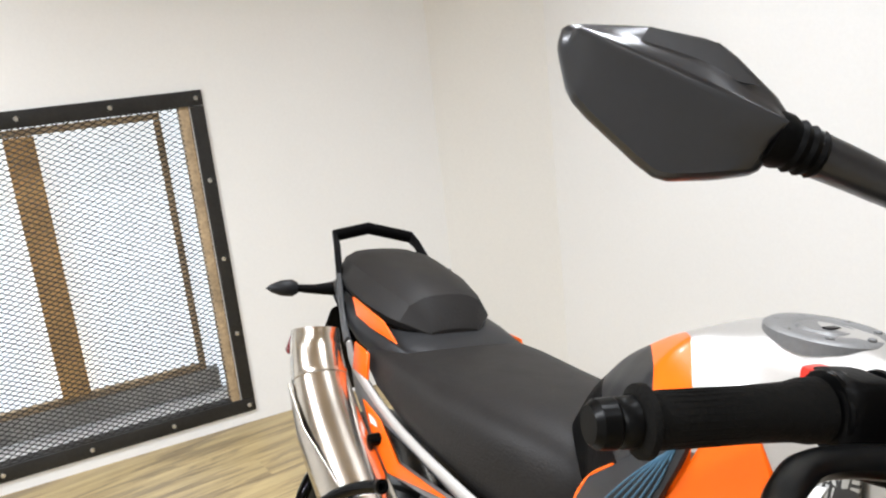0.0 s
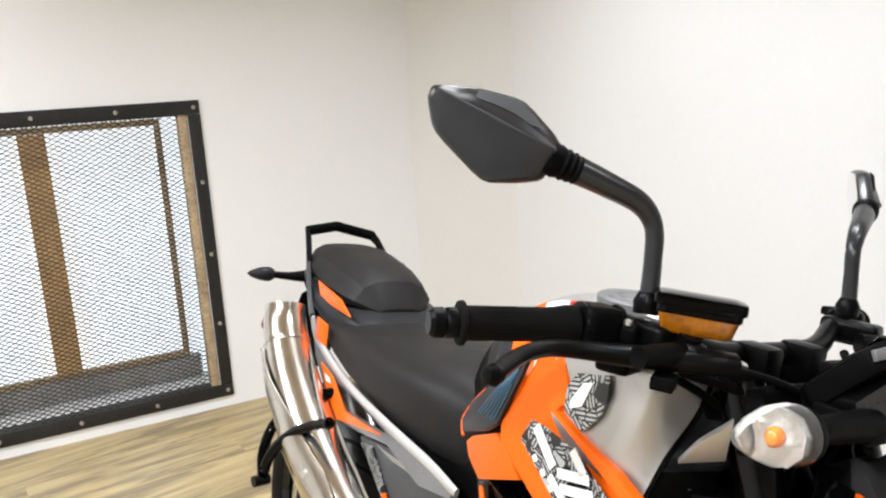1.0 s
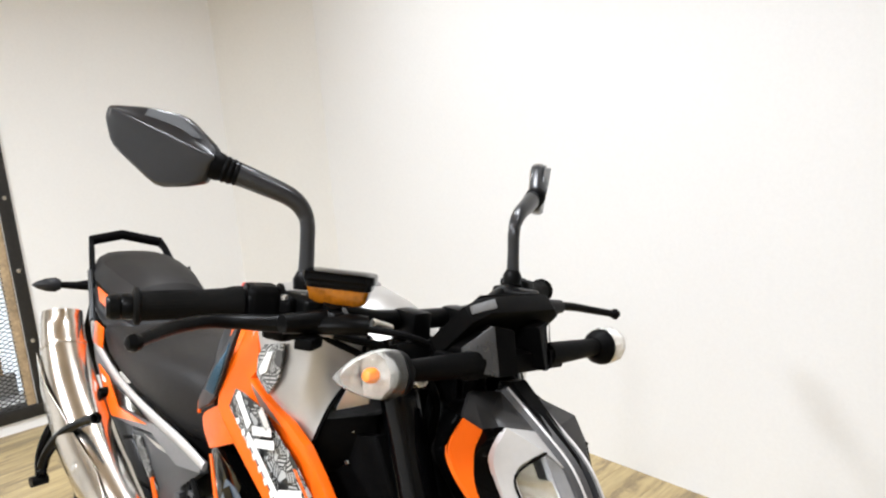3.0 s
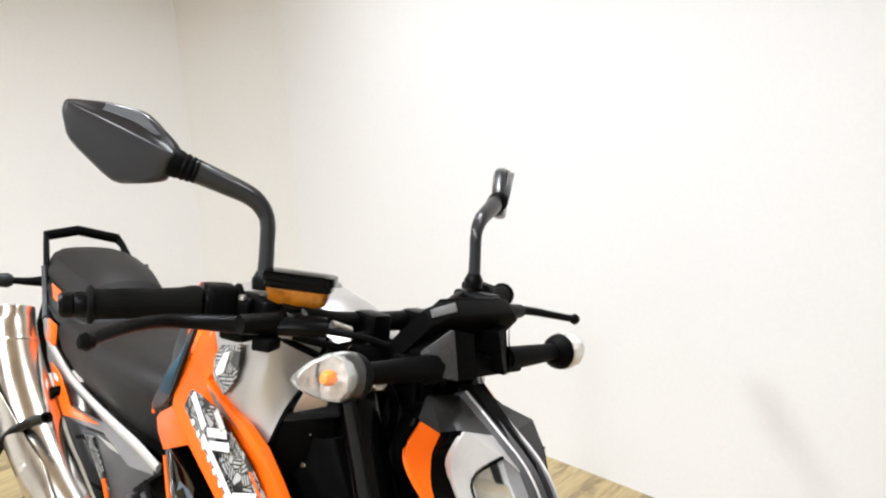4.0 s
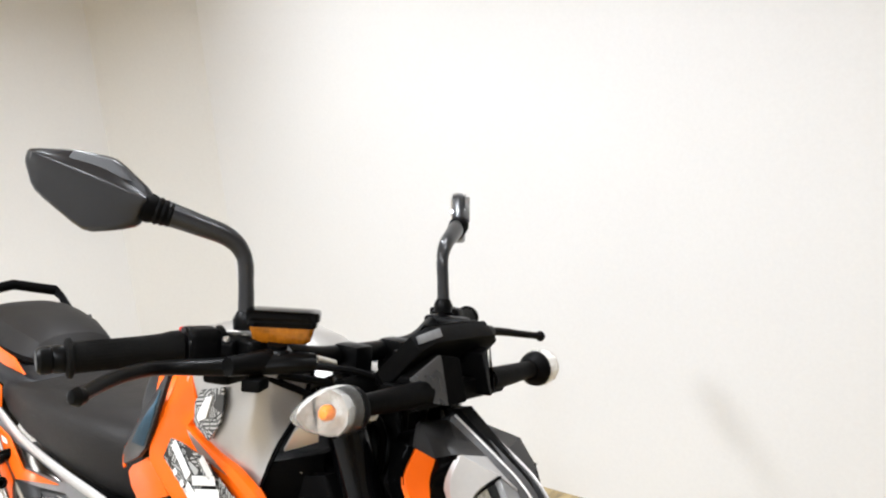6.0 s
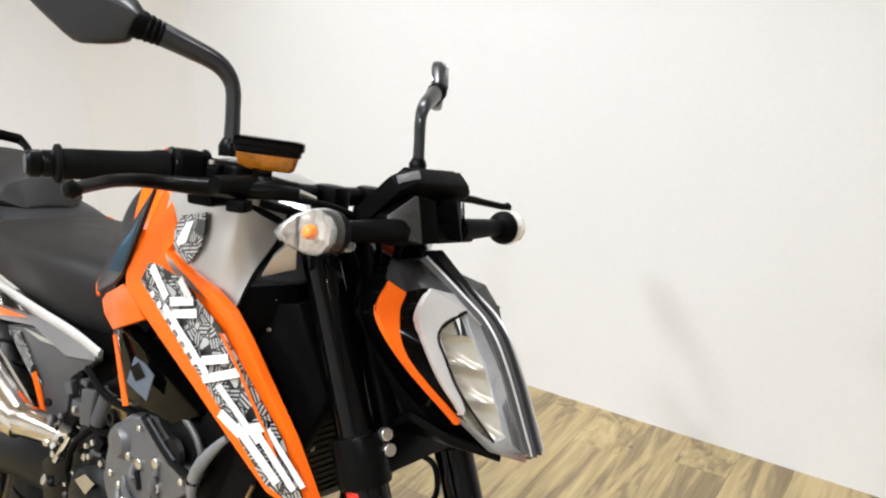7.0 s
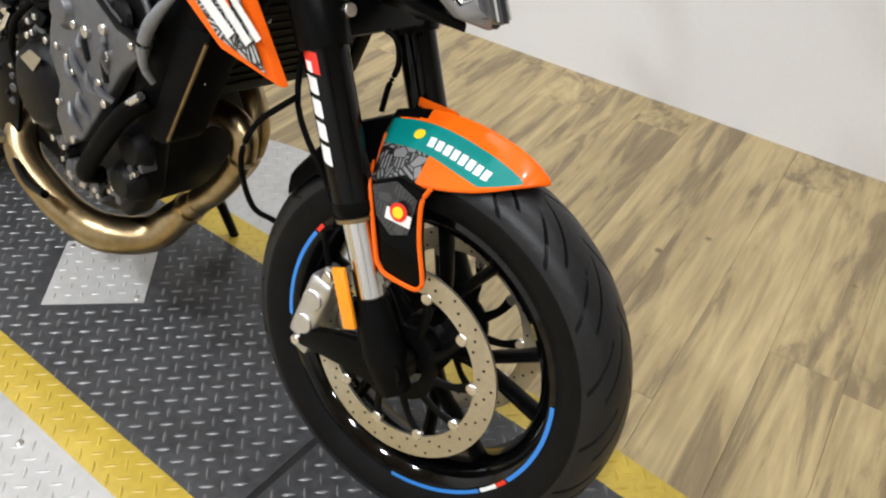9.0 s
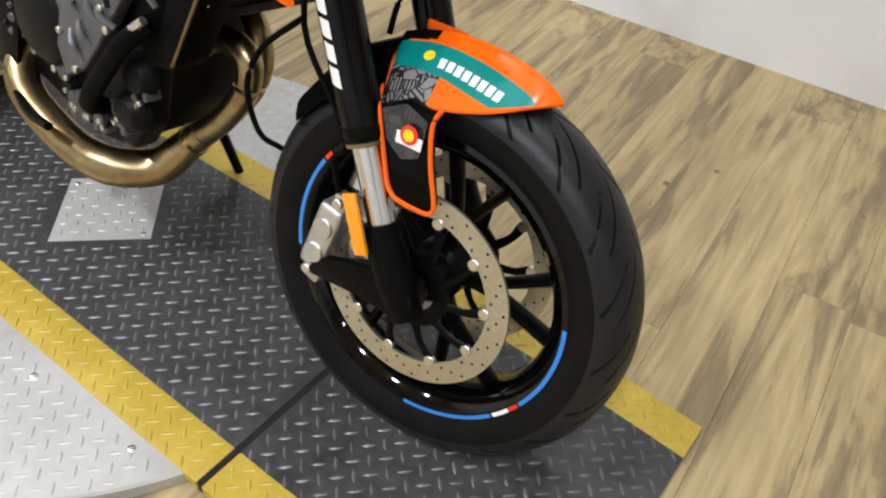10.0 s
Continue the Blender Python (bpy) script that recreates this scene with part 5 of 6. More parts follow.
            h = (hi - zm) if sn > 0 else (zm - lo)
            ring.append((float(xs[i]), hw * math.copysign(abs(c) ** power, c), zm + h * math.copysign(abs(sn) ** power, sn)))
        rings.append(ring)
    whole = B()
    for i in range(m - 1):
        for j in range(n):
            whole.faces.new([whole.verts.new(p) for p in (rings[i][j], rings[i][(j + 1) % n], rings[i + 1][(j + 1) % n], rings[i + 1][j])])
    bmesh.ops.remove_doubles(whole, verts=whole.verts[:], dist=1e-5)
    for co, no in cuts:
        bmesh.ops.bisect_plane(whole, geom=whole.verts[:] + whole.edges[:] + whole.faces[:], plane_co=co, plane_no=no)
    out = {}
    for f in whole.faces:
        b = out.setdefault(zone(*f.calc_center_median()), B())
        b.faces.new([b.verts.new(v.co) for v in f.verts])
    for b in out.values():
        bmesh.ops.remove_doubles(b, verts=b.verts[:], dist=1e-5)
    whole.free()
    return out


def tank_zone(x, y, z):
    left = -0.622 - (0.17 - abs(y)) * 1.1
    if z < 0.905 + 0.27 * (0.21 - abs(y)) or x > -0.395:
        return "nose"
    if x > left + 0.056:
        return "silver"
    return ("orange" if y < 0 else "far_orange") if x > left + 0.006 and abs(y) > 0.03 else "graphite"


CUTS = [((-0.622 - 0.187 + dx, 0, 0), (1, -1.1 * sg, 0)) for sg in (-1, 1) for dx in (0.006, 0.056)] + [((0, 0.21 * sg, 0.905), (0, 0.27 * sg, 1)) for sg in (-1, 1)] + [((0, y, 0), (0, 1, 0)) for y in (-0.03, 0.0, 0.03)] + [((-0.395, 0, 0), (1, 0, 0))]
tz = loft_zones(TANK, 0.74, 72, 84, tank_zone, CUTS)
for zone_mesh in tz.values():
    for v in zone_mesh.verts:
        fall = 0.055 * min(1, max(0, (v.co.x + 0.64) / 0.12)) * min(1, abs(v.co.y) / 0.11) ** 2
        v.co.z -= fall * min(1, max(0, (v.co.z - 0.92) / 0.05))
tank = part("fuel_tank", tz["silver"], SILVER, moto, "silver painted fuel tank with orange band")
part("orange_band", tz["orange"], ORANGE, tank, "glossy orange band")
part("orange_band", tz["far_orange"], ORANGE, tank, "glossy orange band")
part("nose_panel", tz["nose"], BLACK, tank, "black lower tank cover")
part("rear_panel", tz["graphite"], GRAPHITE, tank, "graphite rear panel")
part("tank_cap", lathe(B(), [(0, 0.006), (0.024, 0.007), (0.028, 0.004), (0.033, 0.006), (0.053, 0.006), (0.057, 0.003), (0.057, -0.012)], (-0.560, -0.010, 1.0455), (0.03, 0, 1), 40), CAPGREY, tank, "grey round filler cap")
for i in range(7):
    a = 2 * math.pi * i / 7
    part("cap_bolt", cyl(B(), (-0.560 + 0.046 * math.cos(a), -0.010 + 0.046 * math.sin(a), 1.0500), (0, 0, 1), 0.004, 0.003, 8), CAPGREY, tank)
part("keyhole", box(B(), (-0.555, -0.010, 1.0525), (0.008, 0.018, 0.002), 0.0005), GLOSSBLACK, tank)
part("ignition_lock", lathe(B(), [(0, 0.014), (0.016, 0.013), (0.020, 0.008), (0.021, -0.03), (0, -0.03)], (-0.400, 0.0, 1.016), (0.2, 0, 1), 20), BLACK, moto, "black ignition lock")
part("tank_nose_trim", prism(B(), [(-0.322, -0.075, 0.945), (-0.322, 0.075, 0.945), (-0.322, 0.080, 0.880), (-0.322, -0.080, 0.880)], (0.008, 0, 0), 0.004), BLACK, tank)
def patch_grid(bm, rows, thick, k=5):
    """A smooth skin through rows of places, given depth."""
    fine = [spline(r, k) for r in rows]
    cols = [spline([r[j] for r in fine], k) for j in range(len(fine[0]))]
    skin(bm, [[bm.verts.new(p) for p in c] for c in cols], False, False)
    r = bmesh.ops.extrude_face_region(bm, geom=bm.faces[:])
    bmesh.ops.translate(bm, verts=[g for g in r["geom"] if isinstance(g, bmesh.types.BMVert)], vec=thick)
    return bm


for s in (-1, 1):
    # shoulder of the tank: side face, soft fold, front face cut off on a slant
    shoulder = [flip([(-0.530, -0.120, 1.012), (-0.440, -0.122, 1.000), (-0.372, -0.125, 0.990), (-0.350, -0.122, 0.985), (-0.336, -0.098, 0.980)], -s),
                flip([(-0.500, -0.168, 1.030), (-0.425, -0.172, 1.032), (-0.358, -0.172, 1.034), (-0.338, -0.160, 1.032), (-0.331, -0.110, 1.012)], -s),
                flip([(-0.490, -0.190, 1.024), (-0.420, -0.195, 1.030), (-0.352, -0.194, 1.034), (-0.334, -0.180, 1.034), (-0.330, -0.122, 1.018)], -s),
                flip([(-0.490, -0.200, 0.985), (-0.420, -0.202, 0.985), (-0.356, -0.200, 0.985), (-0.338, -0.186, 0.984), (-0.331, -0.138, 0.978)], -s),
                flip([(-0.480, -0.204, 0.935), (-0.425, -0.204, 0.935), (-0.372, -0.202, 0.933), (-0.346, -0.190, 0.932), (-0.334, -0.172, 0.934)], -s),
                flip([(-0.450, -0.202, 0.905), (-0.415, -0.202, 0.900), (-0.376, -0.200, 0.893), (-0.352, -0.194, 0.889), (-0.338, -0.190, 0.890)], -s)]
    if s > 0:
        shoulder = [[(x, y, min(z, 0.965 + 0.1 * (z - 0.98))) for x, y, z in row] for row in shoulder]
    part("tank_shoulder", patch_grid(B(), shoulder, (-0.004, 0.004 * s * -1, 0)), SILVER, tank, "silver tank shoulder")
    if s < 0:
        part("shoulder_edge", sweep(B(), [(-0.331, -0.119, 1.022), (-0.330, -0.137, 0.978), (-0.332, -0.170, 0.934), (-0.337, -0.189, 0.888)], 0.0032, 8, 6), GLOSSBLACK, tank)
        part("tank_cheek", prism(B(), [(-0.293, -0.173, 0.966), (-0.262, -0.166, 0.998), (-0.278, -0.149, 0.952), (-0.317, -0.170, 0.936)], (-0.004, 0.004, 0.004), 0.001), SILVER, tank, "silver lower tank cheek")
    tail = [(-0.526, 0.190 * s, 1.018 if s < 0 else 0.960), (-0.570, 0.192 * s, 0.965 if s < 0 else 0.940), (-0.640, 0.182 * s, 0.908), (-0.690, 0.167 * s, 0.872), (-0.698, 0.177 * s, 0.845), (-0.680, 0.185 * s, 0.832), (-0.600, 0.203 * s, 0.866), (-0.566, 0.210 * s, 0.888), (-0.541, 0.204 * s, 0.952)]
    side = part("tank_side_panel", prism(B(), tail, (0, 0.007 * s, 0.002), 0.003), GRAPHITE, moto, "graphite knee panel with blue streaks")
    part("orange_piping", sweep(B(), [(-0.645, 0.184 * s, 0.906), (-0.692, 0.169 * s, 0.872), (-0.700, 0.179 * s, 0.845), (-0.682, 0.188 * s, 0.828)], 0.0026, 8, 5), ORANGE, side)
    for i in range(6):
        k = i / 5
        part("blue_streak", sweep(B(), [(-0.548 - 0.012 * k, (0.2045 - 0.003 * k) * s, 0.972 - 0.014 * k), (-0.558 - 0.040 * k, (0.2105 - 0.006 * k) * s, 0.935 - 0.016 * k), (-0.578 - 0.056 * k, (0.2140 - 0.014 * k) * s, 0.890 - 0.010 * k)], 0.0011, 6, 4), BLUELINE, side)

    shroud = new("radiator_shroud")
    shroud.parent = moto
    tagged(shroud, "orange radiator shroud with black and white print")
    blade = [(-0.518, 0.186 * s, 1.023 if s < 0 else 0.970), (-0.540, 0.200 * s, 0.955), (-0.566, 0.211 * s, 0.893), (-0.562, 0.213 * s, 0.872), (-0.535, 0.214 * s, 0.856), (-0.315, 0.206 * s, 0.734), (-0.257, 0.186 * s, 0.675), (-0.184, 0.152 * s, 0.645), (-0.233, 0.174 * s, 0.751), (-0.302, 0.200 * s, 0.864), (-0.327, 0.207 * s, 0.895), (-0.361, 0.211 * s, 0.913), (-0.414, 0.213 * s, 0.927), (-0.463, 0.213 * s, 0.943), (-0.450, 0.210 * s, 0.958), (-0.455, 0.207 * s, 0.975), (-0.478, 0.199 * s, 1.004 if s < 0 else 0.972)]
    part("blade", prism(B(), blade, (0.004, -0.012 * s, 0), 0.003), ORANGE, shroud, "glossy orange blade", sharp=12)
    inner = [(-0.496, 0.2160 * s, 0.921), (-0.514, 0.2165 * s, 0.892), (-0.310, 0.2095 * s, 0.757), (-0.254, 0.190 * s, 0.690), (-0.198, 0.165 * s, 0.661), (-0.241, 0.180 * s, 0.752), (-0.311, 0.2045 * s, 0.842), (-0.340, 0.2115 * s, 0.874), (-0.382, 0.2145 * s, 0.896), (-0.413, 0.2155 * s, 0.914), (-0.470, 0.2165 * s, 0.922)]
    part("print_panel", prism(B(), inner, (0, 0.0012 * s, 0)), PRINT, shroud, "black and white race print")
    bars = (((-0.484, 0.918), (-0.446, 0.884), 0.0072), ((-0.437, 0.881), (-0.386, 0.894), 0.0058), ((-0.430, 0.866), (-0.377, 0.880), 0.0056), ((-0.418, 0.915), (-0.395, 0.896), 0.0062), ((-0.450, 0.872), (-0.346, 0.808), 0.0054),
            ((-0.359, 0.823), (-0.314, 0.838), 0.0056), ((-0.355, 0.800), (-0.298, 0.824), 0.0056), ((-0.325, 0.801), (-0.265, 0.741), 0.0055), ((-0.320, 0.766), (-0.293, 0.748), 0.008), ((-0.297, 0.756), (-0.237, 0.696), 0.0075), ((-0.275, 0.761), (-0.215, 0.693), 0.006), ((-0.255, 0.761), (-0.203, 0.700), 0.005), ((-0.297, 0.746), (-0.260, 0.764), 0.006),
            *(((-0.482 + 0.017 * i, 0.884 - 0.0108 * i), (-0.477 + 0.017 * i, 0.878 - 0.0108 * i), 0.0042) for i in range(7)))

    def blade_y(x):
        return (0.2195 if x < -0.33 else 0.2195 - (x + 0.33) * 0.36) * s

    for (x0, z0), (x1, z1), w in bars:
        d = Vector((x1 - x0, 0, z1 - z0)).normalized()
        q = Vector((-d.z, 0, d.x)) * w
        pts = [Vector((x0, blade_y(x0), z0)) + q, Vector((x1, blade_y(x1), z1)) + q, Vector((x1, blade_y(x1), z1)) - q, Vector((x0, blade_y(x0), z0)) - q]
        part("print_bar", prism(B(), pts, (0, 0.0006 * s, 0)), WHITE, shroud)
    pin = [(-0.325, 0.867), (-0.296, 0.823), (-0.263, 0.767), (-0.241, 0.729)]
    part("orange_pinstripe", strip(B(), [(x - 0.0035, blade_y(x) + 0.0008 * s, z) for x, z in pin], [(x + 0.0035, blade_y(x) + 0.0008 * s, z + 0.001) for x, z in pin], (0, 0.0006 * s, 0)), ORANGE, shroud)
    part("side_cheek", prism(B(), [(-0.676, 0.186 * s, 0.822), (-0.660, 0.188 * s, 0.836), (-0.585, 0.204 * s, 0.870), (-0.548, 0.210 * s, 0.862), (-0.524, 0.204 * s, 0.832), (-0.622, 0.196 * s, 0.790), (-0.664, 0.188 * s, 0.804)], (0, -0.014 * s, 0), 0.003), ORANGE, shroud, "orange cheek")
    part("upper_print", prism(B(), [(-0.452, 0.2068 * s, 0.950), (-0.418, 0.2072 * s, 0.934), (-0.394, 0.2068 * s, 0.960), (-0.387, 0.2058 * s, 0.985), (-0.391, 0.2035 * s, 1.006 if s < 0 else 0.985), (-0.440, 0.2045 * s, 0.994 if s < 0 else 0.980), (-0.452, 0.2062 * s, 0.975)], (0, 0.003 * s, 0)), PRINT, shroud)
    part("print_bar", prism(B(), [(-0.424, 0.2090 * s, 0.988), (-0.410, 0.2090 * s, 0.992), (-0.422, 0.2100 * s, 0.962), (-0.440, 0.2100 * s, 0.954), (-0.442, 0.2100 * s, 0.962)], (0, 0.0014 * s, 0)), WHITE, shroud)
    duct = part("air_duct", prism(B(), [(-0.655, 0.178 * s, 0.780), (-0.600, 0.196 * s, 0.800), (-0.545, 0.200 * s, 0.790), (-0.410, 0.180 * s, 0.722), (-0.470, 0.186 * s, 0.690), (-0.600, 0.190 * s, 0.690)], (0, -0.030 * s, 0), 0.006), GLOSSBLACK, shroud, "gloss black air duct")
    part("duct_decal", prism(B(), [(-0.567, 0.1990 * s, 0.726), (-0.546, 0.2010 * s, 0.771), (-0.520, 0.2000 * s, 0.768), (-0.498, 0.1985 * s, 0.757), (-0.514, 0.1980 * s, 0.714)], (0, 0.0016 * s, 0)), DECALBLUE, duct)
    part("decal_patch", prism(B(), [(-0.556, 0.2022 * s, 0.752), (-0.534, 0.2022 * s, 0.766), (-0.516, 0.2018 * s, 0.750), (-0.540, 0.2018 * s, 0.736)], (0, 0.0010 * s, 0)), GLOSSBLACK, duct)
    part("orange_stripe", prism(B(), [(-0.616, 0.1960 * s, 0.784), (-0.606, 0.1975 * s, 0.788), (-0.560, 0.1990 * s, 0.692), (-0.576, 0.1980 * s, 0.686)], (0, 0.002 * s, 0)), ORANGE, duct)

seat = part("rider_seat", egg_loft(B(), [(-0.770, 0.70, 0.800, 0.075, 0.74), (-0.800, 0.70, 0.846, 0.112, 0.75), (-0.86, 0.705, 0.860, 0.136, 0.755), (-0.95, 0.715, 0.860, 0.150, 0.765), (-1.06, 0.73, 0.856, 0.156, 0.775), (-1.17, 0.745, 0.856, 0.156, 0.785), (-1.26, 0.765, 0.852, 0.150, 0.795), (-1.33, 0.785, 0.842, 0.138, 0.808), (-1.375, 0.795, 0.832, 0.118, 0.812), (-1.39, 0.80, 0.822, 0.095, 0.812)], 0.58, 36), SEAT, moto, "black grained vinyl rider seat")
b = B()
rings = []
for x, lo, hi, hw, zm, f in ((-1.264, 0.860, 0.869, 0.046, 0.865, 0.92), (-1.270, 0.860, 0.880, 0.056, 0.867, 0.72), (-1.304, 0.861, 0.922, 0.092, 0.880, 0.50), (-1.322, 0.862, 0.931, 0.100, 0.882, 0.46), (-1.40, 0.870, 0.949, 0.115, 0.892, 0.48), (-1.50, 0.885, 0.962, 0.114, 0.906, 0.55), (-1.585, 0.905, 0.960, 0.094, 0.920, 0.62), (-1.604, 0.912, 0.955, 0.082, 0.924, 0.62), (-1.612, 0.918, 0.946, 0.068, 0.926, 0.62)):
    k = (hi - zm) * 0.16
    half_ring = [(0.0, hi + 0.002), (f * hw * 0.6, hi + 0.001), (f * hw, hi - 0.002), (hw * (0.5 + 0.5 * f) + k * 0.6, (hi + zm) / 2 + k), (hw, zm), (hw * 0.985, zm - 0.004), (hw * 0.90, lo), (0.0, lo)]
    rings.append([b.verts.new((x, y, z)) for y, z in half_ring] + [b.verts.new((x, -y, z)) for y, z in reversed(half_ring[1:-1])])
skin(b, rings)
pill = part("pillion_seat", b, SEAT, moto, "black grained vinyl pillion seat", sharp=24)
part("seat_piping", sweep(B(), [(-1.53, -0.112, 0.905), (-1.44, -0.119, 0.890), (-1.34, -0.108, 0.873), (-1.285, -0.070, 0.863), (-1.268, 0, 0.862), (-1.285, 0.070, 0.863)], 0.003, 6, 5), GLOSSBLACK, pill)
part("tail_unit", egg_loft(B(), [(-1.195, 0.79, 0.850, 0.085, 0.83), (-1.225, 0.79, 0.860, 0.118, 0.83), (-1.30, 0.79, 0.868, 0.130, 0.835), (-1.40, 0.80, 0.880, 0.130, 0.845), (-1.50, 0.82, 0.892, 0.120, 0.86), (-1.62, 0.86, 0.905, 0.090, 0.88)], 0.6, 24), GRAPHITE, moto, "graphite tail fairing")
part("frame_cover", egg_loft(B(), [(-0.72, 0.60, 0.76, 0.10, 0.68), (-0.85, 0.58, 0.76, 0.12, 0.68), (-1.0, 0.62, 0.76, 0.115, 0.70), (-1.15, 0.68, 0.79, 0.10, 0.73), (-1.30, 0.74, 0.81, 0.08, 0.77)], 0.6, 20), BLACK, moto, "black inner bodywork")
for s in (-1, 1):
    rail = part("subframe_rail", sweep(B(), [(-1.395, 0.146 * s, 0.822), (-1.345, 0.152 * s, 0.790), (-1.20, 0.158 * s, 0.758), (-1.09, 0.160 * s, 0.744), (-0.95, 0.160 * s, 0.734), (-0.82, 0.157 * s, 0.726), (-0.74, 0.150 * s, 0.710)], [0.008, 0.009, 0.009, 0.009, 0.009, 0.009, 0.008], 12, 5, (0.6, 1.1)), SILVERMASK, moto, "grey cast subframe rail")
    part("tail_strut", sweep(B(), [(-1.515, 0.122 * s, 0.925), (-1.47, 0.128 * s, 0.850), (-1.40, 0.146 * s, 0.822)], [0.008, 0.010, 0.011], 10, 4, (0.6, 1.1)), GREYPANEL, rail)
    part("orange_inlay", prism(B(), [(-1.352, 0.150 * s, 0.836), (-1.283, 0.154 * s, 0.834), (-1.268, 0.160 * s, 0.793), (-1.336, 0.158 * s, 0.793)], (0, 0.004 * s, 0), 0.001), ORANGE, rail)
    if s < 0:
        part("orange_inlay", prism(B(), [(-1.435, 0.122 * s, 0.898), (-1.290, 0.126 * s, 0.886), (-1.232, 0.127 * s, 0.862), (-1.330, 0.131 * s, 0.866), (-1.396, 0.129 * s, 0.872)], (0, 0.004 * s, 0), 0.001), ORANGE, rail)
    lower = part("side_panel", prism(B(), [(-1.380, 0.150 * s, 0.806), (-1.335, 0.156 * s, 0.752), (-1.24, 0.164 * s, 0.702), (-1.165, 0.169 * s, 0.674), (-1.05, 0.169 * s, 0.690), (-0.95, 0.166 * s, 0.706), (-0.84, 0.160 * s, 0.680), (-0.75, 0.154 * s, 0.696), (-0.75, 0.154 * s, 0.712), (-0.95, 0.162 * s, 0.730), (-1.09, 0.163 * s, 0.738), (-1.20, 0.160 * s, 0.753), (-1.34, 0.154 * s, 0.785)], (0, -0.014 * s, 0)), PANELGREY, moto, "grey side panel with orange inlays")
    part("orange_inlay", prism(B(), [(-1.276, 0.164 * s, 0.757), (-1.205, 0.166 * s, 0.748), (-1.122, 0.170 * s, 0.707), (-0.965, 0.169 * s, 0.718), (-1.150, 0.173 * s, 0.681), (-1.212, 0.169 * s, 0.704)], (0, 0.003 * s, 0)), ORANGE, lower)
    # Flat black patch laid on the panel imitates the shaded gap.
    part("dark_recess", prism(B(), [(-1.190, 0.1645 * s, 0.742), (-1.079, 0.1655 * s, 0.737), (-0.956, 0.1670 * s, 0.726), (-1.115, 0.1675 * s, 0.711)], (0, 0.002 * s, 0)), GLOSSBLACK, lower)
    for k in range(3):
        part("white_inlay", prism(B(), [(-1.244 + 0.022 * k, 0.168 * s, 0.744 - 0.010 * k), (-1.216 + 0.022 * k, 0.168 * s, 0.741 - 0.010 * k), (-1.208 + 0.022 * k, 0.169 * s, 0.734 - 0.010 * k), (-1.232 + 0.022 * k, 0.169 * s, 0.732 - 0.010 * k)], (0, 0.0016 * s, 0)), WHITE, lower)
    strut = part("frame_strut", prism(B(), [(-1.075, 0.160 * s, 0.674), (-0.95, 0.160 * s, 0.700), (-0.80, 0.155 * s, 0.700), (-0.76, 0.150 * s, 0.690), (-0.835, 0.152 * s, 0.640), (-0.862, 0.150 * s, 0.480), (-0.90, 0.150 * s, 0.470), (-0.960, 0.155 * s, 0.590)], (0, -0.02 * s, 0), 0.004), GREYPANEL, moto, "grey frame plate with printed stripes")
    part("print_panel", prism(B(), [(-1.060, 0.1615 * s, 0.668), (-1.010, 0.1615 * s, 0.680), (-0.925, 0.157 * s, 0.600), (-0.955, 0.157 * s, 0.597)], (0, 0.002 * s, 0)), PRINT, strut)
    part("orange_stripe", prism(B(), [(-0.962, 0.158 * s, 0.612), (-0.945, 0.158 * s, 0.620), (-0.890, 0.1525 * s, 0.500), (-0.902, 0.1525 * s, 0.500)], (0, 0.0035 * s, 0)), ORANGE, strut)
    part("white_stripe", prism(B(), [(-0.99, 0.162 * s, 0.690), (-0.86, 0.158 * s, 0.696), (-0.84, 0.157 * s, 0.690), (-0.93, 0.159 * s, 0.683)], (0, 0.0025 * s, 0)), SILVER, strut)
    # trellis frame tubes
    part("frame_tube", sweep(B(), [(-0.36, 0.060 * s, 0.92), (-0.50, 0.140 * s, 0.78), (-0.70, 0.150 * s, 0.66), (-0.86, 0.140 * s, 0.55)], 0.016, 12, 5), BLACK, moto)
    part("frame_tube", sweep(B(), [(-0.36, 0.060 * s, 0.80), (-0.45, 0.130 * s, 0.68), (-0.56, 0.140 * s, 0.62)], 0.014, 12, 5), BLACK, moto)
b = B()
sweep(b, [(-1.40, -0.120, 0.79), (-1.495, -0.112, 0.825), (-1.552, -0.104, 0.905), (-1.600, -0.094, 0.968), (-1.628, -0.088, 0.984), (-1.640, -0.008, 0.997), (-1.628, 0.087, 0.978), (-1.600, 0.090, 0.966), (-1.541, 0.092, 0.928), (-1.46, 0.108, 0.860), (-1.40, 0.120, 0.80)], [0.009, 0.009, 0.009, 0.009, 0.0105, 0.0105, 0.0105, 0.009, 0.010, 0.009, 0.008], 10, 1, (0.8, 1.25))
part("grab_rail", b, BLACK, moto, "black angular grab rail hoop")
part("rear_mudguard", egg_loft(B(), [(-1.50, 0.80, 0.85, 0.075, 0.825), (-1.62, 0.79, 0.86, 0.07, 0.83), (-1.72, 0.83, 0.862, 0.055, 0.845)], 0.6, 16), BLACK, moto, "black rear mudguard")
part("plate_holder", prism(B(), [(-1.66, -0.08, 0.82), (-1.66, 0.08, 0.82), (-1.86, 0.07, 0.56), (-1.86, -0.07, 0.56)], (0.02, 0, 0.012), 0.006), BLACK, moto, "black plate holder")
tl = part("tail_light", box(B(), (-1.665, 0, 0.862), (0.03, 0.10, 0.026), 0.006), REDLENS, moto, "red tail light")
part("rear_reflector", box(B(), (-1.585, -0.190, 0.772), (0.014, 0.010, 0.045), 0.003, (0, 30, 10)), DARKRED, moto, "red side reflector")
for s in (-1, 1):
    ind = new("rear_turn_signal")
    ind.parent = moto
    tagged(ind, "dark pointed rear turn signal")
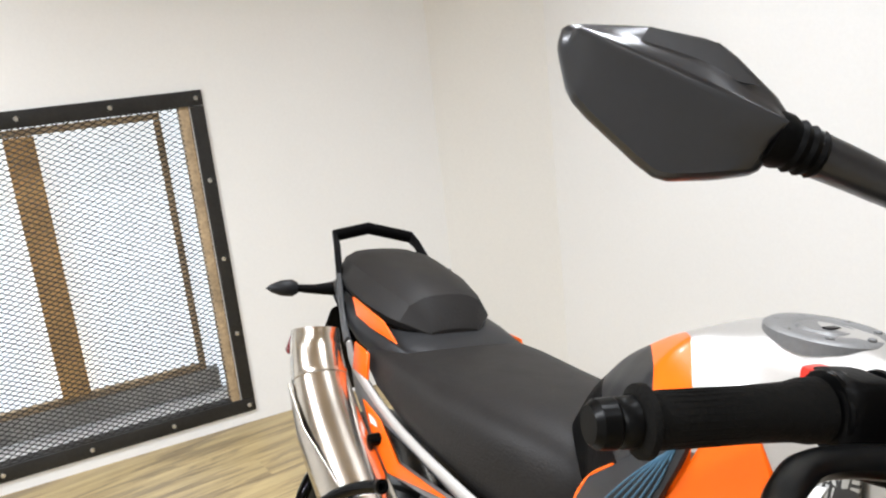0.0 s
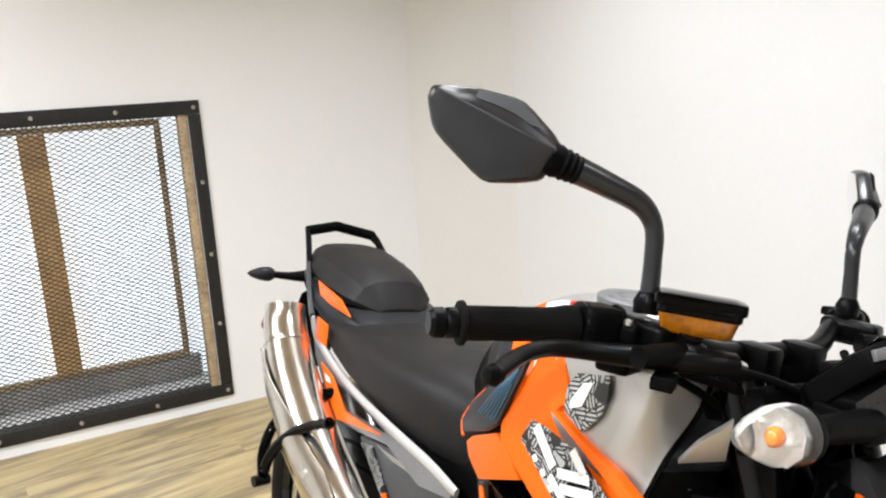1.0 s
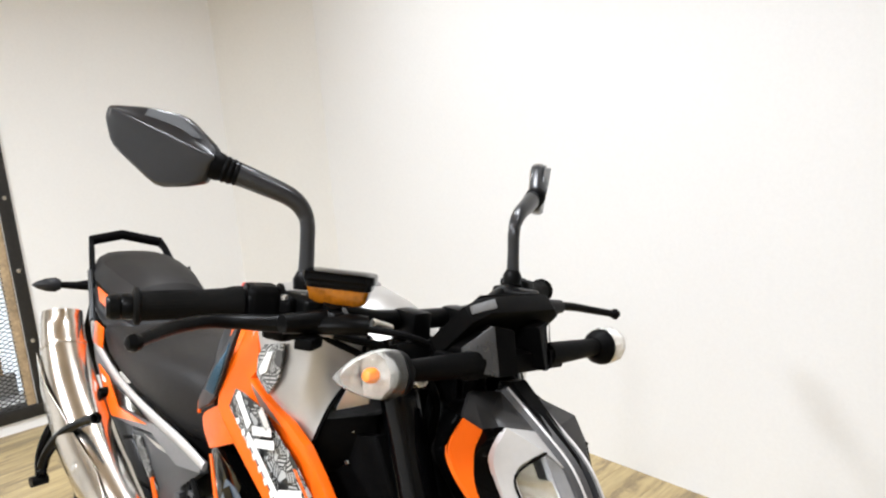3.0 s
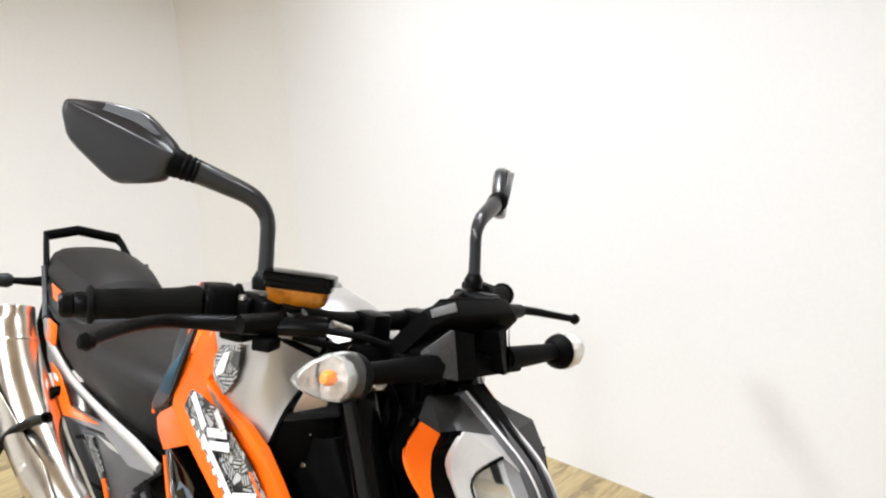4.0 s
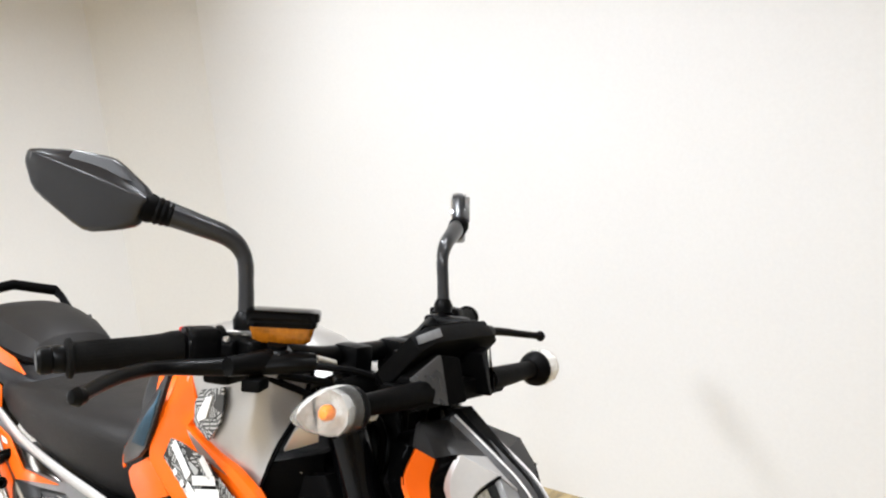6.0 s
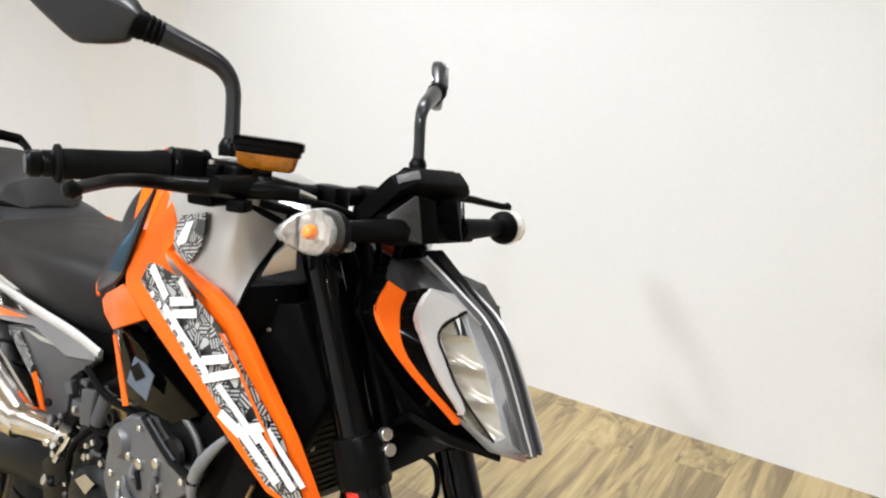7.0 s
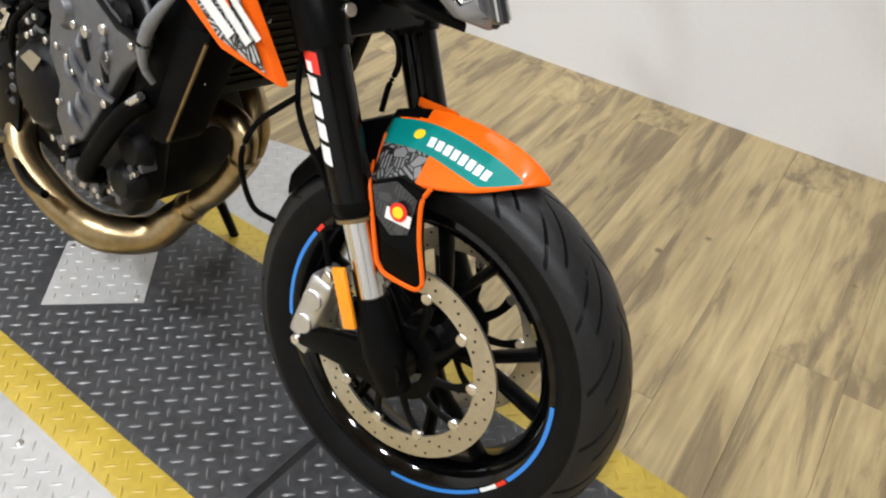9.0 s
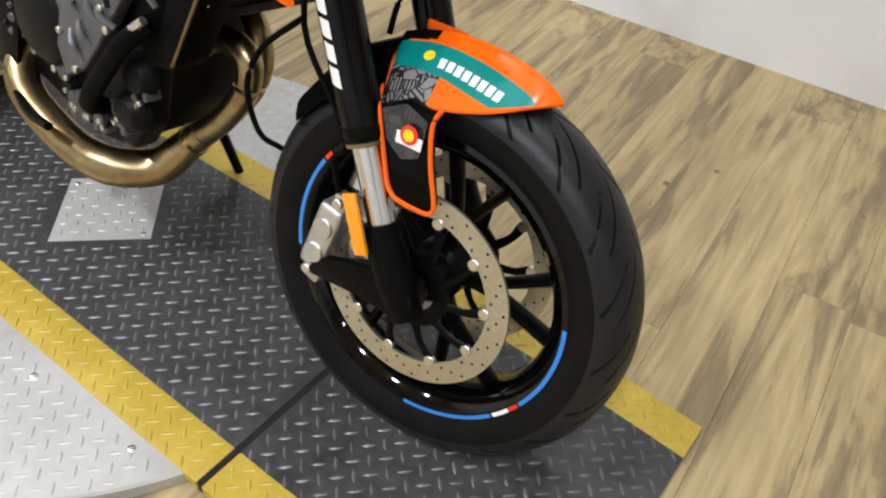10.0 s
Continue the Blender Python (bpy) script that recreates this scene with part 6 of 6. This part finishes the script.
    part("stalk", sweep(B(), [(-1.690, 0.050 * s, 0.858), (-1.700, 0.10 * s, 0.856), (-1.712, 0.142 * s, 0.858)], [0.017, 0.0105, 0.008], 10, 4), BLACK, ind)
    part("pod", lathe(B(), [(0, 0), (0.013, 0.002), (0.019, 0.014), (0.017, 0.036), (0.009, 0.058), (0, 0.070)], (-1.712, 0.136 * s, 0.858), (-0.06, s, 0.02), 16), GRAPHITE, ind)

# exhaust: headers, collector under the engine, upswept silencer
ex = new("exhaust")
ex.parent = moto
tagged(ex, "stainless upswept exhaust with bronze-tinted headers")
for run in ([(-0.480, -0.050, 0.466), (-0.455, -0.050, 0.488), (-0.421, -0.050, 0.503), (-0.380, -0.050, 0.503), (-0.360, -0.050, 0.482), (-0.367, -0.052, 0.440), (-0.413, -0.056, 0.373), (-0.481, -0.062, 0.312), (-0.520, -0.078, 0.262)], [(-0.505, 0.070, 0.510), (-0.480, 0.070, 0.480), (-0.469, 0.070, 0.450), (-0.467, 0.070, 0.415), (-0.478, 0.058, 0.366), (-0.500, 0.010, 0.312), (-0.520, -0.060, 0.262)]):
    part("header_pipe", sweep(B(), run, 0.0205, 18, 7), HEADERPIPE, ex, "heat-tinted header pipe")
part("collector", sweep(B(), [(-0.452, -0.060, 0.338), (-0.490, -0.064, 0.296), (-0.530, -0.095, 0.248), (-0.575, -0.150, 0.246), (-0.640, -0.172, 0.258), (-0.720, -0.180, 0.288), (-0.772, -0.178, 0.318), (-0.800, -0.160, 0.350), (-0.806, -0.115, 0.380)], [0.0212, 0.027, 0.033, 0.034, 0.031, 0.030, 0.029, 0.028, 0.028], 22, 7), HEADERPIPE, ex, "bronze-tinted collector pipe")
part("band_clamp", sweep(B(), [(-0.470, -0.062, 0.318), (-0.477, -0.063, 0.310)], [0.0275, 0.0275], 20, 1), HEADERPIPE, ex)
part("link_pipe", sweep(B(), [(-0.806, -0.115, 0.380), (-0.815, -0.080, 0.430), (-0.825, -0.100, 0.490), (-0.845, -0.150, 0.528), (-0.885, -0.183, 0.545), (-0.925, -0.195, 0.545)], [0.024, 0.023, 0.023, 0.023, 0.025, 0.029], 20, 7), STEEL, ex)
part("pipe_clamp", sweep(B(), [(-0.843, -0.146, 0.526), (-0.856, -0.160, 0.533)], [0.0262, 0.0265], 18, 1), BOLT, ex)
SIL = [(-0.915, -0.192, 0.535), (-0.965, -0.204, 0.558), (-1.045, -0.214, 0.592), (-1.15, -0.220, 0.642), (-1.262, -0.223, 0.716), (-1.335, -0.221, 0.778), (-1.372, -0.217, 0.818), (-1.388, -0.214, 0.853)]
can = part("silencer", sweep(B(), SIL, [0.029, 0.041, 0.051, 0.055, 0.052, 0.0475, 0.045, 0.042], 36, 8, (1.0, 0.95)), STEEL, ex, "brushed stainless silencer")
part("end_cap_seam", sweep(B(), [(-1.336, -0.221, 0.779), (-1.340, -0.2205, 0.784)], [0.0485, 0.0485], 32, 1), STEEL, can)
# Closed black disc on the silencer's end imitates the shaded opening.
part("outlet", lathe(B(), [(0.0, -0.004), (0.027, -0.004), (0.028, 0.0005), (0.0, 0.0005)], (-1.388, -0.214, 0.853), (-0.42, 0.09, 0.90), 24), CASTBLACK, can, "dark disc for the shaded outlet hole")
b = B()
rows = []
for k, (p, q) in enumerate(zip(SIL[1:6], SIL[2:7])):
    c, md = Vector(p), (Vector(q) - Vector(p)).normalized()
    u = md.cross(Vector((0, 0, 1))).normalized()
    if u.y > 0:
        u = -u
    w = u.cross(md)
    if w.z < 0:
        w = -w
    a0, a1 = ((-70, 35), (-80, 55), (-80, 45), (-75, 20), (-60, -5))[k]
    rad = (0.052, 0.061, 0.062, 0.060, 0.055)[k]
    rows.append([b.verts.new(c + (u * math.cos(radians(a0 + (a1 - a0) * i / 12)) + w * math.sin(radians(a0 + (a1 - a0) * i / 12))) * rad) for i in range(13)])
skin(b, rows, False, False)
r = bmesh.ops.extrude_face_region(b, geom=b.faces[:])
bmesh.ops.translate(b, verts=[g for g in r["geom"] if isinstance(g, bmesh.types.BMVert)], vec=(0, 0.0018, 0))
part("heat_shield", b, STEEL, ex, "brushed steel heat shield")
part("shield_bolt", cyl(B(), (-1.06, -0.262, 0.620), (0.2, -1, 0.3), 0.009, 0.012, 12), BOLT, ex)

# pillion peg hanger
peg = new("peg_hanger")
peg.parent = moto
tagged(peg, "black tubular pillion peg hanger")
part("hanger_tube", sweep(B(), [(-1.190, -0.160, 0.722), (-1.225, -0.205, 0.700), (-1.262, -0.255, 0.645), (-1.245, -0.285, 0.590), (-1.215, -0.292, 0.545)], 0.0105, 12, 6), GLOSSBLACK, peg)
part("hanger_tube", sweep(B(), [(-1.045, -0.240, 0.716), (-1.090, -0.250, 0.695), (-1.150, -0.272, 0.655), (-1.195, -0.288, 0.600), (-1.215, -0.292, 0.548)], 0.0105, 12, 6), GLOSSBLACK, peg)
part("tube_end", lathe(B(), [(0.006, 0.0), (0.0105, 0.0), (0.0105, 0.012), (0.006, 0.012)], (-1.047, -0.240, 0.715), (1, 0.1, 0.45), 16, close=True), SATIN, peg)
part("peg", sweep(B(), [(-1.215, -0.280, 0.545), (-1.210, -0.312, 0.543)], 0.011, 12, 2), RUBBER, peg)

# engine, radiator, running gear
eng = new("engine")
eng.parent = moto
tagged(eng, "grey and black parallel twin engine")
part("crankcase", prism(B(), [(-0.53, -0.10, 0.34), (-0.52, -0.10, 0.50), (-0.50, -0.10, 0.62), (-0.62, -0.10, 0.64), (-0.80, -0.10, 0.58), (-0.84, -0.10, 0.44), (-0.78, -0.10, 0.33), (-0.60, -0.10, 0.28), (-0.56, -0.10, 0.285)], (0, 0.20, 0), 0.02, 3), CASTBLACK, eng)
part("case_half", prism(B(), [(-0.475, -0.15, 0.36), (-0.455, -0.15, 0.50), (-0.46, -0.15, 0.62), (-0.62, -0.15, 0.64), (-0.80, -0.15, 0.58), (-0.84, -0.15, 0.44), (-0.78, -0.15, 0.33), (-0.60, -0.15, 0.29), (-0.51, -0.15, 0.305)], (0, 0.048, 0), 0.012, 3), CASTBLACK, eng)
part("cylinder_block", box(B(), (-0.500, 0, 0.655), (0.19, 0.28, 0.23), 0.02, (0, -20, 0)), CASTBLACK, eng)
part("cylinder_head", box(B(), (-0.515, 0, 0.755), (0.20, 0.30, 0.10), 0.02, (0, -20, 0)), CASTBLACK, eng)
COVERGREY = surface("grey cast cover", (0.118, 0.118, 0.122), 0.34, 0.4, vary=0.15, scale=50, bump=0.3, spec=0.3)
cover = part("clutch_cover", prism(B(), [(x, -0.160, z) for x, z in ((-0.630, 0.631), (-0.581, 0.668), (-0.532, 0.678), (-0.492, 0.661), (-0.450, 0.641), (-0.412, 0.633), (-0.424, 0.604), (-0.463, 0.572), (-0.488, 0.537), (-0.526, 0.483), (-0.573, 0.425), (-0.622, 0.395), (-0.644, 0.441), (-0.628, 0.498), (-0.652, 0.538), (-0.645, 0.577))], (0, -0.026, 0), 0.007, 3), COVERGREY, eng, "grey cast side cover")
part("cover_boss", lathe(B(), [(0, 0.014), (0.020, 0.012), (0.027, 0.004), (0.028, 0.0)], (-0.600, -0.184, 0.619), (0, -1, 0), 28), COVERGREY, cover)
part("cover_boss", lathe(B(), [(0, 0.008), (0.020, 0.006), (0.024, 0.0)], (-0.459, -0.184, 0.652), (0, -1, 0), 24), CASTBLACK, cover, "black round boss")
part("cover_seam", sweep(B(), [(-0.535, -0.188, 0.680), (-0.485, -0.190, 0.656), (-0.455, -0.190, 0.642), (-0.408, -0.187, 0.629)], 0.0065, 8, 5), CASTBLACK, cover)
part("cover_seam", sweep(B(), [(-0.520, -0.191, 0.684), (-0.478, -0.193, 0.663), (-0.446, -0.193, 0.648)], 0.0022, 6, 4), GREYPANEL, cover)
part("outer_arc", sweep(B(), [(-0.500, -0.172, 0.712), (-0.449, -0.178, 0.704), (-0.420, -0.180, 0.692), (-0.403, -0.180, 0.669), (-0.404, -0.178, 0.637)], [0.004, 0.005, 0.005, 0.005, 0.004], 10, 5), CASTGREY, eng, "dark grey cover rim")
part("outer_cover", prism(B(), [(x, -0.150, z) for x, z in ((-0.535, 0.690), (-0.500, 0.715), (-0.449, 0.706), (-0.420, 0.694), (-0.402, 0.669), (-0.402, 0.632), (-0.470, 0.620))], (0, -0.024, 0), 0.004), CASTBLACK, eng)
part("silver_hose", sweep(B(), [(-0.350, -0.180, 0.712), (-0.362, -0.185, 0.698), (-0.388, -0.189, 0.665), (-0.406, -0.189, 0.630), (-0.410, -0.185, 0.598), (-0.410, -0.172, 0.575)], [0.005, 0.007, 0.010, 0.009, 0.006, 0.005], 12, 6), PALEGREY, eng, "glossy pale grey hose")
part("frame_tab", prism(B(), [(-0.733, -0.170, 0.660), (-0.690, -0.170, 0.668), (-0.704, -0.170, 0.603), (-0.737, -0.170, 0.596)], (0, -0.014, 0), 0.005), GREYPANEL, eng, "grey frame tab")
part("bronze_tab", prism(B(), [(-0.702, -0.158, 0.642), (-0.622, -0.158, 0.664), (-0.617, -0.158, 0.640), (-0.705, -0.158, 0.616)], (0, -0.010, 0), 0.003), HEADERPIPE, eng, "bronze-tinted tab")
part("tab_ring", lathe(B(), [(0.008, 0), (0.014, 0), (0.014, 0.010), (0.008, 0.010)], (-0.655, -0.166, 0.634), (0, -1, 0), 20, close=True), CASTBLACK, eng)
part("pedal_rod", sweep(B(), [(-0.770, -0.180, 0.565), (-0.812, -0.184, 0.505)], 0.0055, 10, 1), CHROME, eng, "chrome pedal rod")
for (x0, z0), (x1, z1) in (((-0.590, 0.564), (-0.542, 0.527)), ((-0.605, 0.544), (-0.565, 0.505)), ((-0.552, 0.542), (-0.514, 0.512)), ((-0.527, 0.538), (-0.485, 0.520)), ((-0.575, 0.500), (-0.545, 0.470)), ((-0.600, 0.478), (-0.570, 0.440)), ((-0.560, 0.600), (-0.546, 0.560)), ((-0.498, 0.618), (-0.494, 0.560))):
    part("rib", sweep(B(), [(x0, -0.184, z0), ((x0 + x1) / 2, -0.192, (z0 + z1) / 2), (x1, -0.184, z1)], [0.0045, 0.0065, 0.0045], 8, 4), COVERGREY, cover)
for x, z, r in ((-0.542, 0.605, 0.0085), (-0.498, 0.622, 0.0075), (-0.494, 0.586, 0.0085), (-0.571, 0.606, 0.006), (-0.594, 0.551, 0.005), (-0.581, 0.532, 0.005), (-0.512, 0.540, 0.0055), (-0.501, 0.512, 0.0065), (-0.620, 0.560, 0.005), (-0.625, 0.470, 0.0055), (-0.590, 0.420, 0.006), (-0.432, 0.620, 0.0055), (-0.545, 0.660, 0.005)):
    part("bolt", cyl(B(), (x, -0.184, z), (0, -1, 0), r, 0.008, 12), BOLT, cover)
for x, z in ((-0.545, 0.578), (-0.500, 0.560)):
    part("cover_slot", sweep(B(), [(x - 0.004, -0.1862, z + 0.014), (x + 0.004, -0.1862, z - 0.014)], 0.0055, 8, 1), CASTBLACK, cover)
part("water_hose", sweep(B(), [(-0.425, -0.170, 0.545), (-0.452, -0.192, 0.513), (-0.516, -0.197, 0.432), (-0.552, -0.194, 0.382), (-0.560, -0.165, 0.366)], 0.0145, 14, 6), BLACK, eng, "black coolant hose")
part("hose_clip", sweep(B(), [(-0.441, -0.190, 0.534), (-0.414, -0.188, 0.556)], 0.0065, 8, 1), BOLT, eng)
part("radiator_side_box", prism(B(), [(-0.352, -0.172, 0.676), (-0.289, -0.172, 0.679), (-0.370, -0.172, 0.506), (-0.384, -0.172, 0.492), (-0.412, -0.172, 0.488), (-0.422, -0.172, 0.500)], (0, 0.06, 0), 0.006), BLACK, eng)
part("brass_edge", sweep(B(), [(-0.299, -0.172, 0.664), (-0.376, -0.172, 0.502)], 0.0028, 8, 1), HEADERPIPE, eng, "brass-coloured radiator edge")
round_cover = part("clutch_bell", lathe(B(), [(0, 0.042), (0.050, 0.040), (0.066, 0.032), (0.076, 0.018), (0.090, 0.014), (0.094, 0.0)], (-0.700, -0.150, 0.462), (0, -1, 0), 40), CASTBLACK, eng, "black round clutch cover")
part("cover_badge", prism(B(), [(-0.724, -0.1925, 0.508), (-0.692, -0.1925, 0.530), (-0.660, -0.1925, 0.526), (-0.688, -0.1925, 0.496)], (0, -0.001, 0)), LENSBOWL, round_cover)
for i in range(9):
    a = 2 * math.pi * i / 9
    part("bolt", cyl(B(), (-0.700 + 0.083 * math.cos(a), -0.163, 0.462 + 0.083 * math.sin(a)), (0, -1, 0), 0.0062, 0.010, 10), BOLT, round_cover)
part("water_pump", lathe(B(), [(0, 0.030), (0.022, 0.028), (0.032, 0.016), (0.036, 0.0)], (-0.490, -0.150, 0.385), (0, -1, 0), 24), CASTBLACK, eng)
part("oil_filter_cover", lathe(B(), [(0, 0.026), (0.024, 0.024), (0.032, 0.012), (0.034, 0.0)], (-0.470, -0.150, 0.450), (0, -1, 0), 24), CASTBLACK, eng)
part("sump", prism(B(), [(-0.58, -0.12, 0.292), (-0.64, -0.12, 0.286), (-0.76, -0.12, 0.32), (-0.72, -0.12, 0.345), (-0.58, -0.12, 0.315)], (0, 0.24, 0), 0.01), CASTGREY, eng)
rnd = random.Random(4)
LUGLINE = ((-0.669, 0.385), (-0.654, 0.345), (-0.595, 0.331), (-0.541, 0.345), (-0.490, 0.385), (-0.455, 0.430))
for i in range(22):
    k = 5 * i / 21.001
    (xa, za), (xb, zb) = LUGLINE[int(k)], LUGLINE[int(k) + 1]
    x = xa + (xb - xa) * (k % 1) + 0.006 * rnd.uniform(-1, 1)
    z = za + (zb - za) * (k % 1) + 0.010 * rnd.uniform(-1, 1)
    part("case_lug", box(B(), (x, -0.155, z), (0.010 + 0.010 * rnd.random(), 0.028, 0.018 + 0.032 * rnd.random()), 0.004, (0, rnd.uniform(-40, 40), 0)), CASTGREY if rnd.random() < 0.75 else CASTBLACK, eng)
    if i % 3:
        part("bolt", cyl(B(), (x + 0.006, -0.164, z - 0.006), (0, -1, 0), 0.0048, 0.008, 8), BOLT, eng)
for i in range(14):
    x, z = rnd.uniform(-0.80, -0.70), rnd.uniform(0.52, 0.66)
    part("bracket", box(B(), (x, -0.150 - 0.02 * rnd.random(), z), (0.014 + 0.02 * rnd.random(), 0.016, 0.010 + 0.02 * rnd.random()), 0.003, (0, rnd.uniform(-60, 60), 20)), CASTBLACK if i % 3 else CASTGREY, eng)
    if i % 2:
        part("bolt", cyl(B(), (x, -0.172, z), (0, -1, 0), 0.0052, 0.008, 8), BOLT, eng)
for i in range(22):
    x, z = rnd.uniform(-0.86, -0.76), rnd.uniform(0.40, 0.60)
    part("fitting", cyl(B(), (x, -0.178, z), (rnd.uniform(-0.4, 0.4), -1, rnd.uniform(-0.4, 0.4)), rnd.uniform(0.004, 0.010), rnd.uniform(0.004, 0.010), 10), (BOLT, CASTGREY, CASTBLACK, CASTBLACK)[i % 4], eng)
for p in ([(-0.62, -0.155, 0.63), (-0.68, -0.175, 0.60), (-0.74, -0.170, 0.62), (-0.80, -0.15, 0.66)], [(-0.70, -0.165, 0.61), (-0.76, -0.180, 0.55), (-0.80, -0.170, 0.47)], [(-0.58, -0.165, 0.66), (-0.66, -0.18, 0.67), (-0.74, -0.17, 0.69)]):
    part("wire_loom", sweep(B(), p, 0.006, 8, 6), BLACK, eng)
part("brake_pedal_cylinder", sweep(B(), [(-0.675, -0.165, 0.670), (-0.700, -0.170, 0.610)], 0.014, 12, 1), GREYPANEL, eng)
rad = new("radiator")
rad.parent = moto
tagged(rad, "black radiator behind the front wheel")
part("core", box(B(), (-0.336, 0, 0.668), (0.035, 0.28, 0.21), 0.004, (0, 20, 0)), CASTBLACK, rad)
for s in (-1, 1):
    part("side_tank", box(B(), (-0.336, 0.155 * s, 0.668), (0.045, 0.03, 0.22), 0.006, (0, 20, 0)), BLACK, rad)
    if s < 0:
        part("radiator_guard", prism(B(), [(-0.300, 0.168 * s, 0.790), (-0.420, 0.172 * s, 0.720), (-0.470, 0.167 * s, 0.520), (-0.435, 0.164 * s, 0.470), (-0.372, 0.160 * s, 0.548)], (0, -0.012 * s, 0), 0.004), BLACK, rad, "black plastic side guard")
    part("under_tank_cover", prism(B(), [(-0.300, 0.120 * s, 0.90), (-0.40, 0.172 * s, 0.885), (-0.36, 0.175 * s, 0.76), (-0.27, 0.130 * s, 0.70), (-0.25, 0.10 * s, 0.78)], (0, -0.02 * s, 0), 0.005), BLACK, rad)
for i in range(14):
    part("fin", box(B(), (-0.317, 0, 0.668), (0.004, 0.27, 0.002), 0, (0, 20, 0)), CASTBLACK, rad).matrix_basis = Matrix.Translation(Vector((math.sin(radians(20)), 0, math.cos(radians(20)))) * (-0.091 + 0.014 * i))
part("clamp_bolt", cyl(B(), (-0.268, -0.112, 0.975), (1, -0.35, 0.35), 0.009, 0.034, 12), BOLT, moto, "", True)
part("radiator_bolt", cyl(B(), (-0.335, -0.055, 0.675), (1, -0.5, 0.3), 0.0085, 0.022, 12), BOLT, moto)
part("horn", lathe(B(), [(0, 0.016), (0.020, 0.014), (0.034, 0.006), (0.036, 0.0), (0.02, -0.02)], (-0.275, -0.075, 0.80), (1, -0.2, 0.2), 20), GLOSSBLACK, moto, "black horn")
part("inner_fairing", box(B(), (-0.37, 0, 0.83), (0.14, 0.20, 0.16), 0.02, (0, -24, 0)), BLACK, moto)
for z, y in ((0.90, -0.135), (0.86, -0.140), (0.60, -0.150)):
    part("bolt", cyl(B(), (-0.33, y, z), (0.6, -1, 0.1), 0.0035, 0.004, 10), BOLT, moto)
for s in (-1, 1):
    part("swingarm", sweep(B(), [(-0.80, 0.10 * s, 0.42), (-1.05, 0.125 * s, 0.40), (-1.30, 0.135 * s, 0.345), (-1.50, 0.135 * s, 0.315)], [0.045, 0.038, 0.032, 0.026], 14, 5, (0.6, 1.2)), CASTBLACK, moto, "cast black swingarm")
part("rider_peg", sweep(B(), [(-0.80, -0.20, 0.345), (-0.79, -0.285, 0.340)], [0.012, 0.014], 12, 2), BOLT, moto, "ribbed metal rider peg")
part("heel_plate", prism(B(), [(-0.80, -0.172, 0.54), (-0.87, -0.172, 0.48), (-0.84, -0.178, 0.33), (-0.78, -0.178, 0.33), (-0.76, -0.172, 0.44)], (0, -0.008, 0), 0.003), SATIN, moto, "black heel plate")
part("brake_pedal", sweep(B(), [(-0.79, -0.19, 0.325), (-0.70, -0.215, 0.310), (-0.62, -0.225, 0.320)], 0.007, 10, 5), SATIN, moto)
part("side_stand", sweep(B(), [(-0.72, 0.12, 0.30), (-0.71, 0.19, 0.15), (-0.70, 0.235, 0.040)], [0.012, 0.011, 0.010], 10, 5), SATIN, moto, "black side stand")
part("stand_foot", box(B(), (-0.70, 0.242, 0.036), (0.06, 0.05, 0.010), 0.003, (-10.68 * -1, 0, 0)), SATIN, moto)
part("shock_spring", sweep(B(), [(-0.86 + 0.03 * math.cos(t * 0.9), 0.03 * math.sin(t * 0.9), 0.45 + 0.0035 * t) for t in range(0, 64)], 0.006, 8, 2), WHITE, moto)

# ---------------------------------------------------------------- floor planks, one by one
PW, PL, PG = 0.152, 1.22, 0.0003
plank_b = B()
box(plank_b, (0, 0, -0.004), (PW - PG, PL - PG, 0.008), 0.0006, seg=1)
plank_me = None
rnd = random.Random(11)
PTURN = Matrix.Rotation(radians(6), 4, "Z")
x = -3.6
while x < 3.7:
    y = -3.5 + PL * rnd.random() - PL / 2
    while y < 3.0:
        cx = (PTURN @ Vector((x, y, FLOOR))).x
        y0 = max(y - PL / 2, (-3.06 - math.sin(radians(6)) * x) / math.cos(radians(6)))
        y1 = min(y + PL / 2, (1.606 + 0.063 * cx + 0.06 - math.sin(radians(6)) * x) / math.cos(radians(6)))
        if abs(cx) > 3.27 or y1 - y0 < 0.02:
            y += PL
            continue
        if plank_me is None:
            o = part("plank", plank_b, PLANK, floor)
            plank_me = o.data
        else:
            o = new("plank", plank_me)
            o.parent = floor
        o.matrix_basis = PTURN @ Matrix.Translation((x, (y0 + y1) / 2, FLOOR)) @ Matrix.Diagonal((1, (y1 - y0) / PL, 1, 1))
        y += PL
    x += PW
